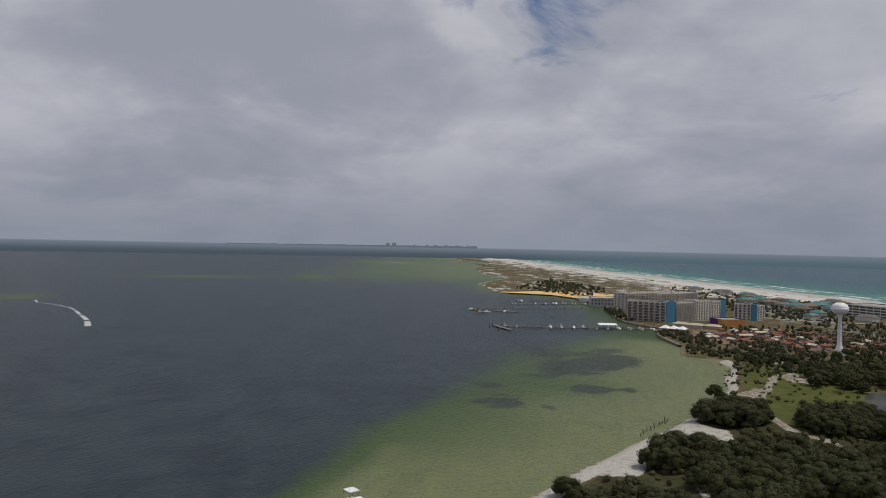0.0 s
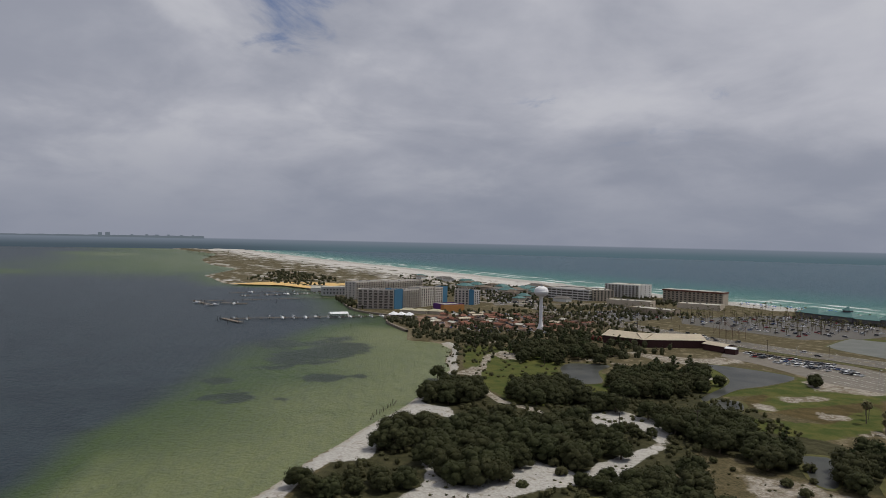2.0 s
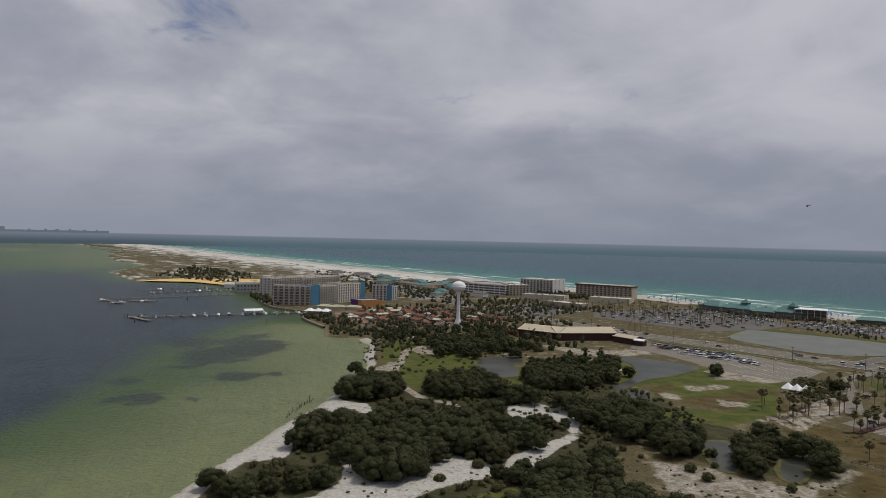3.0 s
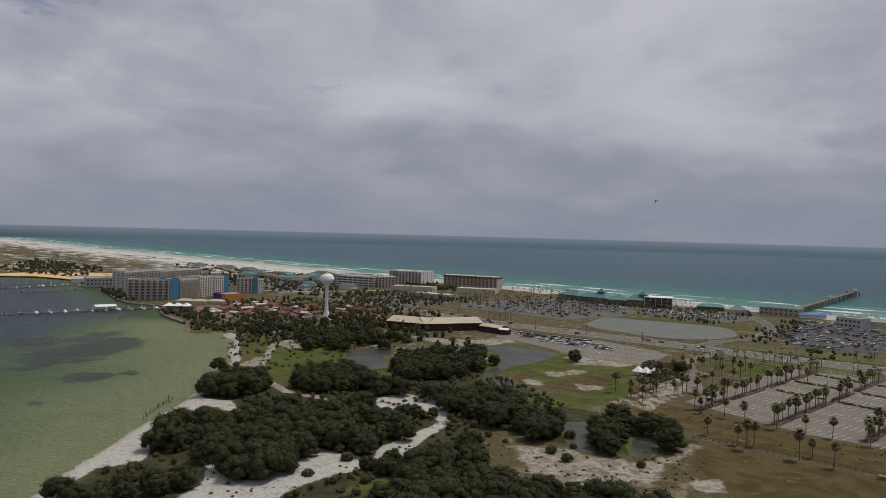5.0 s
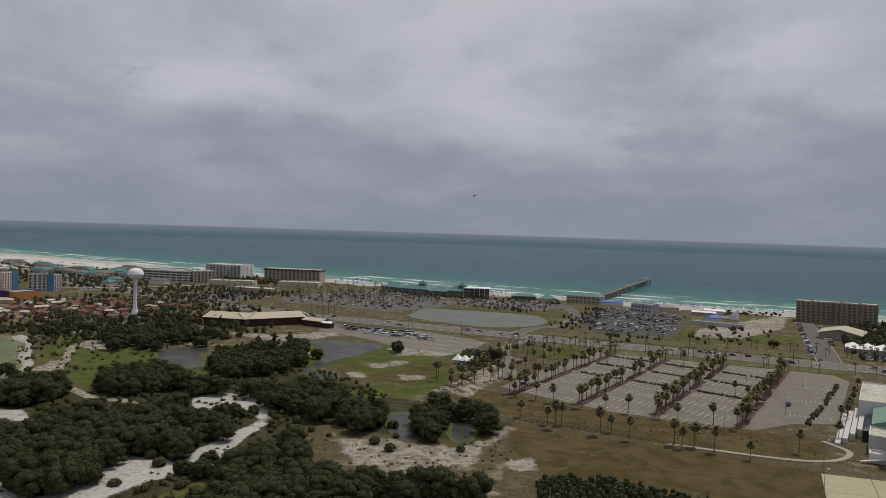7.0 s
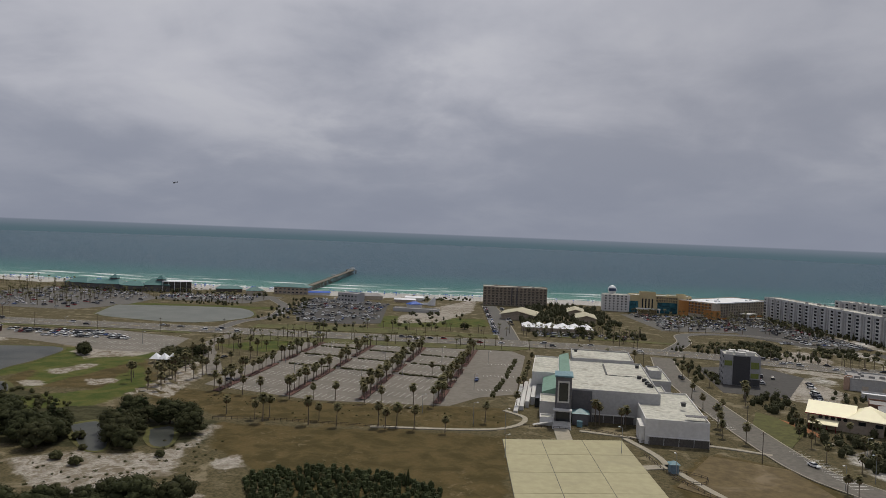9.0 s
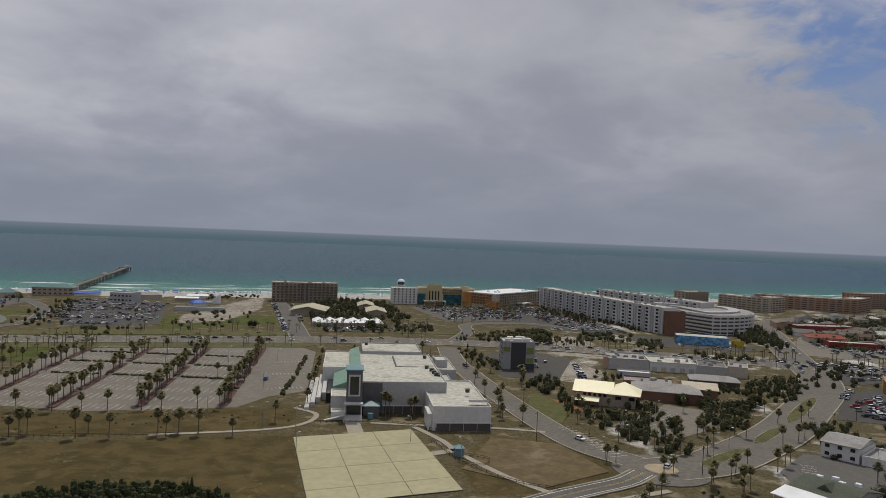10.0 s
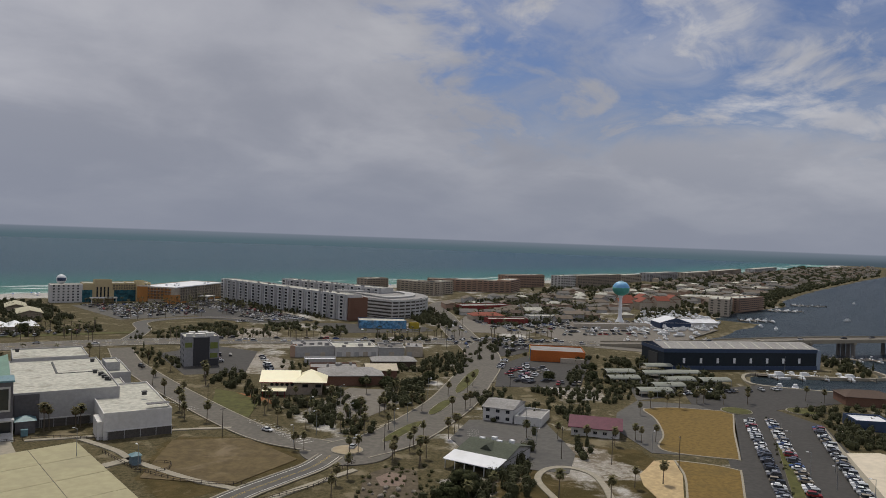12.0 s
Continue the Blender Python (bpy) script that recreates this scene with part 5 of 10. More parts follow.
# -- the white water tower, and the blue one --
def water_tower(name, label, x, y, top, bulb, height, stem, foot, mats):
    root = thing(name, label, "water tower", x, y)
    s = Shape()
    low = top - height
    s.lathe([(foot, -1), (foot * 0.94, 1.2), (foot * 0.68, 3.2), (stem * 1.25, 5.5), (stem, 8.0), (stem * 0.96, low - 2.5), (stem * 1.25, low - 0.8), (stem * 1.7, low + 0.5)], 24)
    part("pedestal", s, mats[0], root, smooth=True)
    bands = [(-90, -50, mats[1]), (-50, 8, mats[2]), (8, 50, mats[3]), (50, 90, mats[4])]
    mid = low + height / 2
    for a, b, m in bands:
        t = Shape()
        prof = [(max(0.05, bulb * math.cos(radians(k))) , mid + height / 2 * math.sin(radians(k))) for k in np.linspace(a, b, 7)]
        t.lathe(prof, 28)
        tank = part("tank", t, m, root, smooth=True)
    rail = Shape()
    for k in range(12):
        u = 2 * math.pi * k / 12
        rail.limb((1.6 * math.cos(u), 1.6 * math.sin(u), top - 0.2), (1.6 * math.cos(u), 1.6 * math.sin(u), top + 0.9), 0.05, 0.05, 4)
    rail.lathe([(1.62, top + 0.85), (1.62, top + 0.95), (1.56, top + 0.95)], 16)
    part("railing", rail, STEEL, tank)
    hatch = Shape()
    hatch.lathe([(0.6, top - 0.2), (0.6, top + 0.5), (0.4, top + 0.7)], 10)
    part("hatch", hatch, mats[0], tank)


water_tower("water_tower", "white spheroid water tower on a flared stem", -464, 435, 38.5, 6.2, 9.8, 1.45, 3.6, (TANK_WHITE,) * 5)
water_tower("water_tower", "white-stemmed water tower with blue and teal tank", 575, 416, 40.0, 8.0, 14.0, 1.6, 4.6, (TANK_WHITE, TANK_TEAL, TANK_TEAL, TANK_BLUE, surface("pale_blue_tank_paint", (0.32, 0.55, 0.72), 0.45, 0.05, relief=0)))


# -- the beige apartment houses by the bay --
def apartment(label, p, q, d, h, floors, bays, wall, roof, kind="balcony", sides=3, units=4, group="", name="apartment_house", ww=0.72, frame=None):
    root, w = block(name, label, p, q, d, h, wall, roof, "apartment house", group, units=units)
    st = (h - 1.2) / floors
    openings(root, kind, "front", w, d, floors, bays, w / bays * ww, st * 0.72, 0.6, st, frame or wall)
    if sides:
        inland = (q[0] - p[0]) * p[0] + (q[1] - p[1]) * p[1] > 0   # the end wall that looks inland
        openings(root, "window", "left" if inland else "right", w, d, floors, sides, min(2.2, d / sides * 0.5), st * 0.5, 1.2, st)
    return root, w, st


BAYSIDE = "bayside apartment houses"
apartment("beige six-storey apartment house on the bay", (-697, 381), (-672, 412), 18, 21.5, 7, 7, PALE_BEIGE, ROOF_GREY, group=BAYSIDE)
stair, _ = block("stair_tower", "bright blue stair tower between apartment houses", (-671.6, 412.5), (-673, 424), 17, 21.8, BLUE_WALL, ROOF_GREY)
apartment("beige apartment house with rows of balconies", (-673.2, 425), (-681, 451), 18, 21.0, 7, 7, PALE_BEIGE, ROOF_GREY, group=BAYSIDE)
apartment("pale beige apartment house with paired windows", (-682, 454), (-692, 479), 18, 22.0, 7, 6, PALE_BEIGE, ROOF_GREY, "window", group=BAYSIDE, ww=0.5)
apartment("beige apartment house with a blue end", (-693, 481), (-700, 497), 18, 21.0, 7, 4, PALE_BEIGE, ROOF_GREY, "window", group=BAYSIDE, ww=0.5)
block("stair_tower", "bright blue stair tower at the end of the row", (-700.5, 498), (-703, 506), 12, 21.4, BLUE_WALL, ROOF_GREY)
apartment("beige rear apartment house", (-800, 434), (-820, 488), 18, 22.0, 7, 12, PALE_BEIGE, ROOF_GREY, group=BAYSIDE)
apartment("beige rear apartment house beside the lane", (-824, 494), (-854, 570), 18, 20.0, 7, 15, PALE_BEIGE, ROOF_GREY, group=BAYSIDE)
apartment("small beige block beside the blue tower", (-694, 510), (-683, 523), 14, 18.5, 6, 4, PALE_BEIGE, ROOF_GREY, "window", group=BAYSIDE, ww=0.5)
block("stair_tower", "narrow bright blue stair tower", (-682.5, 523.5), (-681, 529), 12, 18.0, BLUE_WALL, ROOF_GREY)
apartment("small grey block with white bands", (-681, 530), (-690, 546), 12, 17.0, 6, 3, GREY_WALL, ROOF_WHITE, "window", group=BAYSIDE, ww=0.5)


def painted_shop():
    root = thing("amusement_hall", "orange and purple flat-roofed amusement hall", "hall", -647, 447, GROUND, heading((-647, 447), (-625, 446)))
    box_walls(root, 22, 26, 8.0, PURPLE_WALL, ROOF_GREY)
    s = Shape()
    s.box(22.0, 0.1, 0, 22.3, 25.9, 7.6)
    part("painted_wall", s, ORANGE_WALL, root, "orange painted wall")
    t = Shape()
    t.box(15.4, -0.25, 0, 22.3, -0.02, 7.6)
    part("painted_wall", t, ORANGE_WALL, root, "orange painted wall")


painted_shop()
b, w = block("marina_shed", "white-roofed grey marina building on the quay", (-872, 424), (-860, 456), 26, 11.0, GREY_WALL, ROOF_WHITE)
openings(b, "window", "front", w, 26, 2, 8, 2.0, 2.2, 2.0, 4.5)
house("boat_house", "low white-roofed boat house on the quay", (-956, 446), (-940, 456), 14, 4, 7, WHITE_WALL, ROOF_WHITE)

# -- west end of the beach --
def deck_garage(label, p, q, d, levels, storey, wall, roof):
    # closed walls, coloured dark for the shade inside the decks
    root, w = block("parking_garage", label, p, q, d, levels * storey + 1.0, SHADE_RECESS, roof, "parking garage")
    for k in range(levels + 1):
        s = Shape()
        for y, s2 in ((-0.35, 0), (d, 1)):
            s.box(-0.3, y, k * storey - 0.3, w + 0.3, y + 0.35, k * storey + 1.0)
        s.box(-0.35, -0.3, k * storey - 0.3, 0.0, d + 0.3, k * storey + 1.0)
        s.box(w, -0.3, k * storey - 0.3, w + 0.35, d + 0.3, k * storey + 1.0)
        part("deck_parapet", s, wall, root, "pale concrete parapet band")
    n = int(w / 8)
    for k in range(n + 1):
        s = Shape()
        s.box(-0.3 + k * w / n, -0.45, -1, 0.3 + k * w / n, 0.0, levels * storey + 0.6)
        part("column", s, wall, root)
    return root


deck_garage("white four-deck parking garage", (-737, 700), (-668, 712), 48, 4, 3.3, WHITE_WALL, ROOF_GREY)
apartment("cream apartment house beside the garage", (-664, 716), (-650, 740), 40, 15.0, 5, 6, BEIGE_WALL, ROOF_WHITE, "window", ww=0.5)
apartment("white beachfront apartment house", (-720, 800), (-668, 812), 40, 19.0, 6, 10, WHITE_WALL, ROOF_WHITE)
b, w = block("beach_hotel", "brown beach hotel with tall arched bays", (-620, 803), (-541, 820), 18, 17.5, BEIGE_WALL, ROOF_WHITE, "hotel", units=5)
openings(b, "arch", "front", w, 18, 1, 14, w / 14 * 0.66, 14.6, 0.8, 3.0, BEIGE_WALL)
s = Shape()
s.box(-0.5, -1.8, 15.8, w + 0.5, 18.4, 17.6)
part("roof_band", s, surface("russet_roof_band", (0.14, 0.055, 0.04), 0.85, 0.2), b, "dark russet roof band")
r = Shape()
r.box(0.2, -1.2, 17.6, w - 0.2, 17.8, 17.9)
part("roof_deck", r, ROOF_WHITE, b)
block("shop_row", "low cream shop row with a white roof", (-612, 684), (-562, 705), 22, 8.0, BEIGE_WALL, ROOF_WHITE, "shop", units=3)
block("shop_row", "long low shop row with a white roof", (-553, 655), (-500, 660), 24, 5.0, BROWN_WALL, ROOF_WHITE, "shop", units=3)
block("shop_row", "low shop with a pale roof by the beach hotel", (-552, 742), (-505, 760), 26, 6.5, BEIGE_WALL, ROOF_WHITE, "shop", units=3)
for x, y, a, w0 in ((-935, 690, 0, 26), (-830, 690, 10, 22), (-800, 722, 15, 26), (-770, 700, 10, 24), (-850, 740, 5, 22)):
    house("beach_house", "teal-roofed low beach building", (x, y), (x + w0 * math.cos(radians(a)), y + w0 * math.sin(radians(a))), 18, 5, 9, BEIGE_WALL, ROOF_TEAL, hip=7, group="teal-roofed beach buildings")


WEST = "low buildings behind the western beach"
wr = random.Random(31)
for n, (x, y) in enumerate(scatter([(-1300, 800), (-1180, 815), (-960, 770), (-930, 850), (-700, 760), (-665, 600), (-770, 640), (-1000, 720)], 34.0, 61, 30)):
    w0, a = wr.uniform(14, 30), wr.choice((10, 14, 100))
    wall, roof, text = ((BEIGE_WALL, ROOF_TEAL, "low beige building with a teal roof"), (WHITE_WALL, SHINGLE_GREY, "low white building with a grey roof"), (BROWN_WALL, SHINGLE_TAN, "low brown building with a tan roof"))[n % 3]
    house("beach_house", text, (x, y), (x + w0 * math.cos(radians(a)), y + w0 * math.sin(radians(a))), wr.uniform(10, 18), 4.5, wr.uniform(6.5, 9), wall, roof, hip=4, group=WEST)


# -- the long maroon hall with a tan roof --
def bent_hall():
    root = thing("long_hall", "long dark maroon hall with a bent tan roof", "hall", -383, 425)
    for p, q in (((0, 0), (33, 7)), ((33, 7), (58, 47))):
        p3, q3 = Vector((*p, 0)), Vector((*q, 0))
        u = (q3 - p3).normalized()
        n = Vector((-u.y, u.x, 0))
        s = Shape()
        pts = [p3, q3, q3 + n * 22, p3 + n * 22]
        s.prism([(v.x, v.y) for v in pts], -1, 6.0, top=False)
        part("wall", s, MAROON_WALL, root)
        r = Shape()
        e = [p3 - n * 1.2 - u * 1.0, q3 - n * 1.2 + u * 1.0, q3 + n * 11 + u * 1.0, p3 + n * 11 - u * 1.0, q3 + n * 23 + u, p3 + n * 23 - u]
        r.solid([(*e[0].xy, 5.9), (*e[1].xy, 5.9), (*e[2].xy, 9.4), (*e[3].xy, 9.4), (*e[4].xy, 5.9), (*e[5].xy, 5.9)], [(0, 1, 2, 3), (3, 2, 4, 5), (0, 3, 5), (1, 4, 2)])
        part("roof", r, ROOF_TAN, root)


bent_hall()
house("annex", "low tan-roofed annex with dark walls", (-323, 466), (-304, 464), 12, 4.5, 6, MAROON_WALL, ROOF_TAN)
house("kiosk", "white-roofed kiosk by the car park", (-302, 462), (-295, 463), 6, 4, 5, MAROON_WALL, TANK_WHITE)

# -- the boardwalk --
TEALS = "boardwalk pavilions"
for p, q, d, e, r, hp in (((-425, 782), (-398, 776), 22, 6, 11, 8), ((-398, 776), (-372, 770), 20, 6, 10, 6), ((-378, 764), (-356, 762), 18, 7, 12, 6), ((-356, 764), (-332, 765), 20, 6, 10, 6), ((-334, 768), (-306, 772), 22, 7, 13, 8)):
    h = house("boardwalk_pavilion", "dark boardwalk pavilion with a teal hipped roof", p, q, d, e, r, DARK_GREY, ROOF_TEAL, hip=hp, group=TEALS, windows=5, over=1.2)
for x, y in ((-366, 774), (-318, 780)):
    t = thing("lookout_turret", "teal-roofed lookout turret over the boardwalk", "turret", x, y, GROUND + 9.5)
    s = Shape()
    s.box(-3.5, -3.5, -1, 3.5, 3.5, 3.5)
    part("wall", s, DARK_GREY, t)
    s = Shape()
    s.solid([(-4.6, -4.6, 3.5), (4.6, -4.6, 3.5), (4.6, 4.6, 3.5), (-4.6, 4.6, 3.5), (0, 0, 7.5)], [(0, 1, 4), (1, 2, 4), (2, 3, 4), (3, 0, 4), (3, 2, 1, 0)])
    part("roof", s, ROOF_TEAL, t)
# The bar's closed walls are coloured dark as shade below its decks.
b, w = block("beach_bar", "white flat-roofed beach bar with open decks", (-312, 772), (-286, 782), 22, 11.0, SHADE_RECESS, TANK_WHITE, "bar")
for z in (3.6, 7.2, 10.9):
    s = Shape()
    s.box(-1.5, -2.0, z, w + 1.5, 24, z + 0.35)
    part("deck", s, TANK_WHITE if z > 9 else WOOD, b)
for k in range(6):
    s = Shape()
    s.box(-1 + k * (w + 2) / 5 - 0.2, -1.8, -1, -1 + k * (w + 2) / 5 + 0.2, -1.4, 11)
    part("post", s, TANK_WHITE, b)
# Dark walls here paint the shade under the pavilion's open roof.
house("beach_pavilion", "teal-roofed open beach pavilion", (-262, 792), (-235, 800), 14, 4, 7, SHADE_RECESS, ROOF_TEAL, hip=5)
house("beach_pavilion", "teal-roofed square beach pavilion", (-222, 770), (-205, 774), 14, 5, 9, BEIGE_WALL, ROOF_TEAL, hip=7)

# -- the fishing pier --
def fishing_pier():
    root = thing("fishing_pier", "long wooden fishing pier on concrete piles", "pier", -172, 822)
    length, z = 400.0, 5.2
    s = Shape()
    s.box(-3.0, 0, z, 3.0, length, z + 0.5)
    s.box(-12, length, z, 6, length + 9, z + 0.5)
    part("deck", s, WOOD, root)
    for x in (-2.9, 2.9):
        r = Shape()
        r.box(x - 0.06, 0, z + 1.4, x + 0.06, length, z + 1.55)
        r.box(x - 0.05, 0, z + 0.95, x + 0.05, length, z + 1.05)
        for k in range(100):
            r.box(x - 0.08, k * 4, z + 0.4, x + 0.08, k * 4 + 0.15, z + 1.5)
        part("railing", r, WOOD, root)
    for k in range(41):
        for x in (-2.4, 2.4):
            p = Shape()
            p.limb((x, k * 10, -5), (x, k * 10, z), 0.42, 0.42, 8)
            part("pile", p, WOOD, root)
        c = Shape()
        c.box(-3.1, k * 10 - 0.4, z - 0.8, 3.1, k * 10 + 0.4, z - 0.02)
        part("cross_beam", c, WOOD, root)
    for x in (-11, -6, 5):
        for y in (length + 1, length + 8):
            p = Shape()
            p.limb((x, y, -5), (x, y, z), 0.42, 0.42, 8)
            part("pile", p, WOOD, root)
    for y in (205, 395):
        h = Shape()
        h.solid([(-4, y - 4, z + 3.2), (4, y - 4, z + 3.2), (4, y + 4, z + 3.2), (-4, y + 4, z + 3.2), (0, y, z + 5.2)], [(0, 1, 4), (1, 2, 4), (2, 3, 4), (3, 0, 4), (3, 2, 1, 0)])
        for a in (-2.6, 2.4):
            for b2 in (-3, 3):
                h.box(a, y + b2, z + 0.4, a + 0.2, y + b2 + 0.2, z + 3.3)
        part("shelter", h, ROOF_GREY, root)


fishing_pier()
b, w = block("pier_house", "grey pier house with a teal roof and signs", (-200, 802), (-162, 800), 20, 8.0, BROWN_WALL, ROOF_GREY, "pier house")
gable(b, w, 20, 8.0, 11.5, ROOF_TEAL, hip=8)
openings(b, "window", "front", w, 20, 2, 8, 2.6, 1.6, 1.4, 3.6)
house("beach_shelter", "bright blue-roofed beach shelter", (-161, 800), (-138, 808), 12, 3, 4.4, WHITE_WALL, ROOF_BLUE)
b, w = block("bath_house", "grey two-storey bath house", (-119, 744), (-98, 736), 16, 9.5, GREY_WALL, ROOF_GREY)
openings(b, "window", "front", w, 16, 2, 6, 2.2, 1.8, 1.6, 4.0)
house("bath_house", "tan low bath house behind the beach", (-101, 776), (-76, 780), 14, 4, 6.5, BEIGE_WALL, ROOF_GREY, hip=5)
house("beach_cafe", "white-roofed beach cafe on the sand", (-52, 784), (-32, 782), 12, 3.5, 5, WHITE_WALL, TANK_WHITE)
house("beach_cafe", "low white-roofed beach cafe", (-62, 762), (-40, 760), 10, 3.2, 4.4, BROWN_WALL, TANK_WHITE)
house("event_tent", "bright blue event tent on sand", (-42, 716), (-31, 722), 9, 3, 5.5, WHITE_WALL, ROOF_BLUE, hip=4)
block("low_shed", "long low grey shed behind the beach", (-56, 678), (-14, 672), 12, 3.4, GREY_WALL, ROOF_GREY)


def slide():
    root = thing("water_slide", "large white inflatable slide", "slide", -26, 742)
    s = Shape()
    s.solid([(0, 0, 0), (8, 0, 0), (8, 5, 0), (0, 5, 0), (6.0, 0, 8), (8, 0, 8), (8, 5, 8), (6.0, 5, 8)], [(0, 1, 5, 4), (1, 2, 6, 5), (2, 3, 7, 6), (0, 4, 7, 3), (4, 5, 6, 7)])
    part("chute", s, TANK_WHITE, root)
    t = Shape()
    for y in (-0.6, 5.0):
        t.beam((-10, y + 0.3, 1.0), (0, y + 0.3, 1.4), 0.9, 1.6)
        t.beam((0, y + 0.3, 1.4), (7.6, y + 0.3, 9.0), 0.9, 1.4)
    part("bumper", t, TANK_WHITE, root)


slide()

# -- hotels in the middle of the beach --
b, w, st = apartment("brown concrete seven-storey beach hotel", (32, 772), (100, 769), 20, 20.5, 7, 16, BROWN_WALL, ROOF_WHITE, name="tower_hotel", sides=3, frame=BEIGE_WALL)
for x in (w * 0.45, w * 0.53):
    s = Shape()
    s.box(x - 0.6, -1.5, 2, x + 0.6, 0, 19.8)
    part("fin", s, DARK_GREY, b)
house("dining_hall", "pale green pitched-roof dining hall", (44, 648), (72, 642), 34, 5, 8.5, BROWN_WALL, ROOF_PALE, along=False, over=2.0)
house("dining_hall", "pale green pitched roof pavilion", (112, 648), (128, 646), 34, 4, 6.5, BROWN_WALL, ROOF_PALE, along=False, over=1.5)
house("dining_hall", "pale green pitched roof pavilion near the beach", (112, 700), (126, 698), 34, 4, 6.5, BROWN_WALL, ROOF_PALE, along=False, over=1.5)
for k in range(6):
    x = 56 + k * 9.4
    house("beach_lodge", "white pyramid-roofed lodge unit", (x, 576 - k * 0.7), (x + 9.0, 575.3 - k * 0.7), 22, 3.4, 6.6, BROWN_WALL, TANK_WHITE, hip=4.4, group="white lodge roofs", over=0.2)

# -- the yellow hotel with the mural --
def yellow_hotel():
    root = thing("mural_hotel", "cream and yellow hotel with a sea mural", "hotel", 158, 764, GROUND, heading((158, 764), (214, 757)))
    box_walls(root, 28, 20, 17.5, WHITE_WALL, ROOF_WHITE, name="west_wall")
    box_walls(root, 40, 22, 18.6, YELLOW_WALL, ROOF_WHITE, name="middle_wall", x=28.05)
    box_walls(root, 22, 20, 19.0, YELLOW_WALL, ROOF_WHITE, name="east_wall", x=68.1)
    box_walls(root, 16, 9, 22.0, YELLOW_WALL, ROOF_WHITE, name="gable_block", x=38, y=-1.2)
    box_walls(root, 8, 10, 21.0, YELLOW_WALL, ROOF_WHITE, name="end_block", x=76, y=-1.0)
    openings(root, "window", "front", 90, 20, 6, 6, 1.7, 1.6, 1.6, 2.75, start=1, end=26)
    openings(root, "balcony", "front", 90, 20, 2, 9, 3.0, 2.0, 12.2, 2.9, YELLOW_WALL, start=55, end=76, depth=0.8)
    openings(root, "window", "front", 90, 20, 6, 2, 1.5, 1.6, 1.6, 2.8, start=84.5, end=90)
    mural = surface("sea_mural", (0.02, 0.095, 0.125), 0.7, 0.6, 0.35, 0.16, (0.10, 0.25, 0.27), relief=0)
    for x0, x1, z1 in ((27.5, 36.5, 12.0), (56, 76, 11.6)):
        s = Shape()
        s.box(x0, -0.3, 0.3, x1, -0.03, z1)
        part("mural", s, mural, root, "teal painted sea mural")
    for k in range(4):
        s = Shape()
        s.box(40 + k * 3.3, -1.5, 4, 41.4 + k * 3.3, -1.22, 15)
        part("glazed_strip", s, GLASS, root)
    can = Shape()
    can.box(34, -9, 4.2, 58, -1.2, 5.2)
    for x in (35, 46, 57):
        can.box(x - 0.4, -8.6, -0.5, x + 0.4, -7.8, 4.2)
    part("entrance_canopy", can, WHITE_WALL, root)
    ball = Shape()
    ball.lathe([(max(0.05, 4.6 * math.cos(radians(k))), 22.2 + 4.6 * math.sin(radians(k))) for k in range(-90, 91, 15)], 20, x=10, y=8)
    globe = part("roof_globe", ball, TANK_WHITE, root, "white globe with a dark blue mark", smooth=True)
    mark = Shape()
    mark.lathe([(4.66 * math.cos(radians(k)), 22.2 + 4.66 * math.sin(radians(k))) for k in range(-20, 21, 8)], 20, x=10, y=8)
    mark.faces, mark.slots = [f for f in mark.faces[:-1] if sum(mark.verts[i][1] for i in f) / 4 < 5.5], []
    part("globe_mark", mark, NAVY_TRIM, globe, "dark blue mark")


yellow_hotel()


def orange_hotel():
    wing = thing("corner_hotel", "orange and cream corner hotel with white roof", "hotel", 258.4, 714.2, GROUND, heading((258, 714), (337, 775)))
    w = span((258, 714), (337, 775))
    box_walls(wing, w, 42, 16.6, BEIGE_WALL, TANK_WHITE, name="front_wall")
    openings(wing, "balcony", "left", w, 42, 4, 9, 3.0, 2.0, 4.6, 2.9, ORANGE_WALL, depth=0.8, start=3, end=38)
    for y0, y1, z0, z1 in ((0.1, 12, 0.2, 9.0), (30, 41.9, 0.2, 15.8), (12.1, 29.9, 6.9, 7.4), (12.1, 29.9, 9.8, 10.3)):
        s = Shape()
        s.box(-0.5, y0, z0, -0.02, y1, z1)
        part("orange_band", s, ORANGE_WALL, wing, "orange painted band")
    openings(wing, "balcony", "front", w, 42, 5, 18, 3.7, 2.2, 2.0, 2.9, BEIGE_WALL, depth=0.9, start=8, end=w - 9)
    for x0, x1, z0, z1 in ((0, 8, 0.2, 9.0), (w - 9, w, 0.2, 12.0), (8.2, 30, 0.2, 2.0), (62, w - 9.2, 0.2, 2.0)):
        s = Shape()
        s.box(x0, -0.95, z0, x1, -0.02, z1)
        part("orange_band", s, ORANGE_WALL, wing, "orange painted band")
    for x0, x1 in ((-0.4, w + 0.4),):
        s = Shape()
        s.box(x0, -1.3, 15.9, x1, -0.04, 16.9)
        part("parapet", s, TANK_WHITE, wing, "white roof parapet")
    can = Shape()
    can.box(40, -12, 4.6, 56, -1.35, 5.6)
    for x in (41, 55):
        can.box(x - 0.5, -11.6, -0.5, x + 0.5, -10.6, 4.6)
    part("entrance_canopy", can, WHITE_WALL, wing)
    roof_units(wing, w, 42, 15.95, 6, 77, TANK_WHITE)


orange_hotel()

# -- the long white apartment rows and the curved garage --
ROW_WALL = surface("pale_grey_stucco", (0.50, 0.495, 0.49), 0.85, 0.08, 0.8, 0.06, (0.40, 0.39, 0.38))


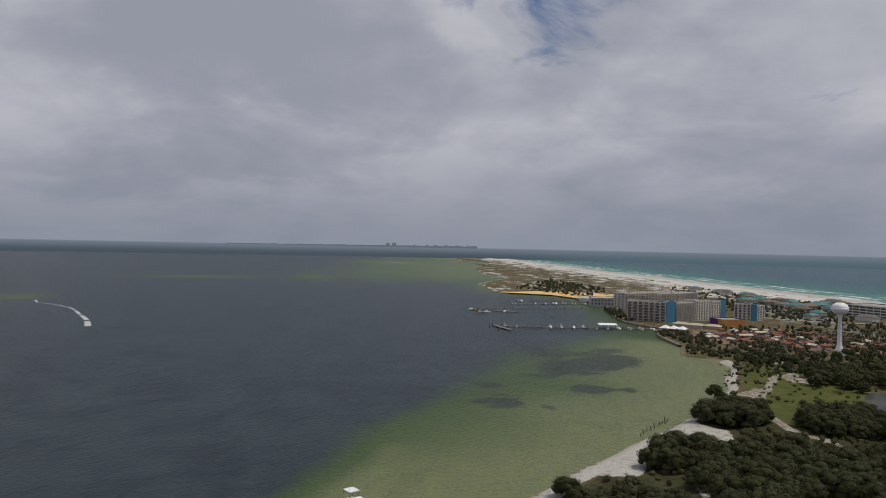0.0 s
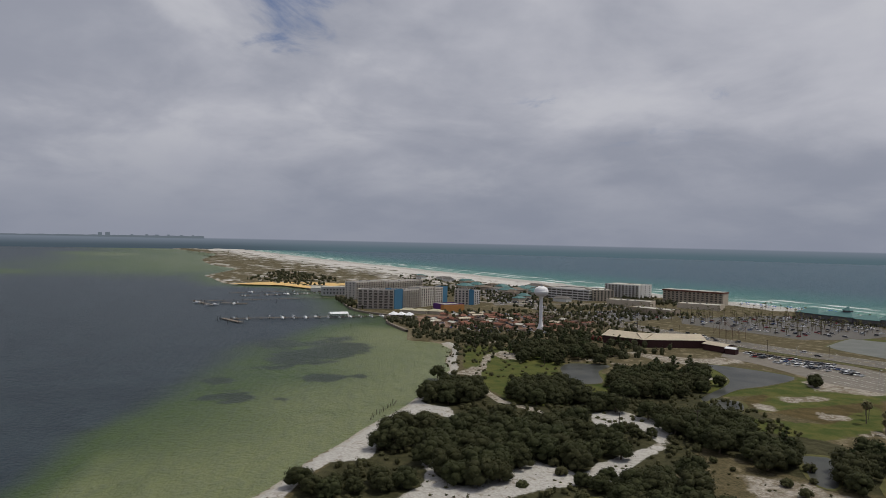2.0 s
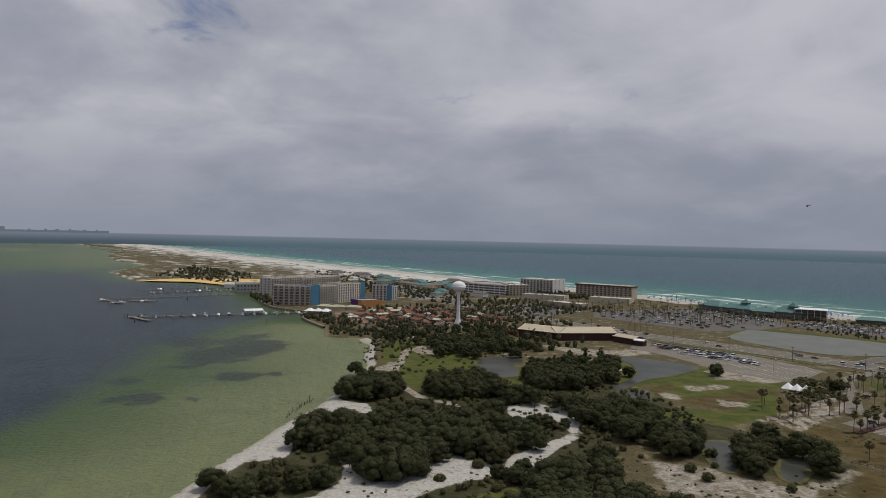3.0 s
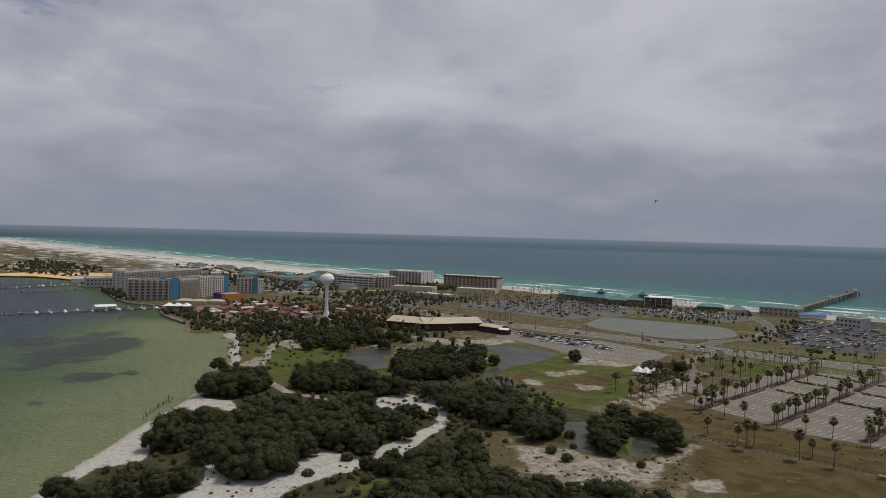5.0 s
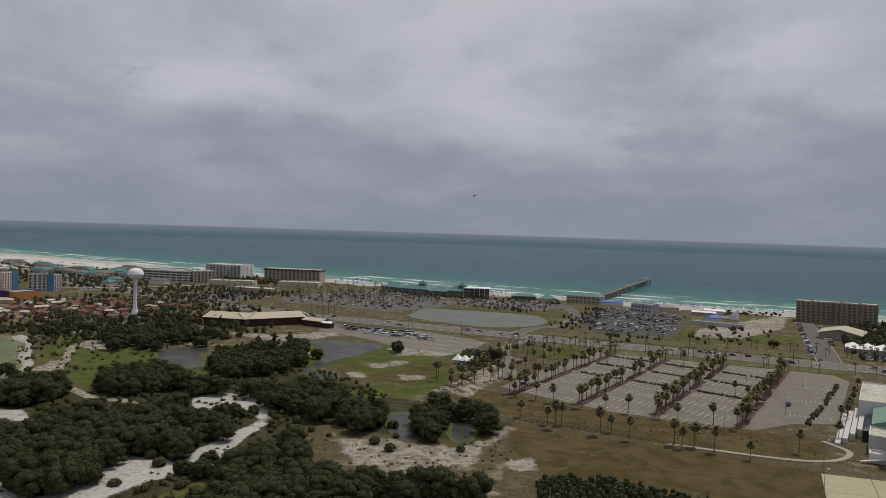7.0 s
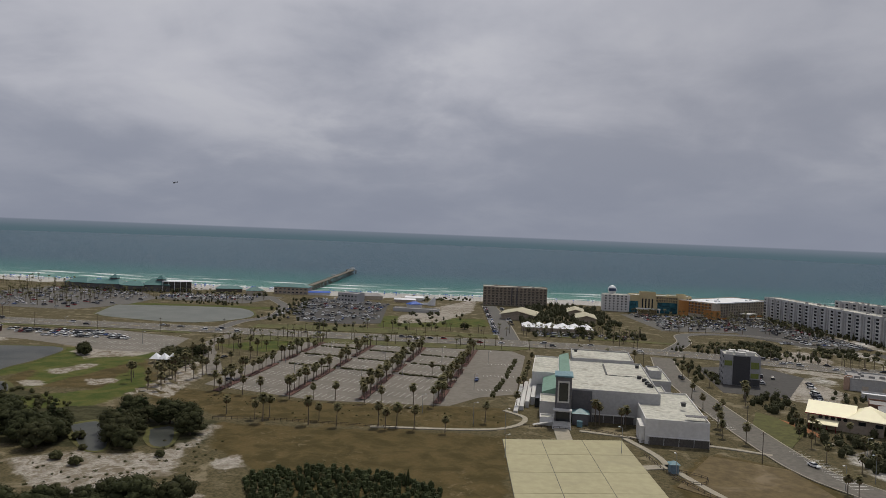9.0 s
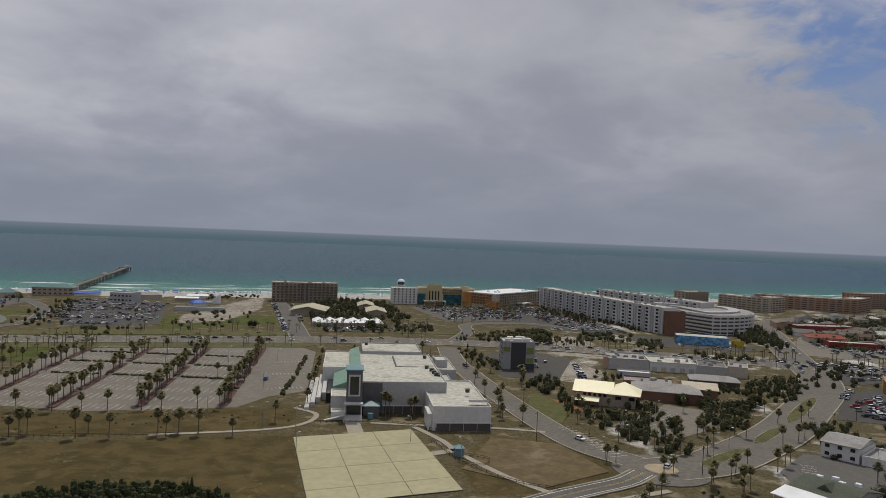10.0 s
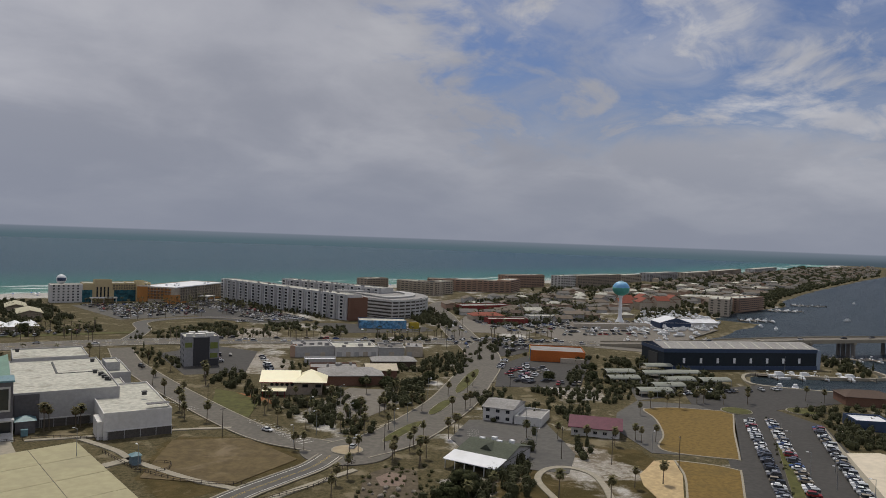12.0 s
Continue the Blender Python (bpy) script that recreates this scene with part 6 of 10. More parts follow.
def white_row(label, p, q, d, h, floors, bays):
    root, w = block("apartment_row", label, p, q, d, h, ROW_WALL, ROOF_WHITE, "apartment house", "white apartment rows", units=14)
    st = (h - 1.5) / floors
    for k in range(bays):
        s = Shape()
        x = (k + 0.5) * w / bays
        s.box(x - w / bays * 0.27, -1.6, -1, x + w / bays * 0.27, 0.0, h + 0.4)
        part("projecting_bay", s, ROW_WALL, root)
    wide = opening("window", 3.4, 1.7, DARK_FRAME)
    for k in range(bays):
        for f in range(floors):
            x = (k + 0.5) * w / bays
            piece("window", wide, WALLS[root.name], pose(x + (0.9 if k % 2 else -0.9), -1.6, 1.3 + f * st))
        dark = Shape()
        x = k * w / bays
        if k:
            dark.box(x - 0.9, -0.3, 0.5, x + 0.9, -0.02, h - 2)
            part("shaft", dark, MID_GREY, root)
    return root


white_row("long white seven-storey apartment row facing the car park", (322, 752), (344, 536), 17, 22.5, 7, 18)
white_row("second long white apartment row behind the first", (388, 740), (420, 590), 17, 22.5, 7, 13)


def curved_garage():
    root = thing("parking_garage", "curved white six-deck parking garage", "parking garage", 362, 533)
    arc = []
    for k in range(17):
        a = radians(-100 + k * 105 / 16)
        arc.append((38 + 62 * math.cos(a), 58 + 62 * math.sin(a)))
    back = [(40, 110), (2, 80)]
    core = [(38 + 60.5 * math.cos(radians(-100 + k * 105 / 16)), 58 + 60.5 * math.sin(radians(-100 + k * 105 / 16))) for k in range(17)]
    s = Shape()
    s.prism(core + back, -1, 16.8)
    # the core is solid; its dark colour paints the shade between parapets
    part("core", s, SHADE_RECESS, root, "solid core coloured dark as deck shade")
    inner = [(38 + 61.4 * math.cos(radians(-100 + k * 105 / 16)), 58 + 61.4 * math.sin(radians(-100 + k * 105 / 16))) for k in range(17)]
    for lev in range(6):
        t = Shape()
        t.ring(arc + back, inner + [(40, 109), (3, 80)], lev * 3.1 - 0.3 + (1.0 if lev == 0 else 0), lev * 3.1 + 1.25)
        part("deck_parapet", t, WHITE_WALL, root, "white concrete parapet band")
    for i in range(0, 17, 1):
        c = Shape()
        x, y = arc[i]
        c.box(x - 0.35, y - 0.35, -1, x + 0.35, y + 0.35, 16.5)
        part("column", c, WHITE_WALL, root)
    r = Shape()
    r.prism(inner + [(40, 108), (4, 80)], 16.85, 17.1)
    part("top_deck", r, ROOF_GREY, root)
    ramp = Shape()
    ramp.ring([(38 + 50 * math.cos(radians(-100 + k * 105 / 16)), 58 + 50 * math.sin(radians(-100 + k * 105 / 16))) for k in range(17)] + [(30, 100)],
              [(38 + 40 * math.cos(radians(-100 + k * 105 / 16)), 58 + 40 * math.sin(radians(-100 + k * 105 / 16))) for k in range(17)] + [(28, 92)], 17.1, 18.6)
    part("ramp", ramp, GREY_WALL, root)


curved_garage()
b, w = block("brick_stair_house", "red brick end wall of the garage", (345, 533), (363, 531), 14, 20.0, BRICK_WALL, ROOF_WHITE)


def blue_shop():
    root, w = block("beach_shop", "beach shop with a painted sea mural", (325, 487), (358, 467), 22, 6.4, NAVY_TRIM, ROOF_WHITE, "shop")
    mural = surface("shop_mural", (0.12, 0.30, 0.50), 0.7, 0.6, 0.5, 0.25, (0.30, 0.36, 0.38), relief=0)
    s = Shape()
    s.box(0.1, -0.3, 3.2, w - 0.1, -0.03, 6.6)
    part("mural", s, mural, root, "blue sea mural")
    t = Shape()
    t.box(0.1, -0.3, 0.2, w - 0.1, -0.03, 3.1)
    part("shop_front", t, mural, root)
    block("filling_station", "yellow-edged filling station canopy", (362, 467), (369, 464), 6, 4.6, surface("yellow_sign_paint", (0.42, 0.31, 0.03), 0.6, 0.1), ROOF_WHITE, "canopy")


blue_shop()

# -- far apartment houses along the eastern beach --
FAR = "far beach apartment houses"
for p, q, d, h, fl, by, wall, lab in (
        ((545, 800), (585, 808), 20, 17, 6, 8, BROWN_WALL, "brown apartment house on the beach"),
        ((572, 770), (590, 715), 20, 17.5, 6, 9, BEIGE_WALL, "cream apartment house end on to the sea"),
        ((592, 715), (640, 735), 18, 17.5, 6, 7, BEIGE_WALL, "cream apartment house with balconies"),
        ((640, 790), (730, 715), 20, 17.0, 6, 15, TERRA_WALL, "terracotta apartment house with balconies"),
        ((732, 716), (780, 745), 20, 18.0, 6, 8, TERRA_WALL, "terracotta apartment house near the beach"),
        ((800, 790), (890, 795), 20, 20.0, 7, 14, TERRA_WALL, "brown-red beach apartment house"),
        ((900, 768), (940, 772), 20, 20.0, 7, 6, WHITE_WALL, "white and blue beach apartment house"),
        ((950, 775), (1090, 790), 22, 19.5, 7, 18, BROWN_WALL, "long brown beach apartment house"),
        ((1130, 830), (1240, 850), 22, 15, 5, 14, BEIGE_WALL, "beige apartment house on the beach"),
        ((1270, 850), (1420, 880), 22, 17, 6, 16, GREY_WALL, "grey apartment house on the beach"),
        ((1460, 880), (1640, 925), 24, 15, 5, 18, BEIGE_WALL, "beige apartment house on the beach"),
        ((1700, 940), (1950, 1010), 24, 15, 5, 22, BROWN_WALL, "brown apartment house on the beach"),
        ((2050, 1020), (2400, 1120), 26, 14, 5, 26, GREY_WALL, "grey apartment house on the beach"),
        ((760, 405), (815, 432), 22, 18, 6, 10, BEIGE_WALL, "cream apartment house on the sound"),
        ((818, 425), (890, 430), 22, 16, 6, 12, TERRA_WALL, "red-brown apartment house on the sound")):
    root, w = block("apartment_house", lab, p, q, d, h, wall, ROOF_WHITE, "apartment house", FAR, units=3)
    st = (h - 1.2) / fl
    for f in range(fl):
        s = Shape()
        for k in range(by):
            x = (k + 0.5) * w / by
            s.box(x - w / by * 0.33, -0.3, 0.9 + f * st, x + w / by * 0.33, -0.02, 0.9 + f * st + st * 0.62)
        for k in range(3):
            y = (k + 0.5) * d / 3
            s.box(-0.3, y - 1.4, 1.2 + f * st, -0.02, y + 1.4, 1.2 + f * st + st * 0.5)
        # windows and balcony openings as dark blocks, recess shade in the colour
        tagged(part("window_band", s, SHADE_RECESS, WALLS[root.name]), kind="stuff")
        t = Shape()
        t.box(0, -1.3, 0.55 + f * st, w, 0, 0.8 + f * st)
        t.box(0, -1.3, 0.8 + f * st, w, -1.2, 1.6 + f * st)
        part("balcony_parapet", t, wall, WALLS[root.name])

# -- the dark tower block --
b, w = block("tower_block", "dark grey six-storey tower with lime panels", (148, 392), (166, 388), 17, 16.4, MID_GREY, ROOF_WHITE, "hotel")
for x0, x1, z0, z1, m in ((0.2, 4.0, 10.5, 13.2, LIME_WALL), (13.6, 17.6, 9.5, 13.0, LIME_WALL), (13.6, 17.6, 4.4, 7.0, LIME_WALL)):
    s = Shape()
    s.box(x0, -0.3, z0, x1, -0.03, z1)
    part("lime_panel", s, m, b, "lime green panel")
s = Shape()
s.box(4.6, -0.25, 0.3, 13.2, -0.02, 15.8)
s.box(12.2, -0.2, 0.3, 18.3, -0.021, 3.8)
part("dark_front", s, DARK_FRAME, b)
openings(b, "window", "front", w, 17, 5, 2, 1.6, 1.6, 2.2, 3.0, DARK_FRAME, start=6.2, end=11.8)
openings(b, "window", "left", w, 17, 5, 3, 1.5, 1.4, 2.2, 3.0, DARK_FRAME)
for x, y, a in ((1.5, 3, 3), (6, 2, 5), (12.5, 6, 4), (4, 10, 3), (9, 11, 5)):
    s = Shape()
    s.box(x, y, 15.7, x + a, y + 3, 17.4)
    s.box(x - 0.2, y - 0.2, 17.4, x + a + 0.2, y + 3.2, 17.6)
    part("roof_house", s, WHITE_WALL, b)


# -- the yellow-roofed restaurant and its neighbours --
def restaurant():
    root = thing("restaurant", "restaurant with bright pale yellow metal roof", "restaurant", 153, 309, GROUND, heading((153, 309), (176, 294)))
    s = Shape()
    s.prism([(0, 0), (28, 0), (28, 16), (0, 16)], -1, 6.0, top=False)
    part("wall", s, BROWN_WALL, root)
    gable(root, 17, 16, 6.0, 10.0, ROOF_YELLOW, BRICK_WALL, over=0.8)
    gable(root, 14, 16, 6.3, 11.0, ROOF_YELLOW, over=0.8, x=15.5, y=-1.5, hip=7)
    trim = Shape()
    trim.box(-0.9, -0.95, 5.6, 29.8, -0.8, 6.0)
    part("red_trim", trim, RED_WALL, root, "red roof edge")
    porch = Shape()
    porch.solid([(1, -6, 3.0), (12, -6, 3.0), (12, -0.2, 4.0), (1, -0.2, 4.0), (1, -6, 2.8), (12, -6, 2.8), (12, -0.2, 3.8), (1, -0.2, 3.8)], [(0, 1, 2, 3), (7, 6, 5, 4), (0, 4, 5, 1), (1, 5, 6, 2), (3, 7, 4, 0)])
    part("porch_roof", porch, ROOF_YELLOW, root, "pale yellow porch roof")
    for k in range(4):
        c = Shape()
        c.box(1.3 + k * 3.3, -5.7, -1, 1.6 + k * 3.3, -5.4, 2.9)
        part("post", c, RED_WALL, root)
    for k in range(5):
        o = Shape()
        o.lathe([(0.8, 0.0), (0.8, 0.12)], 14)
        ob = part("round_window", o, GLASS, root)
        ob.matrix_basis = pose(5 + k * 2.3, -0.02, 4.9, 90, 0, 0)
    for x in (19, 25):
        d = Shape()
        d.box(x, -0.3, 3.6, x + 2.6, -0.02, 5.0)
        part("window", d, GLASS, root)


restaurant()
def warehouse(label, p, q, d, h, wall, roof, doors, units):
    """A long low shop hall: a shallow metal roof behind a parapet, doors and a dark foot along its front."""
    root, w = block("warehouse", label, p, q, d, h, wall, roof, "shop", units=units)
    for k in range(doors):
        s = Shape()
        x = (k + 0.5) * w / doors
        s.box(x - 1.5, -0.16, 0.0, x + 1.5, -0.02, 2.9)
        part("shop_door", s, BEIGE_WALL if k % 2 else GREY_WALL, root)
    cap = Shape()
    cap.box(-0.2, -0.35, h - 0.1, w + 0.2, 0.4, h + 0.18)
    part("coping", cap, FRAME, root)
    return root, w


warehouse("long grey-white shop hall with weathered metal roof", (215, 390), (237, 381), 26, 6.6, GREY_WALL, ROOF_GREY, 5, 6)
warehouse("grey-white shop hall with a pale roof section", (237.4, 380.8), (262, 370), 24, 5.8, WHITE_WALL, ROOF_WHITE, 5, 5)
warehouse("low pale shop hall with a grey roof section", (262.4, 369.6), (276, 361), 22, 5.4, GREY_WALL, SHINGLE_GREY, 3, 3)
warehouse("tan-fronted shop end with square sign", (276.4, 360.6), (285, 354), 20, 6.4, BEIGE_WALL, ROOF_GREY, 2, 2)
block("warehouse", "terracotta stair block beside the shop hall", (212.5, 392), (214.8, 390.2), 8, 7.0, TERRA_WALL, ROOF_GREY, "shop")
block("shed", "small grey shed with white roof", (208, 366), (224, 358), 8, 3.4, GREY_WALL, TANK_WHITE, "shed")
b = house("lodge_hall", "low brick hall with pale shingle roof", (186, 312), (214, 297), 22, 5.0, 7.4, BRICK_WALL, ROOF_GREY, hip=8)
block("flat_shop", "brown flat-roofed shop with roof units", (192, 332), (214, 320), 14, 5.6, BRICK_WALL, ROOF_GREY, "shop", units=6)
house("lodge_hall", "dark shop with pale hipped roof", (236, 338), (258, 326), 14, 4.0, 6.0, ROOF_BROWN, ROOF_GREY, hip=5)
house("barrel_shop", "brick and tan barrel-roofed shop", (214, 312), (228, 304), 16, 5.2, 7.4, BRICK_WALL, ROOF_TAN)


def orange_shop():
    root, w = block("orange_shop", "bright orange shop with a grey roof", (337, 310), (361, 286), 24, 7.0, surface("deep_orange_paint", (0.46, 0.13, 0.03), 0.7, 0.12, 1.0, 0.1), ROOF_GREY, "shop")
    for k, m in enumerate((BLUE_WALL, LIME_WALL, surface("yellow_mural_paint", (0.6, 0.45, 0.05), 0.7, 0.2), RED_WALL)):
        s = Shape()
        s.box(-0.35, 1 + k * 5.5, 0.2, -0.03, 6.3 + k * 5.5, 7.6 - 0.5 * (k % 2))
        part("mural_panel", s, m, root, "colourful painted panel")
    s = Shape()
    s.box(w * 0.55, -3, -0.5, w, 0, 3.0)
    part("porch", s, BEIGE_WALL, root)


orange_shop()
block("red_shop", "long red shop with a pale roof", (496, 553), (556, 540), 22, 6.0, RED_WALL, ROOF_GREY, "shop")
house("red_shop", "red-roofed restaurant by the crossing", (452, 490), (480, 476), 18, 4.5, 7, BEIGE_WALL, ROOF_RED, hip=6)
block("red_shop", "low shop with red trim", (446, 462), (480, 446), 14, 5.0, RED_WALL, ROOF_WHITE, "shop")
block("white_shop", "low white shop by the highway", (505, 468), (535, 452), 14, 4.6, WHITE_WALL, ROOF_WHITE, "shop")
block("white_shop", "pale flat-roofed motel wing", (498, 408), (560, 372), 12, 4.4, BEIGE_WALL, ROOF_GREY, "motel")
house("white_shop", "white-roofed boat shop with blue gable", (575, 372), (600, 356), 20, 5.5, 10, NAVY_TRIM, TANK_WHITE, along=False)
house("white_shop", "white-roofed long boat shop", (604, 372), (640, 352), 16, 4, 6.5, WHITE_WALL, TANK_WHITE)
for k, (x, y) in enumerate(((690, 500), (712, 488), (734, 480), (756, 486), (720, 520), (744, 512), (768, 505), (790, 500))):
    house("town_house", "cream town house with a red tile roof", (x, y), (x + 15, y - 7), 13, 7.5 + 1.5 * (k % 3), 12.5 + 1.5 * (k % 3), BEIGE_WALL, ROOF_RED, group="red-roofed town houses", windows=3, along=k % 2 == 0)


def low_town():
    """Small houses and shops scattered behind the beach front."""
    rnd = random.Random(11)
    kinds = [(WHITE_WALL, SHINGLE_GREY), (BEIGE_WALL, SHINGLE_GREY), (GREY_WALL, SHINGLE_TAN), (BEIGE_WALL, ROOF_BROWN), (BEIGE_WALL, ROOF_WHITE), (TERRA_WALL, SHINGLE_TAN)]
    names = ["white house with a grey shingle roof", "beige house with a grey shingle roof", "grey house with a tan shingle roof", "beige house with a brown shingle roof", "beige house with a pale weathered roof", "brown house with a tan shingle roof"]
    taken = []
    tries = 0
    while len(taken) < 165 and tries < 9000:
        tries += 1
        x, y = rnd.uniform(470, 1500), rnd.uniform(430, 900)
        top = float(np.interp(x, [470, 700, 1100, 1700], [600, 690, 740, 860]))
        low = float(np.interp(x, [470, 640, 720, 900, 1044, 1440, 1700], [440, 420, 530, 470, 520, 630, 700]))
        if not low + 10 < y < top or any(math.hypot(x - a, y - b) < 23 for a, b in taken) or abs(x - 575) + abs(y - 416) < 40:
            continue
        road_y = float(np.interp(x, [450, 500, 580, 760, 1100, 1600], [530, 600, 650, 690, 740, 800]))
        if abs(y - road_y) < 26:
            continue
        taken.append((x, y))
        k = rnd.randrange(6)
        a, w, d = rnd.choice((-28, -25, 62)), rnd.uniform(12, 26), rnd.uniform(9, 15)
        e = rnd.choice((3.2, 3.4, 5.8))
        q = (x + w * math.cos(radians(a)), y + w * math.sin(radians(a)))
        house("town_house", names[k], (x, y), q, d, e, e + rnd.uniform(1.6, 3.2), *kinds[k], hip=rnd.choice((0, d * 0.45)), group="houses of the low town")


low_town()


def far_houses():
    """Small houses of the far eastern shore, too far off to count."""
    rnd = random.Random(77)
    s = Shape()
    for x, y in scatter([(1200, 560), (1583, 640), (2119, 765), (2524, 850), (3300, 1110), (3900, 1350), (3300, 1290), (2700, 1170), (2041, 1030), (1646, 970), (1300, 860), (1150, 720)], 24.0, 78, 330):
        w, d, h, a = rnd.uniform(8, 17), rnd.uniform(7, 11), rnd.uniform(3, 7), radians(rnd.choice((20, 110)) + rnd.uniform(-10, 10))
        c, e = math.cos(a), math.sin(a)

        def at(u, v, z):
            return (x + u * c - v * e, y + u * e + v * c, GROUND + z)

        lo, hi = [(0, 0), (w, 0), (w, d), (0, d)], [(-0.5, -0.5), (w + 0.5, -0.5), (w + 0.5, d + 0.5), (-0.5, d + 0.5)]
        s.solid([at(u, v, -1) for u, v in lo] + [at(u, v, h) for u, v in lo], [(0, 1, 5, 4), (1, 2, 6, 5), (2, 3, 7, 6), (3, 0, 4, 7)], 0)
        r = rnd.uniform(1.5, 3.0)
        s.solid([at(u, v, h) for u, v in hi] + [at(d * 0.4, d / 2, h + r), at(w - d * 0.4, d / 2, h + r)], [(0, 1, 5, 4), (1, 2, 5), (2, 3, 4, 5), (3, 0, 4)], rnd.choice((1, 1, 1, 2, 2, 3)))
    structure("far_houses", s, (BEIGE_WALL, SHINGLE_GREY, SHINGLE_TAN, ROOF_BROWN), "pale low houses along the far eastern shore", "houses", "stuff")


far_houses()


# -- close to the camera on the east side --
def porch_shop():
    root = thing("shop", "olive shingled shop with a white porch roof", "shop", 160, 181, GROUND, heading((160, 181), (166, 164)))
    w = span((160, 181), (166, 164))
    s = Shape()
    s.prism([(0, 3), (w, 3), (w, 24), (0, 24)], -1, 3.9, top=False)
    part("wall", s, GREY_WALL, root)
    gable(root, w, 21, 3.9, 6.4, ROOF_OLIVE, GREY_WALL, over=0.6, y=3)
    p = Shape()
    p.solid([(-0.8, -5, 3.3), (w + 0.8, -5, 3.3), (w + 0.8, 3, 4.5), (-0.8, 3, 4.5), (-0.8, -5, 3.1), (w + 0.8, -5, 3.1), (w + 0.8, 3, 4.3), (-0.8, 3, 4.3)], [(0, 1, 2, 3), (7, 6, 5, 4), (0, 4, 5, 1), (1, 5, 6, 2), (3, 7, 4, 0)])
    part("porch_roof", p, TANK_WHITE, root, "white metal porch roof")
    for k in range(6):
        c = Shape()
        c.box(k * w / 5 - 0.12, -4.7, -1, k * w / 5 + 0.12, -4.45, 3.2)
        part("post", c, WHITE_WALL, root)
    openings(root, "window", "front", w, 30, 1, 5, 1.8, 1.6, 0.9, 3, DARK_FRAME)
    d = Shape()
    d.solid([(w / 2 - 2.5, 7, 4.8), (w / 2 + 2.5, 7, 4.8), (w / 2, 7, 6.8), (w / 2, 13, 6.5)], [(0, 1, 2), (0, 2, 3), (1, 3, 2)])
    part("dormer", d, ROOF_OLIVE, root)
    for k in range(4):
        u = Shape()
        u.box(-0.9, -0.7, 0, 0.9, 0.7, 1.1)
        ob = part("roof_unit", u, TANK_WHITE, root)
        ob.location = (3 + k * 3.4, 16 + (k % 2) * 3, 5.2)


porch_shop()
b = house("office_house", "white two-storey house with a grey metal roof", (210, 219), (216, 207.5), 18, 5.8, 7.6, WHITE_WALL, ROOF_GREY)
w = span((210, 219), (216, 207.5))
openings(b, "window", "front", w, 18, 2, 3, 1.6, 1.3, 1.0, 2.9, DARK_FRAME)
block("office_porch", "low grey-roofed annex beside the office house", (216.4, 206.8), (222, 197), 17, 3.6, WHITE_WALL, ROOF_GREY, "annex")
house("maroon_house", "house with a long maroon metal roof", (224, 183), (235, 168), 15, 3.6, 6.4, WHITE_WALL, ROOF_MAROON, windows=5, over=1.2)


def navy_hall():
    root = thing("boat_storage_hall", "huge navy blue boat storage hall", "hall", 389, 248, GROUND, heading((389, 248), (480, 196)))
    w, d, h = span((389, 248), (480, 196)), 30, 13.0
    s = Shape()
    s.prism([(0, 0), (w, 0), (w, d), (0, d)], -1, h, top=False)
    part("wall", s, NAVY_WALL, root)
    t = Shape()
    t.prism([(-0.3, -0.3), (w + 0.3, -0.3), (w + 0.3, d + 0.3), (-0.3, d + 0.3)], h - 2.4, h + 0.1, top=False)
    part("fascia", t, NAVY_TRIM, root, "blue fascia band")
    gable(root, w, d, h + 0.1, h + 2.6, ROOF_GREY, NAVY_TRIM, over=0.4)
    for k in range(12):
        y = Shape()
        for off in (0.06,):
            a, b = (k + 0.5) * w / 12, 0.8
            y.solid([(a - 0.5, b, h + 0.30), (a + 0.5, b, h + 0.30), (a + 2.2, d * 0.42, h + 2.26), (a + 1.2, d * 0.42, h + 2.26)], [(0, 1, 2, 3)])
        part("skylight", y, ROOF_WHITE, root, "pale roof light")
    for k in range(8):
        v = Shape()
        v.box(w * (0.12 + k * 0.108), -0.25, 4.0, w * (0.12 + k * 0.108) + 1.5, -0.02, 7.2)
        part("window", v, TANK_WHITE, root, "pale translucent window")
    low = Shape()
    low.box(-0.2, -0.5, 0, w + 0.2, -0.03, 2.4)
    part("base_band", low, NAVY_TRIM, root)
    end = Shape()
    end.box(w + 0.05, 0, 0, w + 3.0, d, h - 1)
    part("end_bay", end, surface("pale_blue_siding", (0.30, 0.36, 0.45), 0.6, 0.1), root)
    dr = Shape()
    dr.box(-0.35, 8, 0, -0.05, 20, 9)
    part("door", dr, DARK_STEEL, root)


navy_hall()


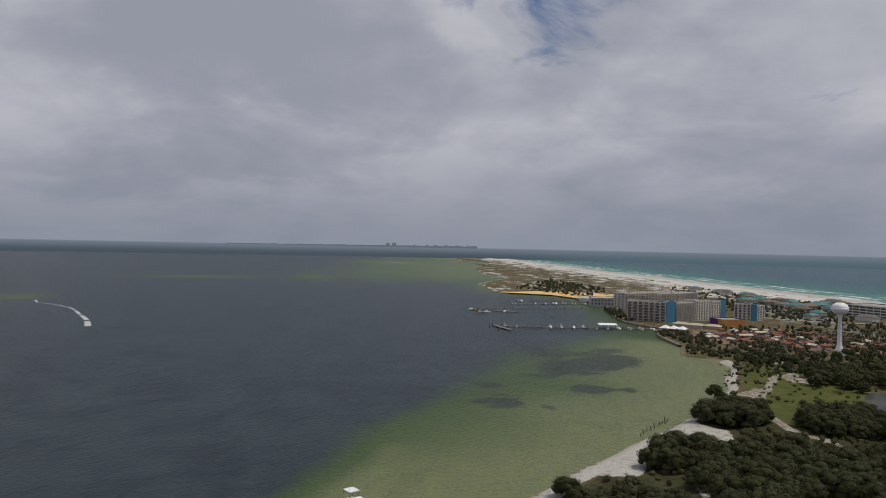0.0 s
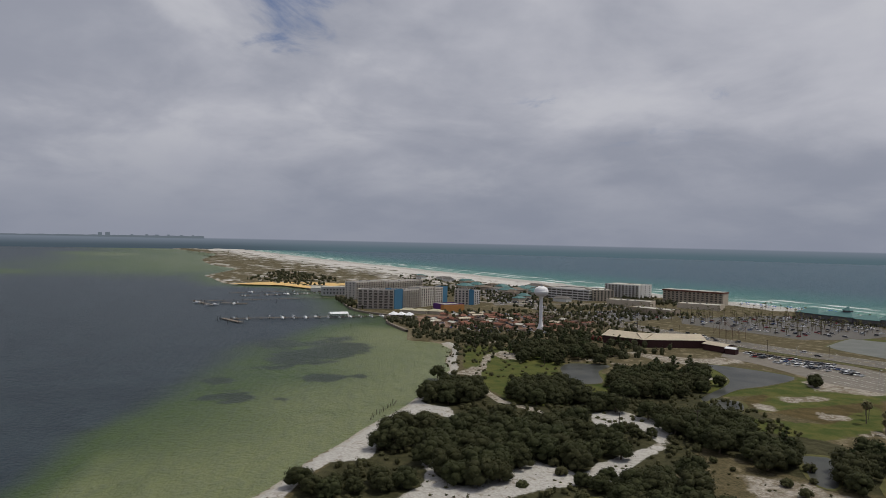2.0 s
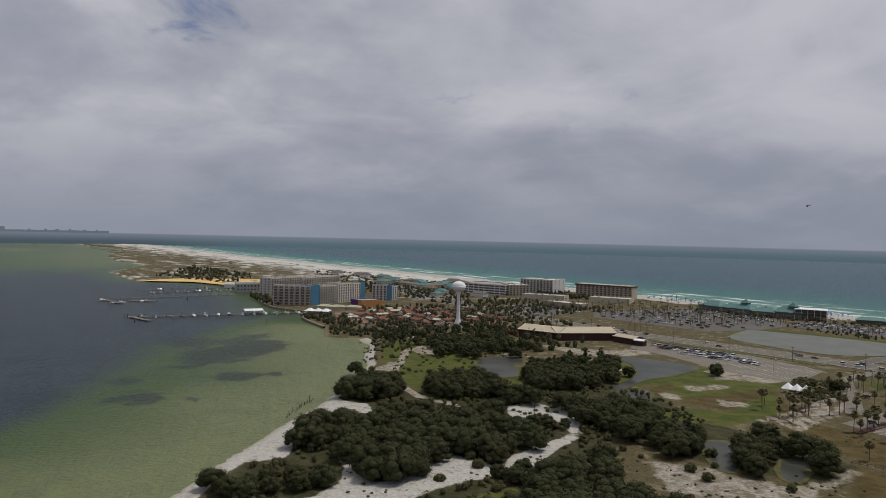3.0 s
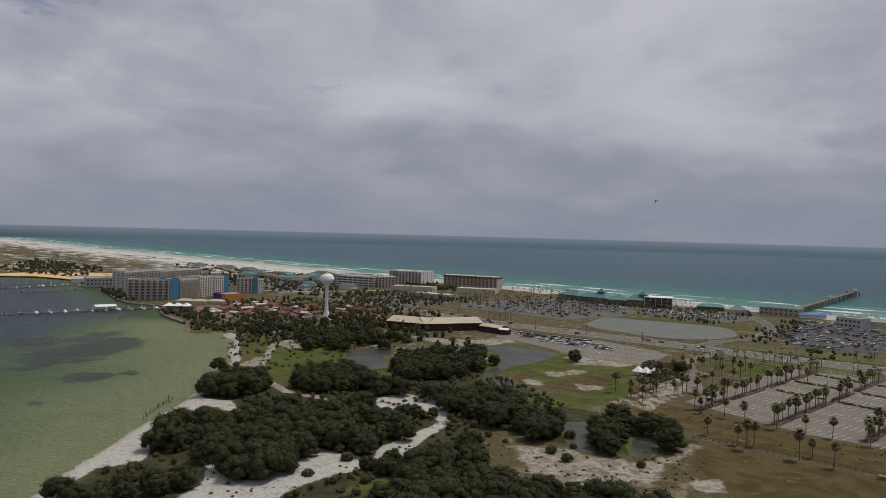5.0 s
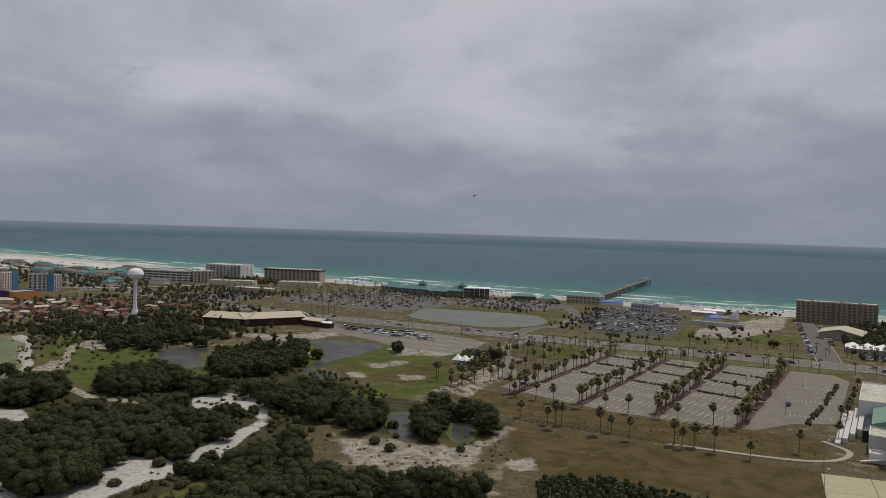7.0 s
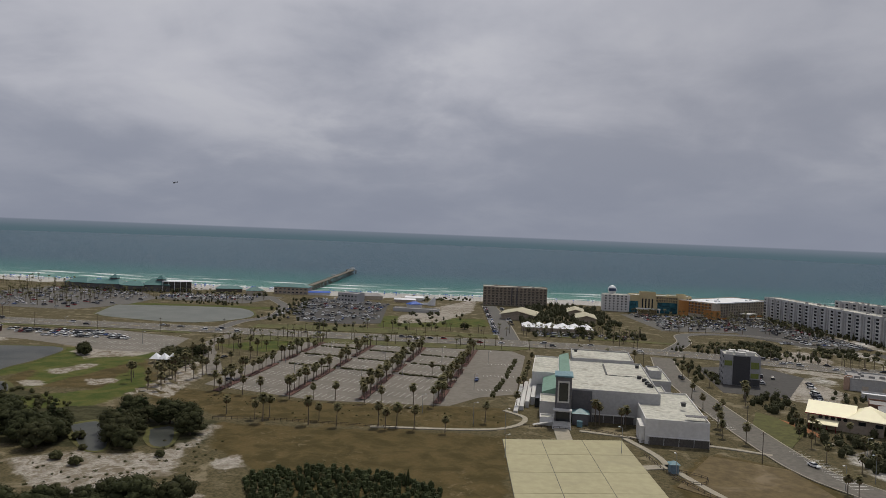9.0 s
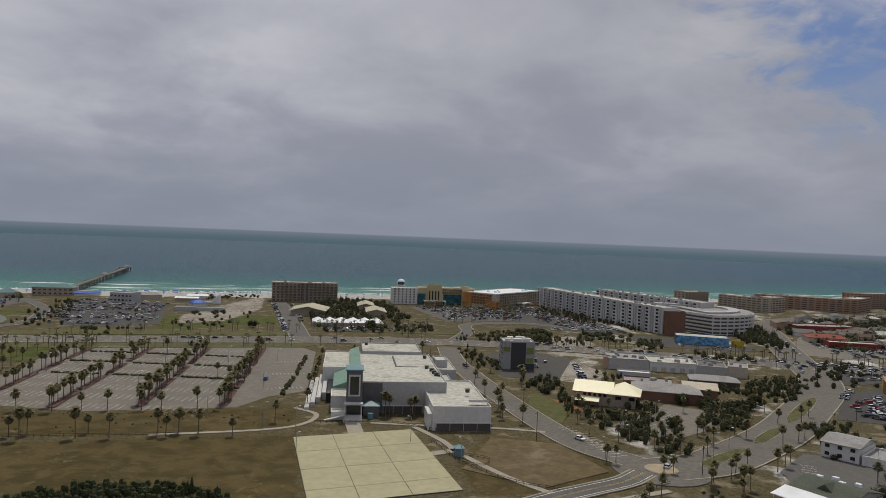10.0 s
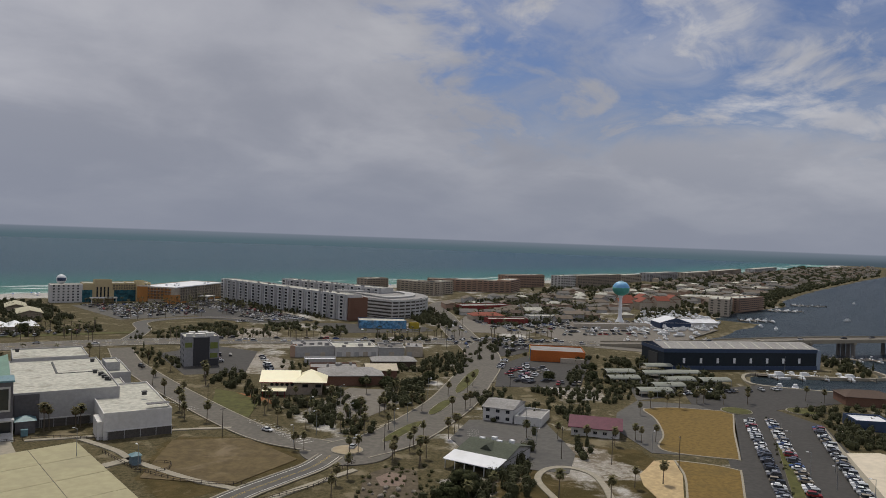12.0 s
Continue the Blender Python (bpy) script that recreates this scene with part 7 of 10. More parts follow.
def bridge():
    root = thing("road_bridge", "long concrete road bridge over the sound", "bridge", 0, 0, 0)
    line = curve([(440, 335, 1.7), (470, 296, 5.0), (506, 255, 10.0), (560, 222, 12.0), (640, 182, 12.5), (800, 105, 12.5), (1100, -40, 12)], 8)
    s = Shape()
    ribbon(s, line, 9, -9, 0.3, 0, 1.6)
    part("deck", s, CONCRETE, root)
    a = Shape()
    ribbon(a, line, 7.6, -7.6, 0.36)
    part("roadway", a, PALE_ASPHALT, root)
    for side in (8.9, -8.5):
        r = Shape()
        ribbon(r, line, side, side - 0.4, 1.4, 0, 1.1)
        part("parapet", r, CONCRETE, root)
    for cx, cy in ((512, 247), (541, 231), (574, 214), (610, 196), (648, 177), (690, 157), (735, 136), (785, 112)):
        cap = Shape()
        cap.beam((cx - 3.8, cy - 8.0, 10.6), (cx + 3.8, cy + 8.0, 10.6), 2.4, 1.6)
        head = part("pier_cap", cap, CONCRETE, root)
        for k in range(4):
            p = Shape()
            ox, oy = (k - 1.5) * 4.6 * 0.42, (k - 1.5) * 4.6 * 0.9
            p.box(cx + ox - 1.1, cy + oy - 1.1, -4, cx + ox + 1.1, cy + oy + 1.1, 10.8)
            part("pier_column", p, PIER_CONCRETE, head)


bridge()
house("marina_house", "brick marina restaurant with brown roof", (384, 142), (400, 124), 16, 4.5, 7, BRICK_WALL, ROOF_BROWN, hip=6)
b, w = block("kiosk_house", "blue and white kiosk with pale roof", (334, 119), (344, 108), 14, 4.6, NAVY_TRIM, TANK_WHITE)
s = thing("sign_tower", "white sign tower beside the kiosk", "tower", 343, 104)
t = Shape()
t.box(-1.6, -1.6, -1, 1.6, 1.6, 11)
t.box(-1.9, -1.9, 11, 1.9, 1.9, 11.5)
part("shaft", t, WHITE_WALL, s)

CANOPY = "curved canopies of the boat rack yard"
rnd = random.Random(5)
for x, y, a in ((332, 237, -30), (346, 250, -30), (362, 236, -30), (384, 250, -30), (336, 212, -30), (356, 218, -30), (378, 228, -30), (318, 208, -30), (372, 206, -30)):
    c = thing("canopy", "pale rounded fabric canopy over parked boats", "canopy", x, y, GROUND, a + rnd.uniform(-4, 4), CANOPY)
    s = Shape()
    n = 8
    for k in range(n):
        u0, u1 = math.pi * k / n, math.pi * (k + 1) / n
        s.face([(-9, -4.5 * math.cos(u0), 2.6 + 1.5 * math.sin(u0)), (9, -4.5 * math.cos(u0), 2.6 + 1.5 * math.sin(u0)), (9, -4.5 * math.cos(u1), 2.6 + 1.5 * math.sin(u1)), (-9, -4.5 * math.cos(u1), 2.6 + 1.5 * math.sin(u1))])
    part("cover", s, CANVAS, c, smooth=True)
    for px in (-8.5, 0, 8.5):
        for py in (-4.4, 4.4):
            p = Shape()
            p.box(px - 0.1, py - 0.1, -1, px + 0.1, py + 0.1, 2.7)
            part("post", p, STEEL, c)

# guard hut on the lawn, the white tent on the golf course
h = thing("guard_hut", "small grey-blue hut with blue roof on the lawn", "hut", 75, 238)
s = Shape()
s.box(-1.4, -1.4, -1, 1.4, 1.4, 3.1)
part("wall", s, surface("blue_grey_paint", (0.14, 0.20, 0.24), 0.8, 0.15), h)
s = Shape()
s.solid([(-1.8, -1.8, 3.1), (1.8, -1.8, 3.1), (1.8, 1.8, 3.1), (-1.8, 1.8, 3.1), (0, 0, 4.1)], [(0, 1, 4), (1, 2, 4), (2, 3, 4), (3, 0, 4), (3, 2, 1, 0)])
part("roof", s, CYAN_TRIM, h)
t = thing("tent", "white peaked event tent on the grass", "tent", -154, 385)
s = Shape()
for k in range(3):
    x = -4.5 + k * 4.5
    s.solid([(x - 2.4, -3.5, 2.4), (x + 2.4, -3.5, 2.4), (x + 2.4, 3.5, 2.4), (x - 2.4, 3.5, 2.4), (x, 0, 5.4)], [(0, 1, 4), (1, 2, 4), (2, 3, 4), (3, 0, 4)])
part("canvas", s, TANK_WHITE, t)
for x in (-6.8, -2.2, 2.2, 6.8):
    for y in (-3.4, 3.4):
        p = Shape()
        p.box(x - 0.07, y - 0.07, -0.5, x + 0.07, y + 0.07, 2.5)
        part("pole", p, STEEL, t)

# ---- trees and palms ----


def leaf_cloud(rnd, lobes, count, size, droop=0.0):
    """Many small bent leaves over a few rounded lobes: (centre, radii)."""
    weights = np.array([r[0] * r[1] + r[2] * r[0] for _, r in lobes])
    weights = weights / weights.sum()
    verts, faces = [], []
    for (c, r), wgt in zip(lobes, weights):
        n = int(count * wgt)
        d = rnd.normal(size=(n, 3))
        d /= np.linalg.norm(d, axis=1)[:, None]
        d[:, 2] = np.where(d[:, 2] < -0.35, -d[:, 2] * 0.6, d[:, 2])
        rad = 1.0 - 0.40 * rnd.random(n) ** 1.6 + 0.13 * rnd.normal(size=n)
        p = np.array(c) + d * np.array(r) * rad[:, None]
        face = d + np.array((0, 0, 0.35)) + 0.42 * rnd.normal(size=(n, 3))
        a = np.cross(rnd.normal(size=(n, 3)), face)
        a /= np.linalg.norm(a, axis=1)[:, None]
        b = np.cross(a, face)
        b /= np.linalg.norm(b, axis=1)[:, None] + 1e-9
        s = size * rnd.uniform(0.6, 1.35, size=(n, 1))
        k = len(verts) * 1
        quad = np.stack([p - a * s, p - b * s * 0.55, p + a * s, p + b * s * 0.55], 1)
        verts += quad.reshape(-1, 3).tolist()
        faces += [(k + 4 * i, k + 4 * i + 1, k + 4 * i + 2, k + 4 * i + 3) for i in range(n)]
    s = Shape()
    s.solid(verts, faces)
    # a lumpy heart in every lobe, so that no light falls right through it
    for c, r in lobes:
        rings, sides, verts, faces = 4, 7, [], []
        for i in range(rings + 1):
            u = -0.45 * math.pi + 0.95 * math.pi * i / rings
            for j in range(sides):
                q = 0.70 * rnd.uniform(0.8, 1.15)
                a = 2 * math.pi * (j + 0.5 * (i % 2)) / sides
                verts.append((c[0] + r[0] * q * math.cos(u) * math.cos(a), c[1] + r[1] * q * math.cos(u) * math.sin(a), c[2] + r[2] * q * math.sin(u)))
        for i in range(rings):
            faces += [(i * sides + j, i * sides + (j + 1) % sides, (i + 1) * sides + (j + 1) % sides, (i + 1) * sides + j) for j in range(sides)]
        s.solid(verts, faces)
    return s


def make_oak(seed, height, spread, leaves, name="oak_tree", label="dark green spreading live oak with dense crown", leaf=None, size=0.39):
    rnd = np.random.default_rng(seed)
    root = thing(name, label, "tree", 0, 0, GROUND, 0, "woodland trees")
    t = Shape()
    fork = height * 0.24
    t.limb((0, 0, -0.6), (rnd.normal() * 0.2, rnd.normal() * 0.2, fork), 0.38, 0.26, 8)
    lobes = []
    n = 20
    for k in range(n):
        lift = -0.30 + 1.20 * (k + 0.5) / n
        flat, a = math.sqrt(max(0.0, 1 - lift * lift)), 2.39996 * k + rnd.uniform(-0.5, 0.5)
        q = spread * rnd.uniform(0.56, 0.74)
        c = (q * flat * math.cos(a), q * flat * math.sin(a), height * (0.34 + 0.44 * lift * rnd.uniform(0.8, 1.1)))
        if k % 2 == 0:
            t.limb((0, 0, fork - 0.1), (c[0] * 0.8, c[1] * 0.8, c[2]), 0.17, 0.05, 5)
        r = spread * rnd.uniform(0.38, 0.54)
        lobes.append((c, (r * rnd.uniform(0.9, 1.15), r, r * rnd.uniform(0.65, 0.85))))
    part("trunk", t, BARK, root)
    part("crown", leaf_cloud(rnd, lobes, leaves, size), leaf or OAK_LEAF, root, smooth=True)
    return root


def make_pine(seed, height, leaves):
    rnd = np.random.default_rng(seed)
    root = thing("pine_tree", "tall dark pine with a ragged crown", "tree", 0, 0, GROUND, 0, "woodland trees")
    t = Shape()
    t.limb((0, 0, -0.6), (0.1, 0, height * 0.93), 0.26, 0.06, 7)
    lobes = []
    for k in range(15):
        z = height * (0.34 + 0.62 * k / 14)
        a, q = rnd.random() * 6.28, (2.3 - 1.7 * k / 14) * rnd.uniform(0.6, 1.25)
        c = (q * math.cos(a), q * math.sin(a), z)
        t.limb((0, 0, z - 0.5), c, 0.07, 0.03, 4)
        r = rnd.uniform(0.9, 1.6) * (1.15 - 0.5 * k / 14)
        lobes.append((c, (r, r, r * 0.55)))
    part("trunk", t, BARK, root)
    part("crown", leaf_cloud(rnd, lobes, leaves, 0.30), PINE_LEAF, root, smooth=True)
    return root


def make_palm(seed, height, crown=2.0, fronds=30):
    rnd = np.random.default_rng(seed)
    root = thing("palm_tree", "cabbage palm with a rounded tuft of fronds", "palm", 0, 0, GROUND, 0, "palms")
    t = Shape()
    bend = rnd.normal(size=2) * 0.25
    pts = [(bend[0] * k * k / 9, bend[1] * k * k / 9, -0.5 + (height + 0.5) * k / 3) for k in range(4)]
    for a, b, ra, rb in zip(pts, pts[1:], (0.26, 0.19, 0.17), (0.19, 0.17, 0.21)):
        t.limb(a, b, ra, rb, 7)
    part("trunk", t, PALM_BARK, root)
    top = Vector(pts[-1])
    s = Shape()
    for k in range(fronds):
        a = 2.4 * k + rnd.random() * 0.5
        lift = math.radians(80 - 135 * (k + 0.5) / fronds)
        out = Vector((math.cos(a), math.sin(a), 0))
        side = Vector((-math.sin(a), math.cos(a), 0))
        L = crown * rnd.uniform(0.8, 1.1)
        p0 = top
        p1 = p0 + (out * math.cos(lift) + Vector((0, 0, math.sin(lift)))) * L * 0.5
        p2 = p1 + (out * math.cos(lift - 0.5) + Vector((0, 0, math.sin(lift - 0.5)))) * L * 0.35
        p3 = p2 + (out * math.cos(lift - 1.2) + Vector((0, 0, math.sin(lift - 1.2)))) * L * 0.35
        w = L * 0.30
        body, slot = s, int(k > fronds - 5)
        up = Vector((0, 0, 0.12 * L))
        body.face([p0 - side * 0.05, p0 + side * 0.05, p1 + side * w * 0.8, p1 - up * 0.2, p1 - side * w * 0.8], slot)
        body.face([p1 - side * w * 0.8, p1 - up * 0.2, p2 - up * 0.3, p2 - side * w], slot)
        body.face([p1 + side * w * 0.8, p2 + side * w, p2 - up * 0.3, p1 - up * 0.2], slot)
        body.face([p2 - side * w, p2 - up * 0.3, p3 - side * w * 0.3], slot)
        body.face([p2 + side * w, p3 + side * w * 0.3, p2 - up * 0.3], slot)
    part("fronds", s, (PALM_LEAF, PALM_DEAD), root, "olive fan fronds, the lowest dry")
    return root


class Stock:
    """A few originals, copied in turn to the places that are asked for."""

    def __init__(self, makers):
        self.roots, self.used = [m() for m in makers], set()

    def put(self, x, y, turn, scale, k, z=GROUND):
        root = self.roots[k % len(self.roots)]
        m = pose(x, y, z, 0, 0, turn) @ Matrix.Diagonal((scale, scale, scale, 1))
        if k % len(self.roots) not in self.used:
            self.used.add(k % len(self.roots))
            root.matrix_basis = m
            return root
        made = copy_thing(root, pose(x, y, z, 0, 0, turn))
        made.scale = (scale, scale, scale)
        return made


oaks = Stock([lambda k=k: make_oak(20 + k, 8.0 + 0.5 * (k % 3), 4.6 + 0.5 * (k % 2), 1900, size=0.29) for k in range(5)])
pines = Stock([lambda k=k: make_pine(40 + k, 8.5 + k, 480) for k in range(3)])
shrubs = Stock([lambda k=k: make_oak(60 + k, 2.6, 1.9, 240, "shrub", "low grey-green coastal shrub", SHRUB_LEAF, 0.24) for k in range(3)])

OAK_WOODS = [
    ([(-196, 90), (-205, 92), (-204, 97), (-199, 113), (-190, 120), (-184, 124), (-188, 128), (-184, 116), (-187, 101), (-184, 88)], 5.2),
    ([(-221, 130), (-226, 131), (-240, 145), (-243, 162), (-228, 165), (-236, 185), (-233, 201), (-222, 211), (-208, 220), (-194, 215), (-183, 206), (-170, 204), (-170, 190), (-168, 176), (-187, 174), (-180, 162), (-174, 142), (-183, 130), (-198, 133), (-214, 144), (-210, 132)], 5.4),
    ([(-190, 140), (-196, 150), (-182, 158), (-172, 152), (-172, 140), (-182, 134)], 5.0),
    ([(-289, 194), (-298, 201), (-305, 217), (-293, 229), (-277, 222), (-268, 216), (-261, 202), (-279, 192)], 5.4),
    ([(-272, 228), (-280, 238), (-288, 265), (-272, 279), (-249, 264), (-240, 254), (-244, 235), (-263, 227)], 5.6),
    ([(-373, 322), (-381, 361), (-352, 382), (-330, 380), (-328, 374), (-332, 334), (-345, 307)], 7.5),
    ([(-264, 300), (-280, 323), (-273, 347), (-249, 361), (-240, 353), (-225, 326), (-223, 299), (-239, 278)], 6.2),
    ([(-238, 258), (-225, 244), (-215, 254), (-196, 262), (-184, 276), (-167, 276), (-161, 266), (-152, 248), (-155, 234), (-164, 242), (-181, 242), (-192, 249), (-218, 261)], 5.8),
    ([(-149, 240), (-148, 256), (-140, 257), (-132, 251), (-116, 246), (-119, 236), (-133, 231)], 5.2),
    ([(-116, 244), (-122, 258), (-124, 276), (-106, 273), (-89, 266), (-90, 254), (-101, 242), (-108, 234)], 5.2),
    ([(-136, 153), (-135, 159), (-142, 166), (-149, 188), (-148, 204), (-139, 203), (-127, 192), (-116, 188), (-108, 181), (-100, 177), (-97, 174), (-95, 144), (-113, 130), (-128, 138)], 5.4),
    ([(-93, 182), (-92, 188), (-83, 192), (-78, 190), (-70, 192), (-72, 186), (-86, 174)], 5.5),
]
PINE_WOODS = [
    ([(-146, 262), (-148, 242), (-138, 238), (-120, 244), (-130, 258)], 8.0), ([(-108, 180), (-106, 190), (-97, 192), (-96, 180)], 5.5), ([(-159, 168), (-157, 178), (-147, 178), (-146, 168)], 5.0),
    ([(-196, 224), (-196, 234), (-184, 234), (-184, 224)], 6.0), ([(-118, 250), (-120, 272), (-104, 270), (-98, 256)], 7.5),
    ([(-442, 330), (-447, 392), (-400, 440), (-360, 430), (-318, 366), (-352, 326), (-408, 312)], 13.0), ([(-268, 312), (-285, 360), (-266, 372), (-240, 335)], 8.0),
    ([(-338, 318), (-330, 345), (-312, 350), (-330, 310)], 9.0),
]
CLEARINGS = [[(-139, 262), (-130, 267), (-110, 228), (-118, 226)], [(-109, 261), (-102, 265), (-92, 234), (-98, 233)], [(-318, 315), (-326, 332), (-308, 348), (-290, 325), (-262, 290), (-272, 278), (-300, 300)]]


def in_clearing(x, y, room=2.5):
    return max(depth_in(np.array([x]), np.array([y]), c)[0] for c in CLEARINGS) > -room


rnd = random.Random(3)
k = 0
for n, (outline, gap) in enumerate(OAK_WOODS):
    for x, y in scatter(outline, gap * 1.18, 100 + n):
        if depth_in(np.array([x]), np.array([y]), outline)[0] < 0.6 or in_clearing(x, y):
            continue
        oaks.put(x, y, rnd.uniform(0, 360), rnd.uniform(0.84, 1.34) * (0.72 if n == 0 else 1.0), k)
        k += 1
for n, (outline, gap) in enumerate(PINE_WOODS):
    for x, y in scatter(outline, gap, 200 + n):
        if in_clearing(x, y):
            continue
        if n in (1, 2, 3):
            oaks.put(x, y, rnd.uniform(0, 360), rnd.uniform(0.5, 0.75), k)
        elif rnd.random() < 0.35 and n > 4:
            oaks.put(x, y, rnd.uniform(0, 360), rnd.uniform(0.7, 1.0), k)
        else:
            pines.put(x, y, rnd.uniform(0, 360), rnd.uniform(0.8, 1.15), k)
        k += 1
for x, y, s in ((-208, 404, 0.9), (-204, 398, 0.8), (-233, 352, 0.8), (-330, 232, 0.9), (143, 156, 1.15), (136, 154, 0.9), (-150, 400, 0.8), (-143, 408, 0.9), (-145, 416, 0.7),
                (100, 560, 1.0), (10, 570, 0.8), (180, 330, 0.6), (205, 300, 0.7), (213, 292, 0.8), (240, 292, 0.8), (232, 286, 0.7), (300, 262, 0.7), (190, 262, 0.6), (176, 262, 0.7), (370, 262, 0.8), (345, 268, 0.7), (322, 250, 0.7)):
    oaks.put(x, y, rnd.uniform(0, 360), s, k)
    k += 1
for n, outline in enumerate(([(-220, 150), (-160, 215), (-90, 240), (-80, 190), (-170, 120)], [(-350, 245), (-300, 300), (-240, 240), (-300, 215)], [(-178, 232), (-120, 250), (-120, 225), (-160, 215)],
                             [(-57, 206), (-47, 222), (-24, 222), (0, 212), (2, 192), (-53, 188)], [(-290, 240), (-260, 290), (-220, 270), (-240, 240)])):
    for x, y in scatter(outline, 3.2 if n == 3 else 9.0, 300 + n, 44 if n == 3 else 14):
        (shrubs).put(x, y, rnd.uniform(0, 360), rnd.uniform(0.42, 0.62) if n == 3 else rnd.uniform(0.6, 1.3), k)
        k += 1

palms = Stock([lambda k=k: make_palm(80 + k, 7.0 + 0.7 * k, 2.25 + 0.2 * (k % 2)) for k in range(4)])
beds = Shape()
spots = []
for row, u in enumerate(PALM_ROWS):
    v = 2.0
    while v < 152:
        if min(abs(v + 0.2 * u - h) for h in (74, 106)) > 3:
            spots.append((*lot_spot(u + rnd.uniform(-1.9, 1.9), v), rnd.uniform(0.84, 1.0)))
        v += rnd.uniform(2.6, 5.4)
    for v0, v1 in ((0, 30), (34, 70 - 0.2 * u), (78 - 0.2 * u, 102 - 0.2 * u), (110 - 0.2 * u, 150)):
        a, b = Vector((*lot_spot(u, v0), 0)), Vector((*lot_spot(u, v1), 0))
        ribbon(beds, [a, b], 1.7, -1.7, GROUND + 0.42, 0, 0.2)
for u in range(-4, 100, 11):
    spots.append((*lot_spot(u + rnd.uniform(-2, 2), rnd.uniform(-7, -3)), 0.9))
hedge_spots = []
for v in (74, 106, 136):
    for u0, u1 in ((-2, 24), (31, 57), (65, 91)):
        u = u0
        while u < u1:
            if rnd.random() < 0.9:
                hedge_spots.append((*lot_spot(u, v - 0.2 * u + rnd.uniform(-0.7, 0.7)), rnd.uniform(0.8, 1.3), rnd.uniform(0.7, 1.3)))
            if rnd.random() < 0.05:
                spots.append((*lot_spot(u, v - 0.2 * u), 0.85))
            u += rnd.uniform(0.8, 1.4)
for u in PALM_ROWS:
    for _ in range(46):
        hedge_spots.append((*lot_spot(u + rnd.uniform(-0.9, 0.9), rnd.uniform(2, 148)), rnd.uniform(0.4, 0.8), rnd.uniform(0.4, 0.8)))
structure("planting_bed", beds, RED_MULCH, "red mulch beds under the palm rows", "planting bed")
for x, y in ((-89, 287), (-76, 281), (-72, 278), (-71, 284), (-54, 277), (-51, 283), (-43, 276), (-27, 278), (-24, 275), (-20, 279), (-13, 276), (-1, 273), (15, 291)):
    spots.append((x, y, 0.95))
for x, y in scatter([(-150, 430), (-138, 345), (-118, 340), (-104, 470), (-75, 496), (-120, 500), (-140, 490)], 6.0, 401, 44):
    spots.append((x, y, 0.95))
for x, y in scatter([(-138, 476), (55, 476), (60, 492), (-138, 494)], 6.5, 402, 26):
    spots.append((x, y, 0.9))
for x, y in scatter([(-160, 350), (-150, 330), (-130, 310), (-125, 330), (-140, 370)], 4.5, 403, 14):
    spots.append((x, y, 0.85))
for x, y in ((37, 360), (39, 372), (41, 384), (43, 398), (36, 352), (33, 346), (30, 318), (60, 294), (62, 295.5), (70, 291), (72, 293), (110, 292), (112, 300), (108, 284), (114, 276), (88, 271), (120, 318), (60, 415), (66, 420), (48, 430),
             (116, 330), (118, 352), (126, 372), (138, 384), (128, 398), (135, 410), (112, 440), (100, 462), (84, 470), (140, 342), (145, 356)):
    spots.append((x, y, 0.9))
for x, y in ((138, 210.5), (140.5, 209), (124, 224), (127, 221), (146, 196), (147.5, 198.5), (150, 200), (157, 201), (163, 206), (170, 210), (141, 246), (134, 257), (150, 236), (155, 233), (160, 246), (168, 246), (157, 229), (176, 240),
             (188, 262), (206, 274), (196, 285), (216, 294), (166, 226), (176, 236), (196, 250), (228, 262), (240, 262), (150, 296), (146, 304), (160, 288), (172, 278), (236, 280), (246, 300), (252, 270), (206, 190), (214, 182), (220, 172),
             (238, 160), (240, 164), (244, 158), (226, 164), (150, 150), (166, 140), (178, 130), (204, 128), (192, 132), (140, 150), (300, 188), (304, 184), (292, 192), (320, 186), (324, 184), (340, 170), (344, 172), (276, 186), (330, 176), (380, 150), (376, 158), (124, 190), (118, 186), (112, 178), (150, 186), (153, 190), (158, 192), (144, 194), (152, 262), (156, 270), (163, 262), (150, 252), (170, 250), (178, 250), (184, 252), (140, 288), (144, 284), (138, 276), (196, 244), (204, 232), (216, 236), (222, 240), (180, 206), (186, 210), (192, 214)):
    spots.append((x + rnd.uniform(-0.8, 0.8), y + rnd.uniform(-0.8, 0.8), 0.75))
for x, y in scatter([(-440, 620), (-320, 605), (-295, 700), (-420, 770)], 13.0, 404, 36):
    spots.append((x, y, 0.9))
spots.sort(key=lambda p: math.hypot(p[0], p[1]))
far_spots = [(x, y) for x, y, s in spots[300:]]
for n, (x, y, s) in enumerate(spots[:300]):
    palms.put(x, y, rnd.uniform(0, 360), s * rnd.uniform(0.82, 1.12), n)

for ax, ay, bx, by, n in ((20, 336, 33, 400, 44), (33, 402, 40, 440, 24), (178, 736, 262, 738, 50)):
    for _ in range(n):
        t = rnd.random()
        hedge_spots.append((ax + (bx - ax) * t + rnd.uniform(-1, 1), ay + (by - ay) * t, rnd.uniform(0.8, 1.5), rnd.uniform(1.0, 2.0)))


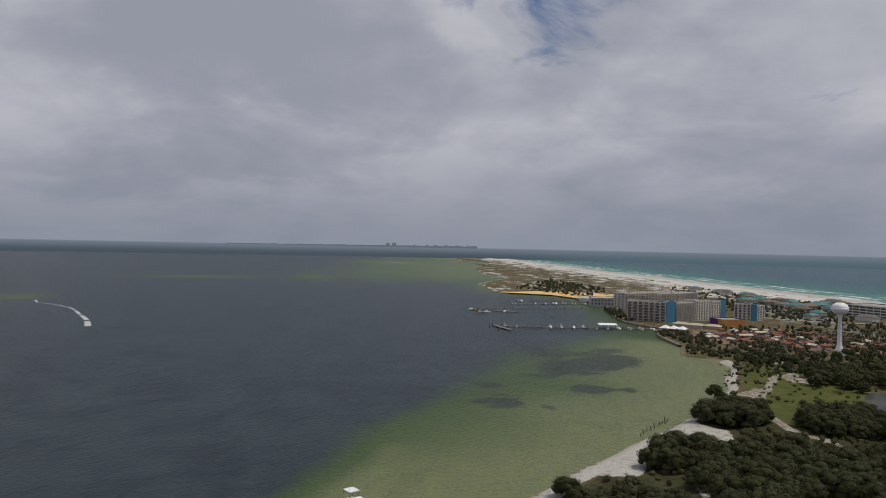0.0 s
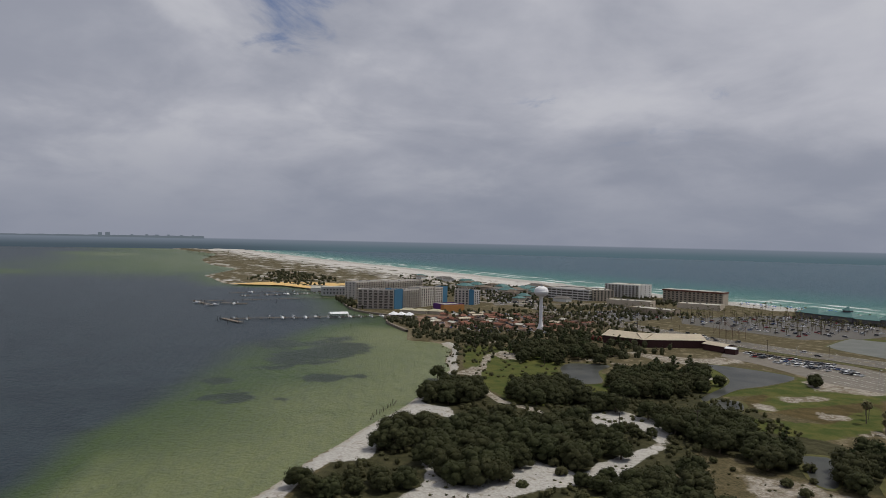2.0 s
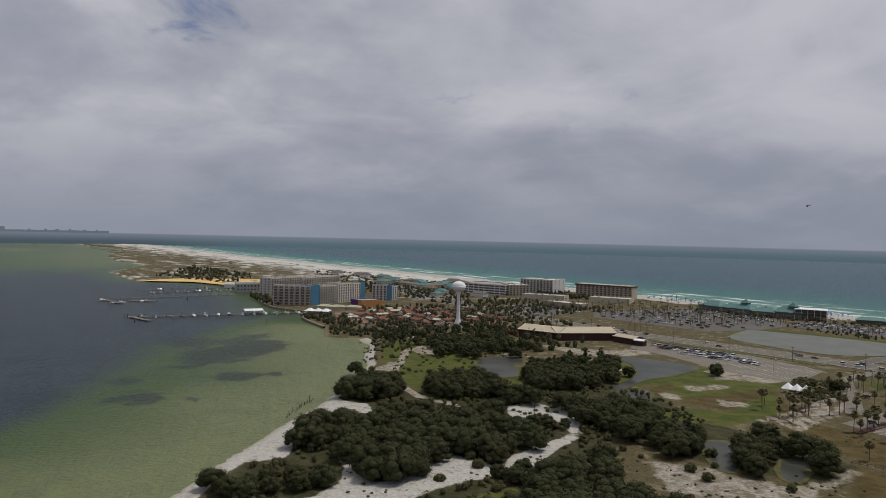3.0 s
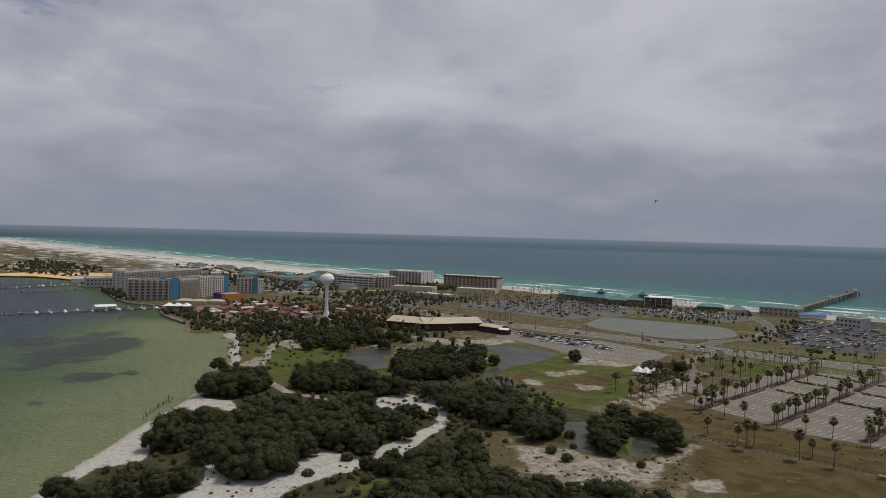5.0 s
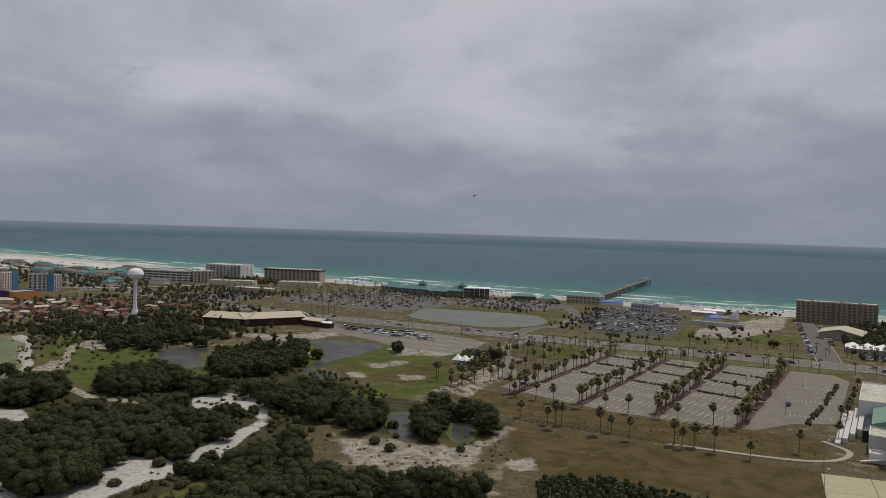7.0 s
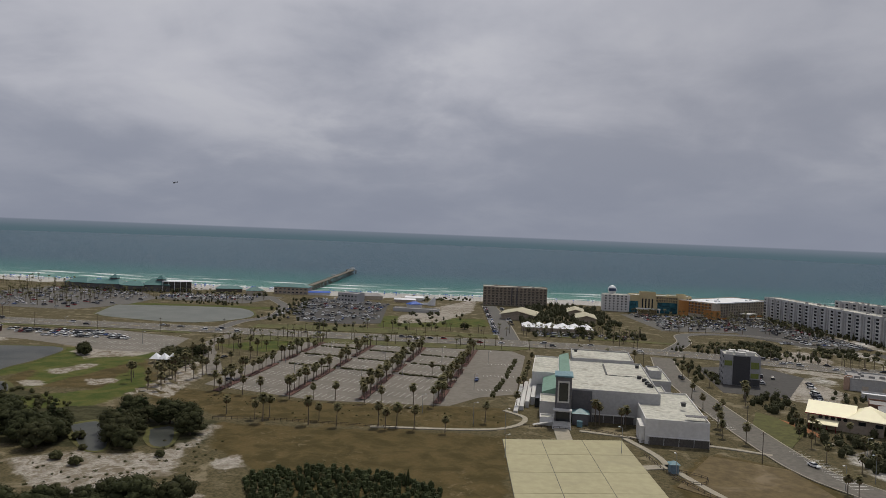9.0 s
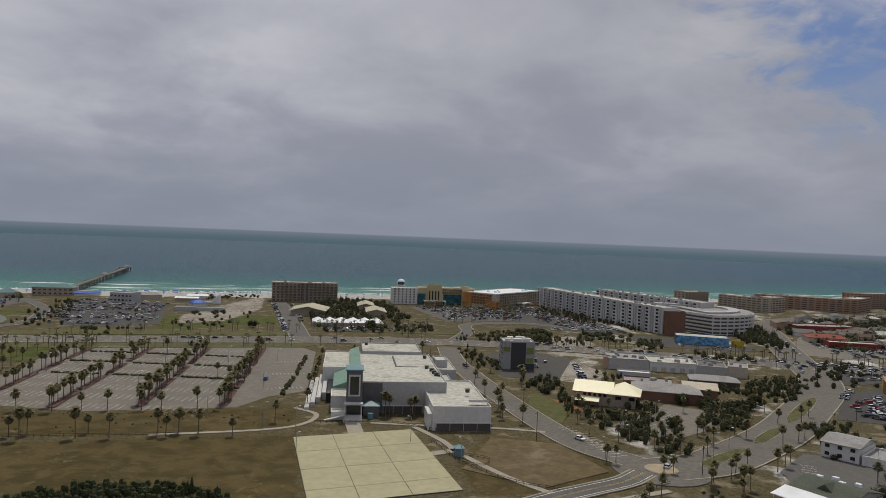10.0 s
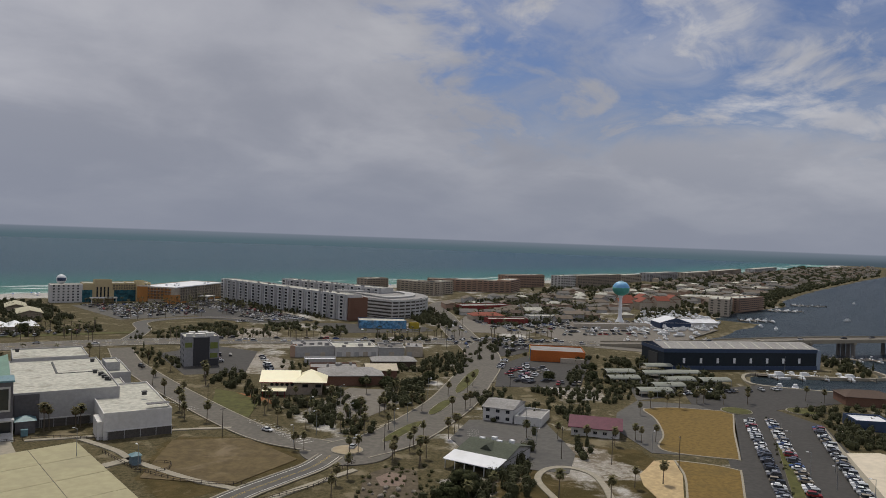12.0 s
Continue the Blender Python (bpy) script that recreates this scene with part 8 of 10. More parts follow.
def far_clumps(name, label, spots, leaf, quads, size, seed, category="trees"):
    """Woods and bushes too many to count, as one mesh: a lumpy core in a cloud of small leaves; finer close by."""
    rng = np.random.default_rng(seed)
    verts, faces = [], []
    ring = [(math.cos(k * math.pi / 3), math.sin(k * math.pi / 3)) for k in range(6)]
    for x, y, r, h in spots:
        away = math.hypot(x, y)
        near = min(2.0, max(1.0, 520.0 / max(away, 60.0)))
        n = max(12, int(quads * near * rng.uniform(0.7, 1.3)))
        d = rng.normal(size=(n, 3))
        d /= np.linalg.norm(d, axis=1)[:, None]
        d[:, 2] = np.abs(d[:, 2])
        lump = 1.0 + 0.22 * np.sin(d[:, 0] * 4 + x) * np.cos(d[:, 1] * 5 + y)
        slim = (1.0 - 0.8 * d[:, 2:3] ** 1.5) if h > 3.2 * r else 1.0
        p = np.array((x, y, GROUND + h * 0.25)) + d * np.concatenate([np.ones((n, 2)) * slim * r, np.full((n, 1), h * 0.75)], 1) * (lump * rng.uniform(0.72, 1.04, n))[:, None]
        face = d + np.array((0, 0, 0.35)) + 0.42 * rng.normal(size=(n, 3))
        a = np.cross(rng.normal(size=(n, 3)), face)
        a /= np.linalg.norm(a, axis=1)[:, None]
        b = np.cross(a, face)
        b /= np.linalg.norm(b, axis=1)[:, None] + 1e-9
        s = size * (0.4 + r / 4.0) / near**0.55 * rng.uniform(0.6, 1.3, (n, 1))
        k = len(verts)
        verts += np.stack([p - a * s, p - b * s * 0.7, p + a * s, p + b * s * 0.7], 1).reshape(-1, 3).tolist()
        faces += [(k + 4 * i, k + 4 * i + 1, k + 4 * i + 2, k + 4 * i + 3) for i in range(n)]
        k = len(verts)
        for q, z in (((0.5, -0.1), (0.6, 0.3), (0.08, 0.86)) if h > 3.2 * r else ((0.45, -0.1), (0.74, 0.40), (0.45, 0.72))):
            verts += [(x + r * q * c * rng.uniform(0.8, 1.1), y + r * q * e * rng.uniform(0.8, 1.1), GROUND + h * z) for c, e in ring]
        for j in (0, 6):
            faces += [(k + j + i, k + j + (i + 1) % 6, k + j + 6 + (i + 1) % 6, k + j + 6 + i) for i in range(6)]
        faces.append(tuple(k + 12 + i for i in range(6)))
    s = Shape()
    s.solid(verts, faces)
    return structure(name, s, leaf, label, category, "stuff")


def far_palm_grove(name, label, places, seed):
    """Small palms far off: a thin trunk and a tuft of drooping fronds each."""
    rng = np.random.default_rng(seed)
    s = Shape()
    for x, y in places:
        top, r = GROUND + rng.uniform(5.0, 8.0), rng.uniform(1.5, 2.1)
        s.limb((x, y, GROUND - 0.3), (x, y, top), 0.24, 0.20, 4, 1)
        for k in range(11):
            a, lift = k * 2.4 + rng.random(), rng.uniform(-0.5, 0.8)
            c, e = math.cos(a), math.sin(a)
            m = (x + c * r * 0.6, y + e * r * 0.6, top + r * 0.6 * lift)
            q = (x + c * r, y + e * r, top + r * (0.8 * lift - 0.35))
            w = 0.42
            s.face([(x, y, top), (m[0] - e * w, m[1] + c * w, m[2]), q, (m[0] + e * w, m[1] - c * w, m[2])], 0)
    return structure(name, s, (PALM_LEAF, PALM_BARK), label, "palms", "stuff")


def town_spots():
    out = []
    rng = random.Random(17)
    zones = [  # outline, count, radius, height
        ([(-57, 584), (-34, 675), (13, 665), (21, 581), (-48, 543)], 34, 2.0, 3.2),
        ([(-508, 332), (-470, 306), (-450, 318), (-470, 338)], 40, 2.2, 4.0),
        ([(-579, 365), (-516, 371), (-532, 440), (-463, 398), (-437, 328), (-452, 316), (-505, 334)], 130, 2.6, 5.0),
        ([(-423, 309), (-421, 353), (-350, 286), (-361, 268)], 40, 1.8, 3.0),
        ([(-1350, 840), (-1185, 838), (-959, 800), (-930, 880), (-659, 640), (-665, 545), (-778, 610), (-1115, 699)], 330, 3.0, 4.5),
        ([(-531, 494), (-475, 484), (-417, 462), (-400, 440), (-430, 420), (-520, 455)], 90, 2.8, 6.0),
        ([(-732, 850), (-714, 880), (-640, 830), (-630, 780), (-660, 765)], 50, 2.6, 5.0),
        ([(195, 548), (241, 558), (246, 534), (216, 503), (180, 500)], 70, 2.4, 3.4),
        ([(365, 273), (363, 246), (390, 218), (370, 194), (339, 181), (330, 196), (309, 209), (300, 222)], 130, 2.3, 4.6),
        ([(322, 269), (334, 262), (308, 241), (297, 248)], 14, 2.6, 5.0),
        ([(280, 241), (265, 226), (199, 180), (157, 151), (154, 153), (210, 191)], 34, 2.1, 4.6),
        ([(161, 165), (181, 170), (175, 156), (160, 143), (148, 152)], 26, 2.0, 4.4),
        ([(335, 132), (342, 121), (308, 106), (298, 110)], 40, 2.0, 4.0),
        ([(322, 112), (330, 106), (312, 99), (308, 104)], 24, 1.8, 3.4),
        ([(325, 154), (327, 153), (228, 96), (226, 98)], 60, 0.7, 0.9),
        ([(218, 177), (223, 171), (203, 156), (199, 161)], 7, 2.2, 5.0),
        ([(147, 485), (151, 483), (152, 404), (144, 388), (138, 412), (139, 448)], 30, 1.8, 3.6),
        ([(148, 368), (171, 367), (156, 325), (139, 330)], 34, 2.0, 4.4),
        ([(149, 319), (159, 318), (140, 281), (137, 287)], 12, 1.8, 4.2),
        ([(155, 302), (163, 288), (146, 262), (139, 266)], 15, 2.2, 4.6),
        ([(162, 284), (173, 277), (150, 240), (143, 252)], 26, 2.2, 4.6),
        ([(156, 255), (172, 256), (164, 229), (155, 225), (146, 238)], 20, 1.9, 4.0),
        ([(214, 296), (237, 294), (203, 251), (189, 255)], 52, 2.4, 4.8),
        ([(248, 398), (261, 392), (252, 380), (240, 386)], 8, 2.4, 5.5),
        ([(200, 378), (217, 368), (206, 350), (190, 359)], 12, 1.8, 3.6),
        ([(227, 543), (243, 536), (220, 484), (206, 491)], 40, 2.2, 3.4),
        ([(271, 541), (310, 525), (290, 490), (249, 500)], 60, 2.4, 3.8),
        ([(301, 502), (318, 494), (292, 454), (277, 461)], 40, 2.2, 3.6),
        ([(331, 740), (338, 560), (328, 545), (318, 735)], 60, 2.0, 5.5),
        ([(236, 320), (262, 310), (268, 322), (246, 334)], 20, 2.0, 4.0),
        ([(228, 205), (262, 232), (250, 236), (222, 214)], 16, 1.8, 3.8),
        ([(60, 400), (115, 455), (112, 470), (64, 440)], 20, 1.4, 2.6),
        ([(-200, 655), (-190, 690), (-240, 695), (-290, 700), (-290, 690)], 40, 1.6, 3.2),
        ([(-150, 655), (-140, 700), (-152, 760), (-165, 740)], 26, 1.8, 3.6),
        ([(-98, 520), (-88, 522), (-60, 560), (-110, 570)], 20, 1.8, 3.0),
        ([(-440, 318), (-447, 400), (-395, 450), (-330, 440), (-310, 390), (-345, 345), (-395, 318)], 170, 3.4, 6.5),
        ([(-600, 350), (-520, 335), (-500, 345), (-560, 385)], 40, 3.0, 6.0),
        ([(-830, 440), (-800, 405), (-690, 372), (-690, 384), (-790, 425)], 40, 3.0, 6.0),
        ([(-560, 480), (-420, 470), (-380, 500), (-430, 535), (-560, 560)], 120, 2.6, 5.0),
        ([(-660, 560), (-500, 560), (-480, 700), (-640, 680)], 110, 2.6, 5.0),
        ([(-660, 740), (-560, 760), (-560, 800), (-650, 800)], 60, 3.0, 6.0),
        ([(-1559, 656), (-1240, 450), (-1030, 480), (-1055, 531), (-1206, 619)], 240, 3.5, 6.0),
        ([(-430, 760), (-300, 755), (-200, 768), (-200, 785), (-420, 775)], 90, 2.0, 4.0),
        ([(-160, 575), (-120, 575), (-140, 700), (-165, 690)], 30, 2.2, 4.0),
        ([(-60, 770), (20, 800), (20, 840), (-60, 830)], 50, 2.0, 2.5),
        ([(55, 590), (130, 585), (150, 640), (150, 760), (105, 790), (75, 740), (55, 640)], 300, 3.0, 6.5),
        ([(60, 545), (150, 540), (150, 575), (60, 575)], 50, 2.4, 4.5),
        ([(300, 590), (322, 590), (318, 735), (306, 735)], 40, 2.2, 6.0),
        ([(380, 470), (400, 450), (470, 570), (470, 600), (420, 560)], 110, 3.2, 7.0),
        ([(250, 290), (270, 300), (320, 350), (300, 352), (250, 325)], 50, 2.2, 5.0),
        ([(330, 120), (345, 150), (400, 130), (360, 100)], 60, 2.2, 4.0),
        ([(470, 160), (520, 175), (540, 215), (500, 205)], 40, 2.4, 5.0),
        ([(440, 440), (560, 430), (700, 540), (760, 680), (600, 640), (480, 560)], 620, 3.2, 6.0),
        ([(700, 420), (900, 450), (1040, 520), (1440, 620), (1700, 720), (1700, 900), (1100, 780), (800, 760), (720, 560)], 1300, 3.6, 6.0),
        ([(720, 400), (972, 440), (1044, 495), (1440, 600), (2449, 890), (2449, 930), (1440, 650), (1030, 540), (940, 480), (730, 440)], 420, 4.0, 6.0),
        ([(1200, 560), (1583, 640), (2119, 765), (2524, 850), (3300, 1110), (3300, 1290), (2700, 1170), (2041, 1030), (1646, 970), (1300, 860)], 1700, 4.6, 7.0),
        ([(900, 455), (1076, 500), (1274, 556), (1583, 634), (2119, 760), (2119, 800), (1583, 670), (1274, 590), (1040, 530)], 380, 4.6, 7.0),
        ([(1700, 700), (2449, 920), (3200, 1180), (3200, 1400), (2449, 1120), (1700, 930)], 700, 5.0, 6.5),
        ([(-900, 560), (-700, 560), (-640, 620), (-800, 740), (-960, 760)], 260, 2.6, 4.5),
        ([(-640, 440), (-520, 400), (-500, 500), (-600, 540)], 120, 2.4, 4.5), ([(-640, 560), (-480, 540), (-460, 660), (-620, 690)], 120, 2.6, 5.0),
        ([(300, 320), (335, 326), (400, 385), (380, 402), (330, 350)], 40, 2.2, 4.5), ([(620, 430), (700, 480), (800, 520), (780, 470), (690, 410)], 90, 2.6, 5.0), ([(300, 205), (392, 212), (420, 260), (370, 300), (300, 250)], 90, 2.4, 5.0),
        ([(-1000, 480), (-880, 460), (-860, 560), (-1000, 620)], 80, 2.8, 4.0),
    ]
    for n, (outline, count, r, h) in enumerate(zones):
        for x, y in scatter(outline, 0.8, 500 + n, count):
            out.append((x, y, r * rng.uniform(0.5, 1.15), h * rng.uniform(0.5, 1.15)))
    return out


far_clumps("hedge", "low dark broken hedges between the parking bays", hedge_spots, SHRUB_LEAF, 22, 0.36, 8, "hedge")
clumps = town_spots()
far_clumps("shrubbery", "dark green trees and bushes between the buildings", [c for c in clumps if c[0] < 900], TOWN_LEAF, 34, 0.52, 1)
far_clumps("far_woods", "dark far trees along the eastern shore", [c for c in clumps if c[0] >= 900], TOWN_LEAF, 22, 0.70, 2)
scrub = []
rng = random.Random(23)
for n, (outline, count, r, h) in enumerate((([(-198, 90), (-262, 168), (-290, 198), (-262, 214), (-240, 240), (-238, 290), (-215, 330), (-150, 290), (-165, 240), (-150, 200), (-128, 190), (-90, 178), (-150, 100)], 900, 1.7, 2.4), ([(-4500, 1180), (-2300, 720), (-1700, 640), (-900, 580), (-900, 860), (-2300, 1040), (-4500, 1560)], 520, 5.0, 1.4), ([(-900, 640), (-600, 740), (-600, 880), (-900, 900)], 120, 3.0, 1.5),
                                            ([(-430, 300), (-330, 240), (-270, 300), (-330, 380), (-430, 330)], 150, 1.3, 1.4), ([(-300, 250), (-200, 230), (-190, 300), (-290, 320)], 220, 1.4, 1.6),
                                            ([(-230, 150), (-150, 215), (-80, 260), (-70, 190), (-170, 110)], 220, 0.7, 0.6), ([(-57, 206), (-47, 224), (-24, 224), (2, 213), (4, 190), (-53, 186)], 10, 1.3, 2.4), ([(-140, 330), (-60, 312), (20, 314), (24, 284), (-80, 284)], 60, 0.5, 0.4))):
    for x, y in scatter(outline, 0.6, 700 + n, count):
        if n < 5 and in_clearing(x, y, 1.0) or n == 0 and max(depth_in(np.array([x]), np.array([y]), z)[0] for z in DUNE_ZONES[:4] + SAND_PATCHES[:3]) > -1.5:
            continue
        scrub.append((x, y, r * rng.uniform(0.5, 1.2), h * rng.uniform(0.5, 1.2)))
far_clumps("scrub", "low olive scrub scattered over sand and grass", scrub, SHRUB_LEAF, 16, 0.46, 3, "scrub")
groves = []
for n, (outline, gap, count) in enumerate((([(-560, 600), (-440, 600), (-300, 690), (-200, 690), (-180, 770), (-420, 740), (-560, 680)], 5.0, 190), ([(-512, 870), (-355, 820), (-308, 600), (-399, 606), (-499, 673)], 7.0, 90),
                                           ([(180, 600), (262, 612), (312, 590), (310, 735), (180, 735)], 5.0, 130), ([(160, 500), (320, 420), (430, 370), (440, 385), (320, 440), (170, 520)], 5.0, 60),
                                           ([(60, 545), (150, 535), (150, 575), (60, 590)], 5.0, 40), ([(440, 440), (560, 430), (700, 540), (760, 660), (600, 640), (480, 560)], 7.0, 120), ([(-120, 505), (-60, 560), (60, 560), (130, 500), (130, 530), (0, 545), (-110, 535)], 7.0, 40),
                                           ([(-560, 480), (-420, 470), (-380, 500), (-430, 535), (-560, 560)], 6.0, 60))):
    groves += scatter(outline, gap, 801 + n, count)
groves += far_spots
far_palm_grove("far_palms", "small tufted palms along the far car parks", groves, 4)
thicket_spots = []
for x, y in scatter([(-61, 212), (-54, 221), (-41, 225), (-27, 225), (-16, 221), (-5, 215), (0, 209), (-3, 196), (-30, 184), (-51, 190)], 1.3, 805, 420):
    r = rng.uniform(0.7, 1.5)
    thicket_spots.append((x, y, r, r * (rng.uniform(3.3, 4.6) if rng.random() < 0.10 else rng.uniform(1.5, 2.6))))
far_clumps("thicket", "dense dark green thicket of young pines", thicket_spots, PINE_LEAF, 30, 0.30, 6, "thicket")
far_clumps("mound_shrubs", "green creepers over the mound by the white tent", [(x, y, 2.0 * rng.uniform(0.6, 1.3), 1.6 * rng.uniform(0.5, 1.4)) for x, y in scatter([(-163, 393), (-172, 432), (-154, 434), (-137, 393), (-142, 372)], 1.6, 806, 130)], SHRUB_LEAF, 26, 0.5, 9, "shrubs")
far_clumps("garden_shrubs", "rounded shrubs in the garden by the roundabout", [(x, y, 0.8 * rng.uniform(0.6, 1.4), 1.1 * rng.uniform(0.6, 1.4)) for x, y in scatter([(112, 168), (126, 186), (142, 192), (152, 184), (146, 168), (132, 158), (118, 160)], 2.0, 807, 60)], SHRUB_LEAF, 30, 0.34, 10, "shrubs")
far_clumps("bushes", "dark bushes beside the car parks and lanes", [(x, y, 1.8 * rng.uniform(0.5, 1.2), 3.6 * rng.uniform(0.5, 1.2)) for n, (o, c) in enumerate((([(330, 126), (300, 109), (306, 104), (345, 116)], 40), ([(170, 262), (196, 300), (176, 300), (150, 282)], 40), ([(206, 210), (240, 230), (262, 258), (236, 256)], 50),
    ([(262, 205), (300, 208), (310, 232), (270, 250)], 60), ([(130, 160), (160, 165), (166, 150), (140, 140)], 40), ([(232, 190), (262, 200), (250, 216)], 30), ([(270, 300), (330, 350), (318, 362), (262, 320)], 40), ([(380, 270), (400, 280), (350, 330), (340, 310)], 40), ([(300, 420), (330, 402), (340, 420), (312, 450)], 30),
    ([(150, 505), (240, 470), (250, 500), (170, 540)], 60))) for x, y in scatter(o, 1.0, 820 + n, c)], TOWN_LEAF, 40, 0.45, 7, "bushes")

# ---- vehicles, boats, piers, poles ----


def car_paint(name, colour):
    return surface(name, colour, 0.3, 0.05, 0.5, 0.2, relief=0, spec=0.5, world=False)


PAINTS = [("white", car_paint("white_car_paint", (0.72, 0.72, 0.72))), ("silver", car_paint("silver_car_paint", (0.38, 0.39, 0.40))), ("black", car_paint("black_car_paint", (0.018, 0.018, 0.02))),
          ("dark grey", car_paint("grey_car_paint", (0.10, 0.10, 0.11))), ("red", car_paint("red_car_paint", (0.26, 0.02, 0.02))), ("blue", car_paint("blue_car_paint", (0.03, 0.07, 0.22))), ("tan", car_paint("tan_car_paint", (0.30, 0.25, 0.18)))]


def car_shapes(tall):
    """Body, glasshouse and roof of a saloon or an estate, nose towards +x."""
    L, W, top = 4.6, 1.84, 1.75 if tall else 1.42
    body, glass, roof = Shape(), Shape(), Shape()
    prof = [(-2.3, 0.35), (2.25, 0.35), (2.32, 0.62), (2.2, 0.82), (1.1, 0.96), (-1.9, 1.0), (-2.28, 0.92), (-2.34, 0.6)]
    n = len(prof)
    for y0, y1, k in ((-W / 2, W / 2, 0),):
        verts = [(x, y0 * (0.96 if z > 0.9 or z < 0.4 else 1), z) for x, z in prof] + [(x, y1 * (0.96 if z > 0.9 or z < 0.4 else 1), z) for x, z in prof]
        body.solid(verts, [(i, n + i, n + (i + 1) % n, (i + 1) % n) for i in range(n)] + [tuple(range(n)), tuple(range(2 * n - 1, n - 1, -1))])
    x0, x1, t0, t1 = (-2.15, 1.15, -1.95, 0.45) if tall else (-1.75, 1.2, -1.15, 0.35)
    a, b = W / 2 * 0.93, W / 2 * 0.76
    low, high = [(x0, -a, 0.97), (x1, -a, 0.97), (x1, a, 0.97), (x0, a, 0.97)], [(t0, -b, top), (t1, -b, top), (t1, b, top), (t0, b, top)]
    glass.solid(low + high, [(0, 1, 5, 4), (1, 2, 6, 5), (2, 3, 7, 6), (3, 0, 4, 7)])
    roof.prism([(t0 - 0.05, -b - 0.03), (t1 + 0.05, -b - 0.03), (t1 + 0.05, b + 0.03), (t0 - 0.05, b + 0.03)], top - 0.02, top + 0.05)
    return body, glass, roof


WHEEL = Shape()
WHEEL.lathe([(0.1, -0.11), (0.33, -0.11), (0.33, 0.11), (0.1, 0.12)], 10)
WHEEL_MESH = WHEEL.mesh("wheel", RUBBER)


def make_car(colour, paint, tall):
    kind = "estate car" if tall else "saloon car"
    root = thing("car", f"{colour} {kind} standing on the asphalt", "car", 0, 0, GROUND + 0.3, 0, "parked cars")
    body, glass, roof = car_shapes(tall)
    part("body", body, paint, root)
    part("glasshouse", glass, CAR_GLASS, root)
    part("roof", roof, paint, root)
    for x in (-1.42, 1.42):
        for y in (-0.82, 0.82):
            piece("wheel", WHEEL_MESH, root, pose(x, y, 0.33, 90))
    return root


cars = Stock([lambda c=c, p=p, t=t: make_car(c, p, t) for t in (False, True) for c, p in PAINTS])
ORDER = [0, 2, 1, 7, 3, 9, 0, 10, 8, 5, 2, 7, 1, 3, 0, 9, 6, 7, 10, 8, 13, 0, 1, 11, 3, 2, 10, 7]
crnd = random.Random(9)
FAR_CARS = []


def row_of_cars(p, q, turn, fill=0.85, pitch=2.75, single=True):
    """Cars side by side from p to q, each turned so many degrees from the row."""
    n, a = int(span(p, q) / pitch), heading(p, q)
    for k in range(n):
        if crnd.random() > fill:
            continue
        t = (k + 0.5) / n
        x, y = p[0] + (q[0] - p[0]) * t, p[1] + (q[1] - p[1]) * t
        x, y = x + crnd.uniform(-0.2, 0.2), y + crnd.uniform(-0.2, 0.2)
        ang = a + turn + crnd.uniform(-2, 2) + (180 if crnd.random() < 0.5 else 0)
        if single:
            cars.put(x, y, ang, crnd.uniform(0.96, 1.08), ORDER[crnd.randrange(len(ORDER))], GROUND + 0.3)
        else:
            FAR_CARS.append((x, y, ang, crnd.randrange(len(ORDER))))


row_of_cars((308, 153), (214, 93), 90, 0.92)
row_of_cars((317, 148), (222, 87), 90, 0.92)
row_of_cars((322, 130), (240, 80), 90, 0.85)
row_of_cars((-298, 475), (-232, 476), 80, 0.9, 2.75, False)
row_of_cars((-262, 456), (-205, 456), 80, 0.85, 2.75, False)
row_of_cars((-285, 466), (-215, 466), 80, 0.8, 2.75, False)
row_of_cars((344, 196), (392, 178), 80, 0.6)
row_of_cars((316, 205), (352, 195), 90, 0.6)
row_of_cars((250, 560), (300, 560), 80, 0.7, 2.75, False)
row_of_cars((180, 352), (198, 400), 60, 0.6)
row_of_cars((150, 428), (185, 412), 90, 0.5)
row_of_cars((168, 388), (178, 430), 80, 0.7)
row_of_cars((282, 262), (322, 300), 80, 0.6)
row_of_cars((300, 300), (322, 318), 90, 0.7)
row_of_cars((290, 252), (318, 236), 60, 0.4)
for x, y, a in ((127, 250, -70), (142, 214, 40), (150, 223, 35), (122, 330, -85), (128, 400, -80), (20, 500, 0), (-30, 511, 180), (-60, 499, 0), (-95, 512, 180), (-150, 503, 0), (-210, 520, 180), (-260, 509, 0), (-330, 522, 180),
                (70, 497, 0), (98, 508, 170), (128, 490, -15), (190, 470, -22), (205, 478, 155), (250, 440, -28), (270, 446, 150), (300, 414, -28), (320, 424, 150), (370, 376, -30), (372, 392, 150), (352, 402, 60), (356, 396, 60), (360, 412, 240),
                (398, 446, 55), (404, 462, 235), (420, 484, 55), (-106, 346, 10), (-128, 405, 70), (14, 372, 80), (340, 385, 60), (345, 380, 60), (336, 368, 55), (425, 340, -40), (410, 366, 140), (540, 232, -25), (575, 216, 155), (640, 184, -25), (600, 206, 155), (490, 275, -50)):
    z = GROUND + 0.36
    if x > 470 and y < 300:
        z = float(np.interp(x, [470, 506, 560, 640], [5.4, 10.4, 12.4, 12.9]))
    cars.put(x, y, a, 1.0, ORDER[crnd.randrange(len(ORDER))], z)

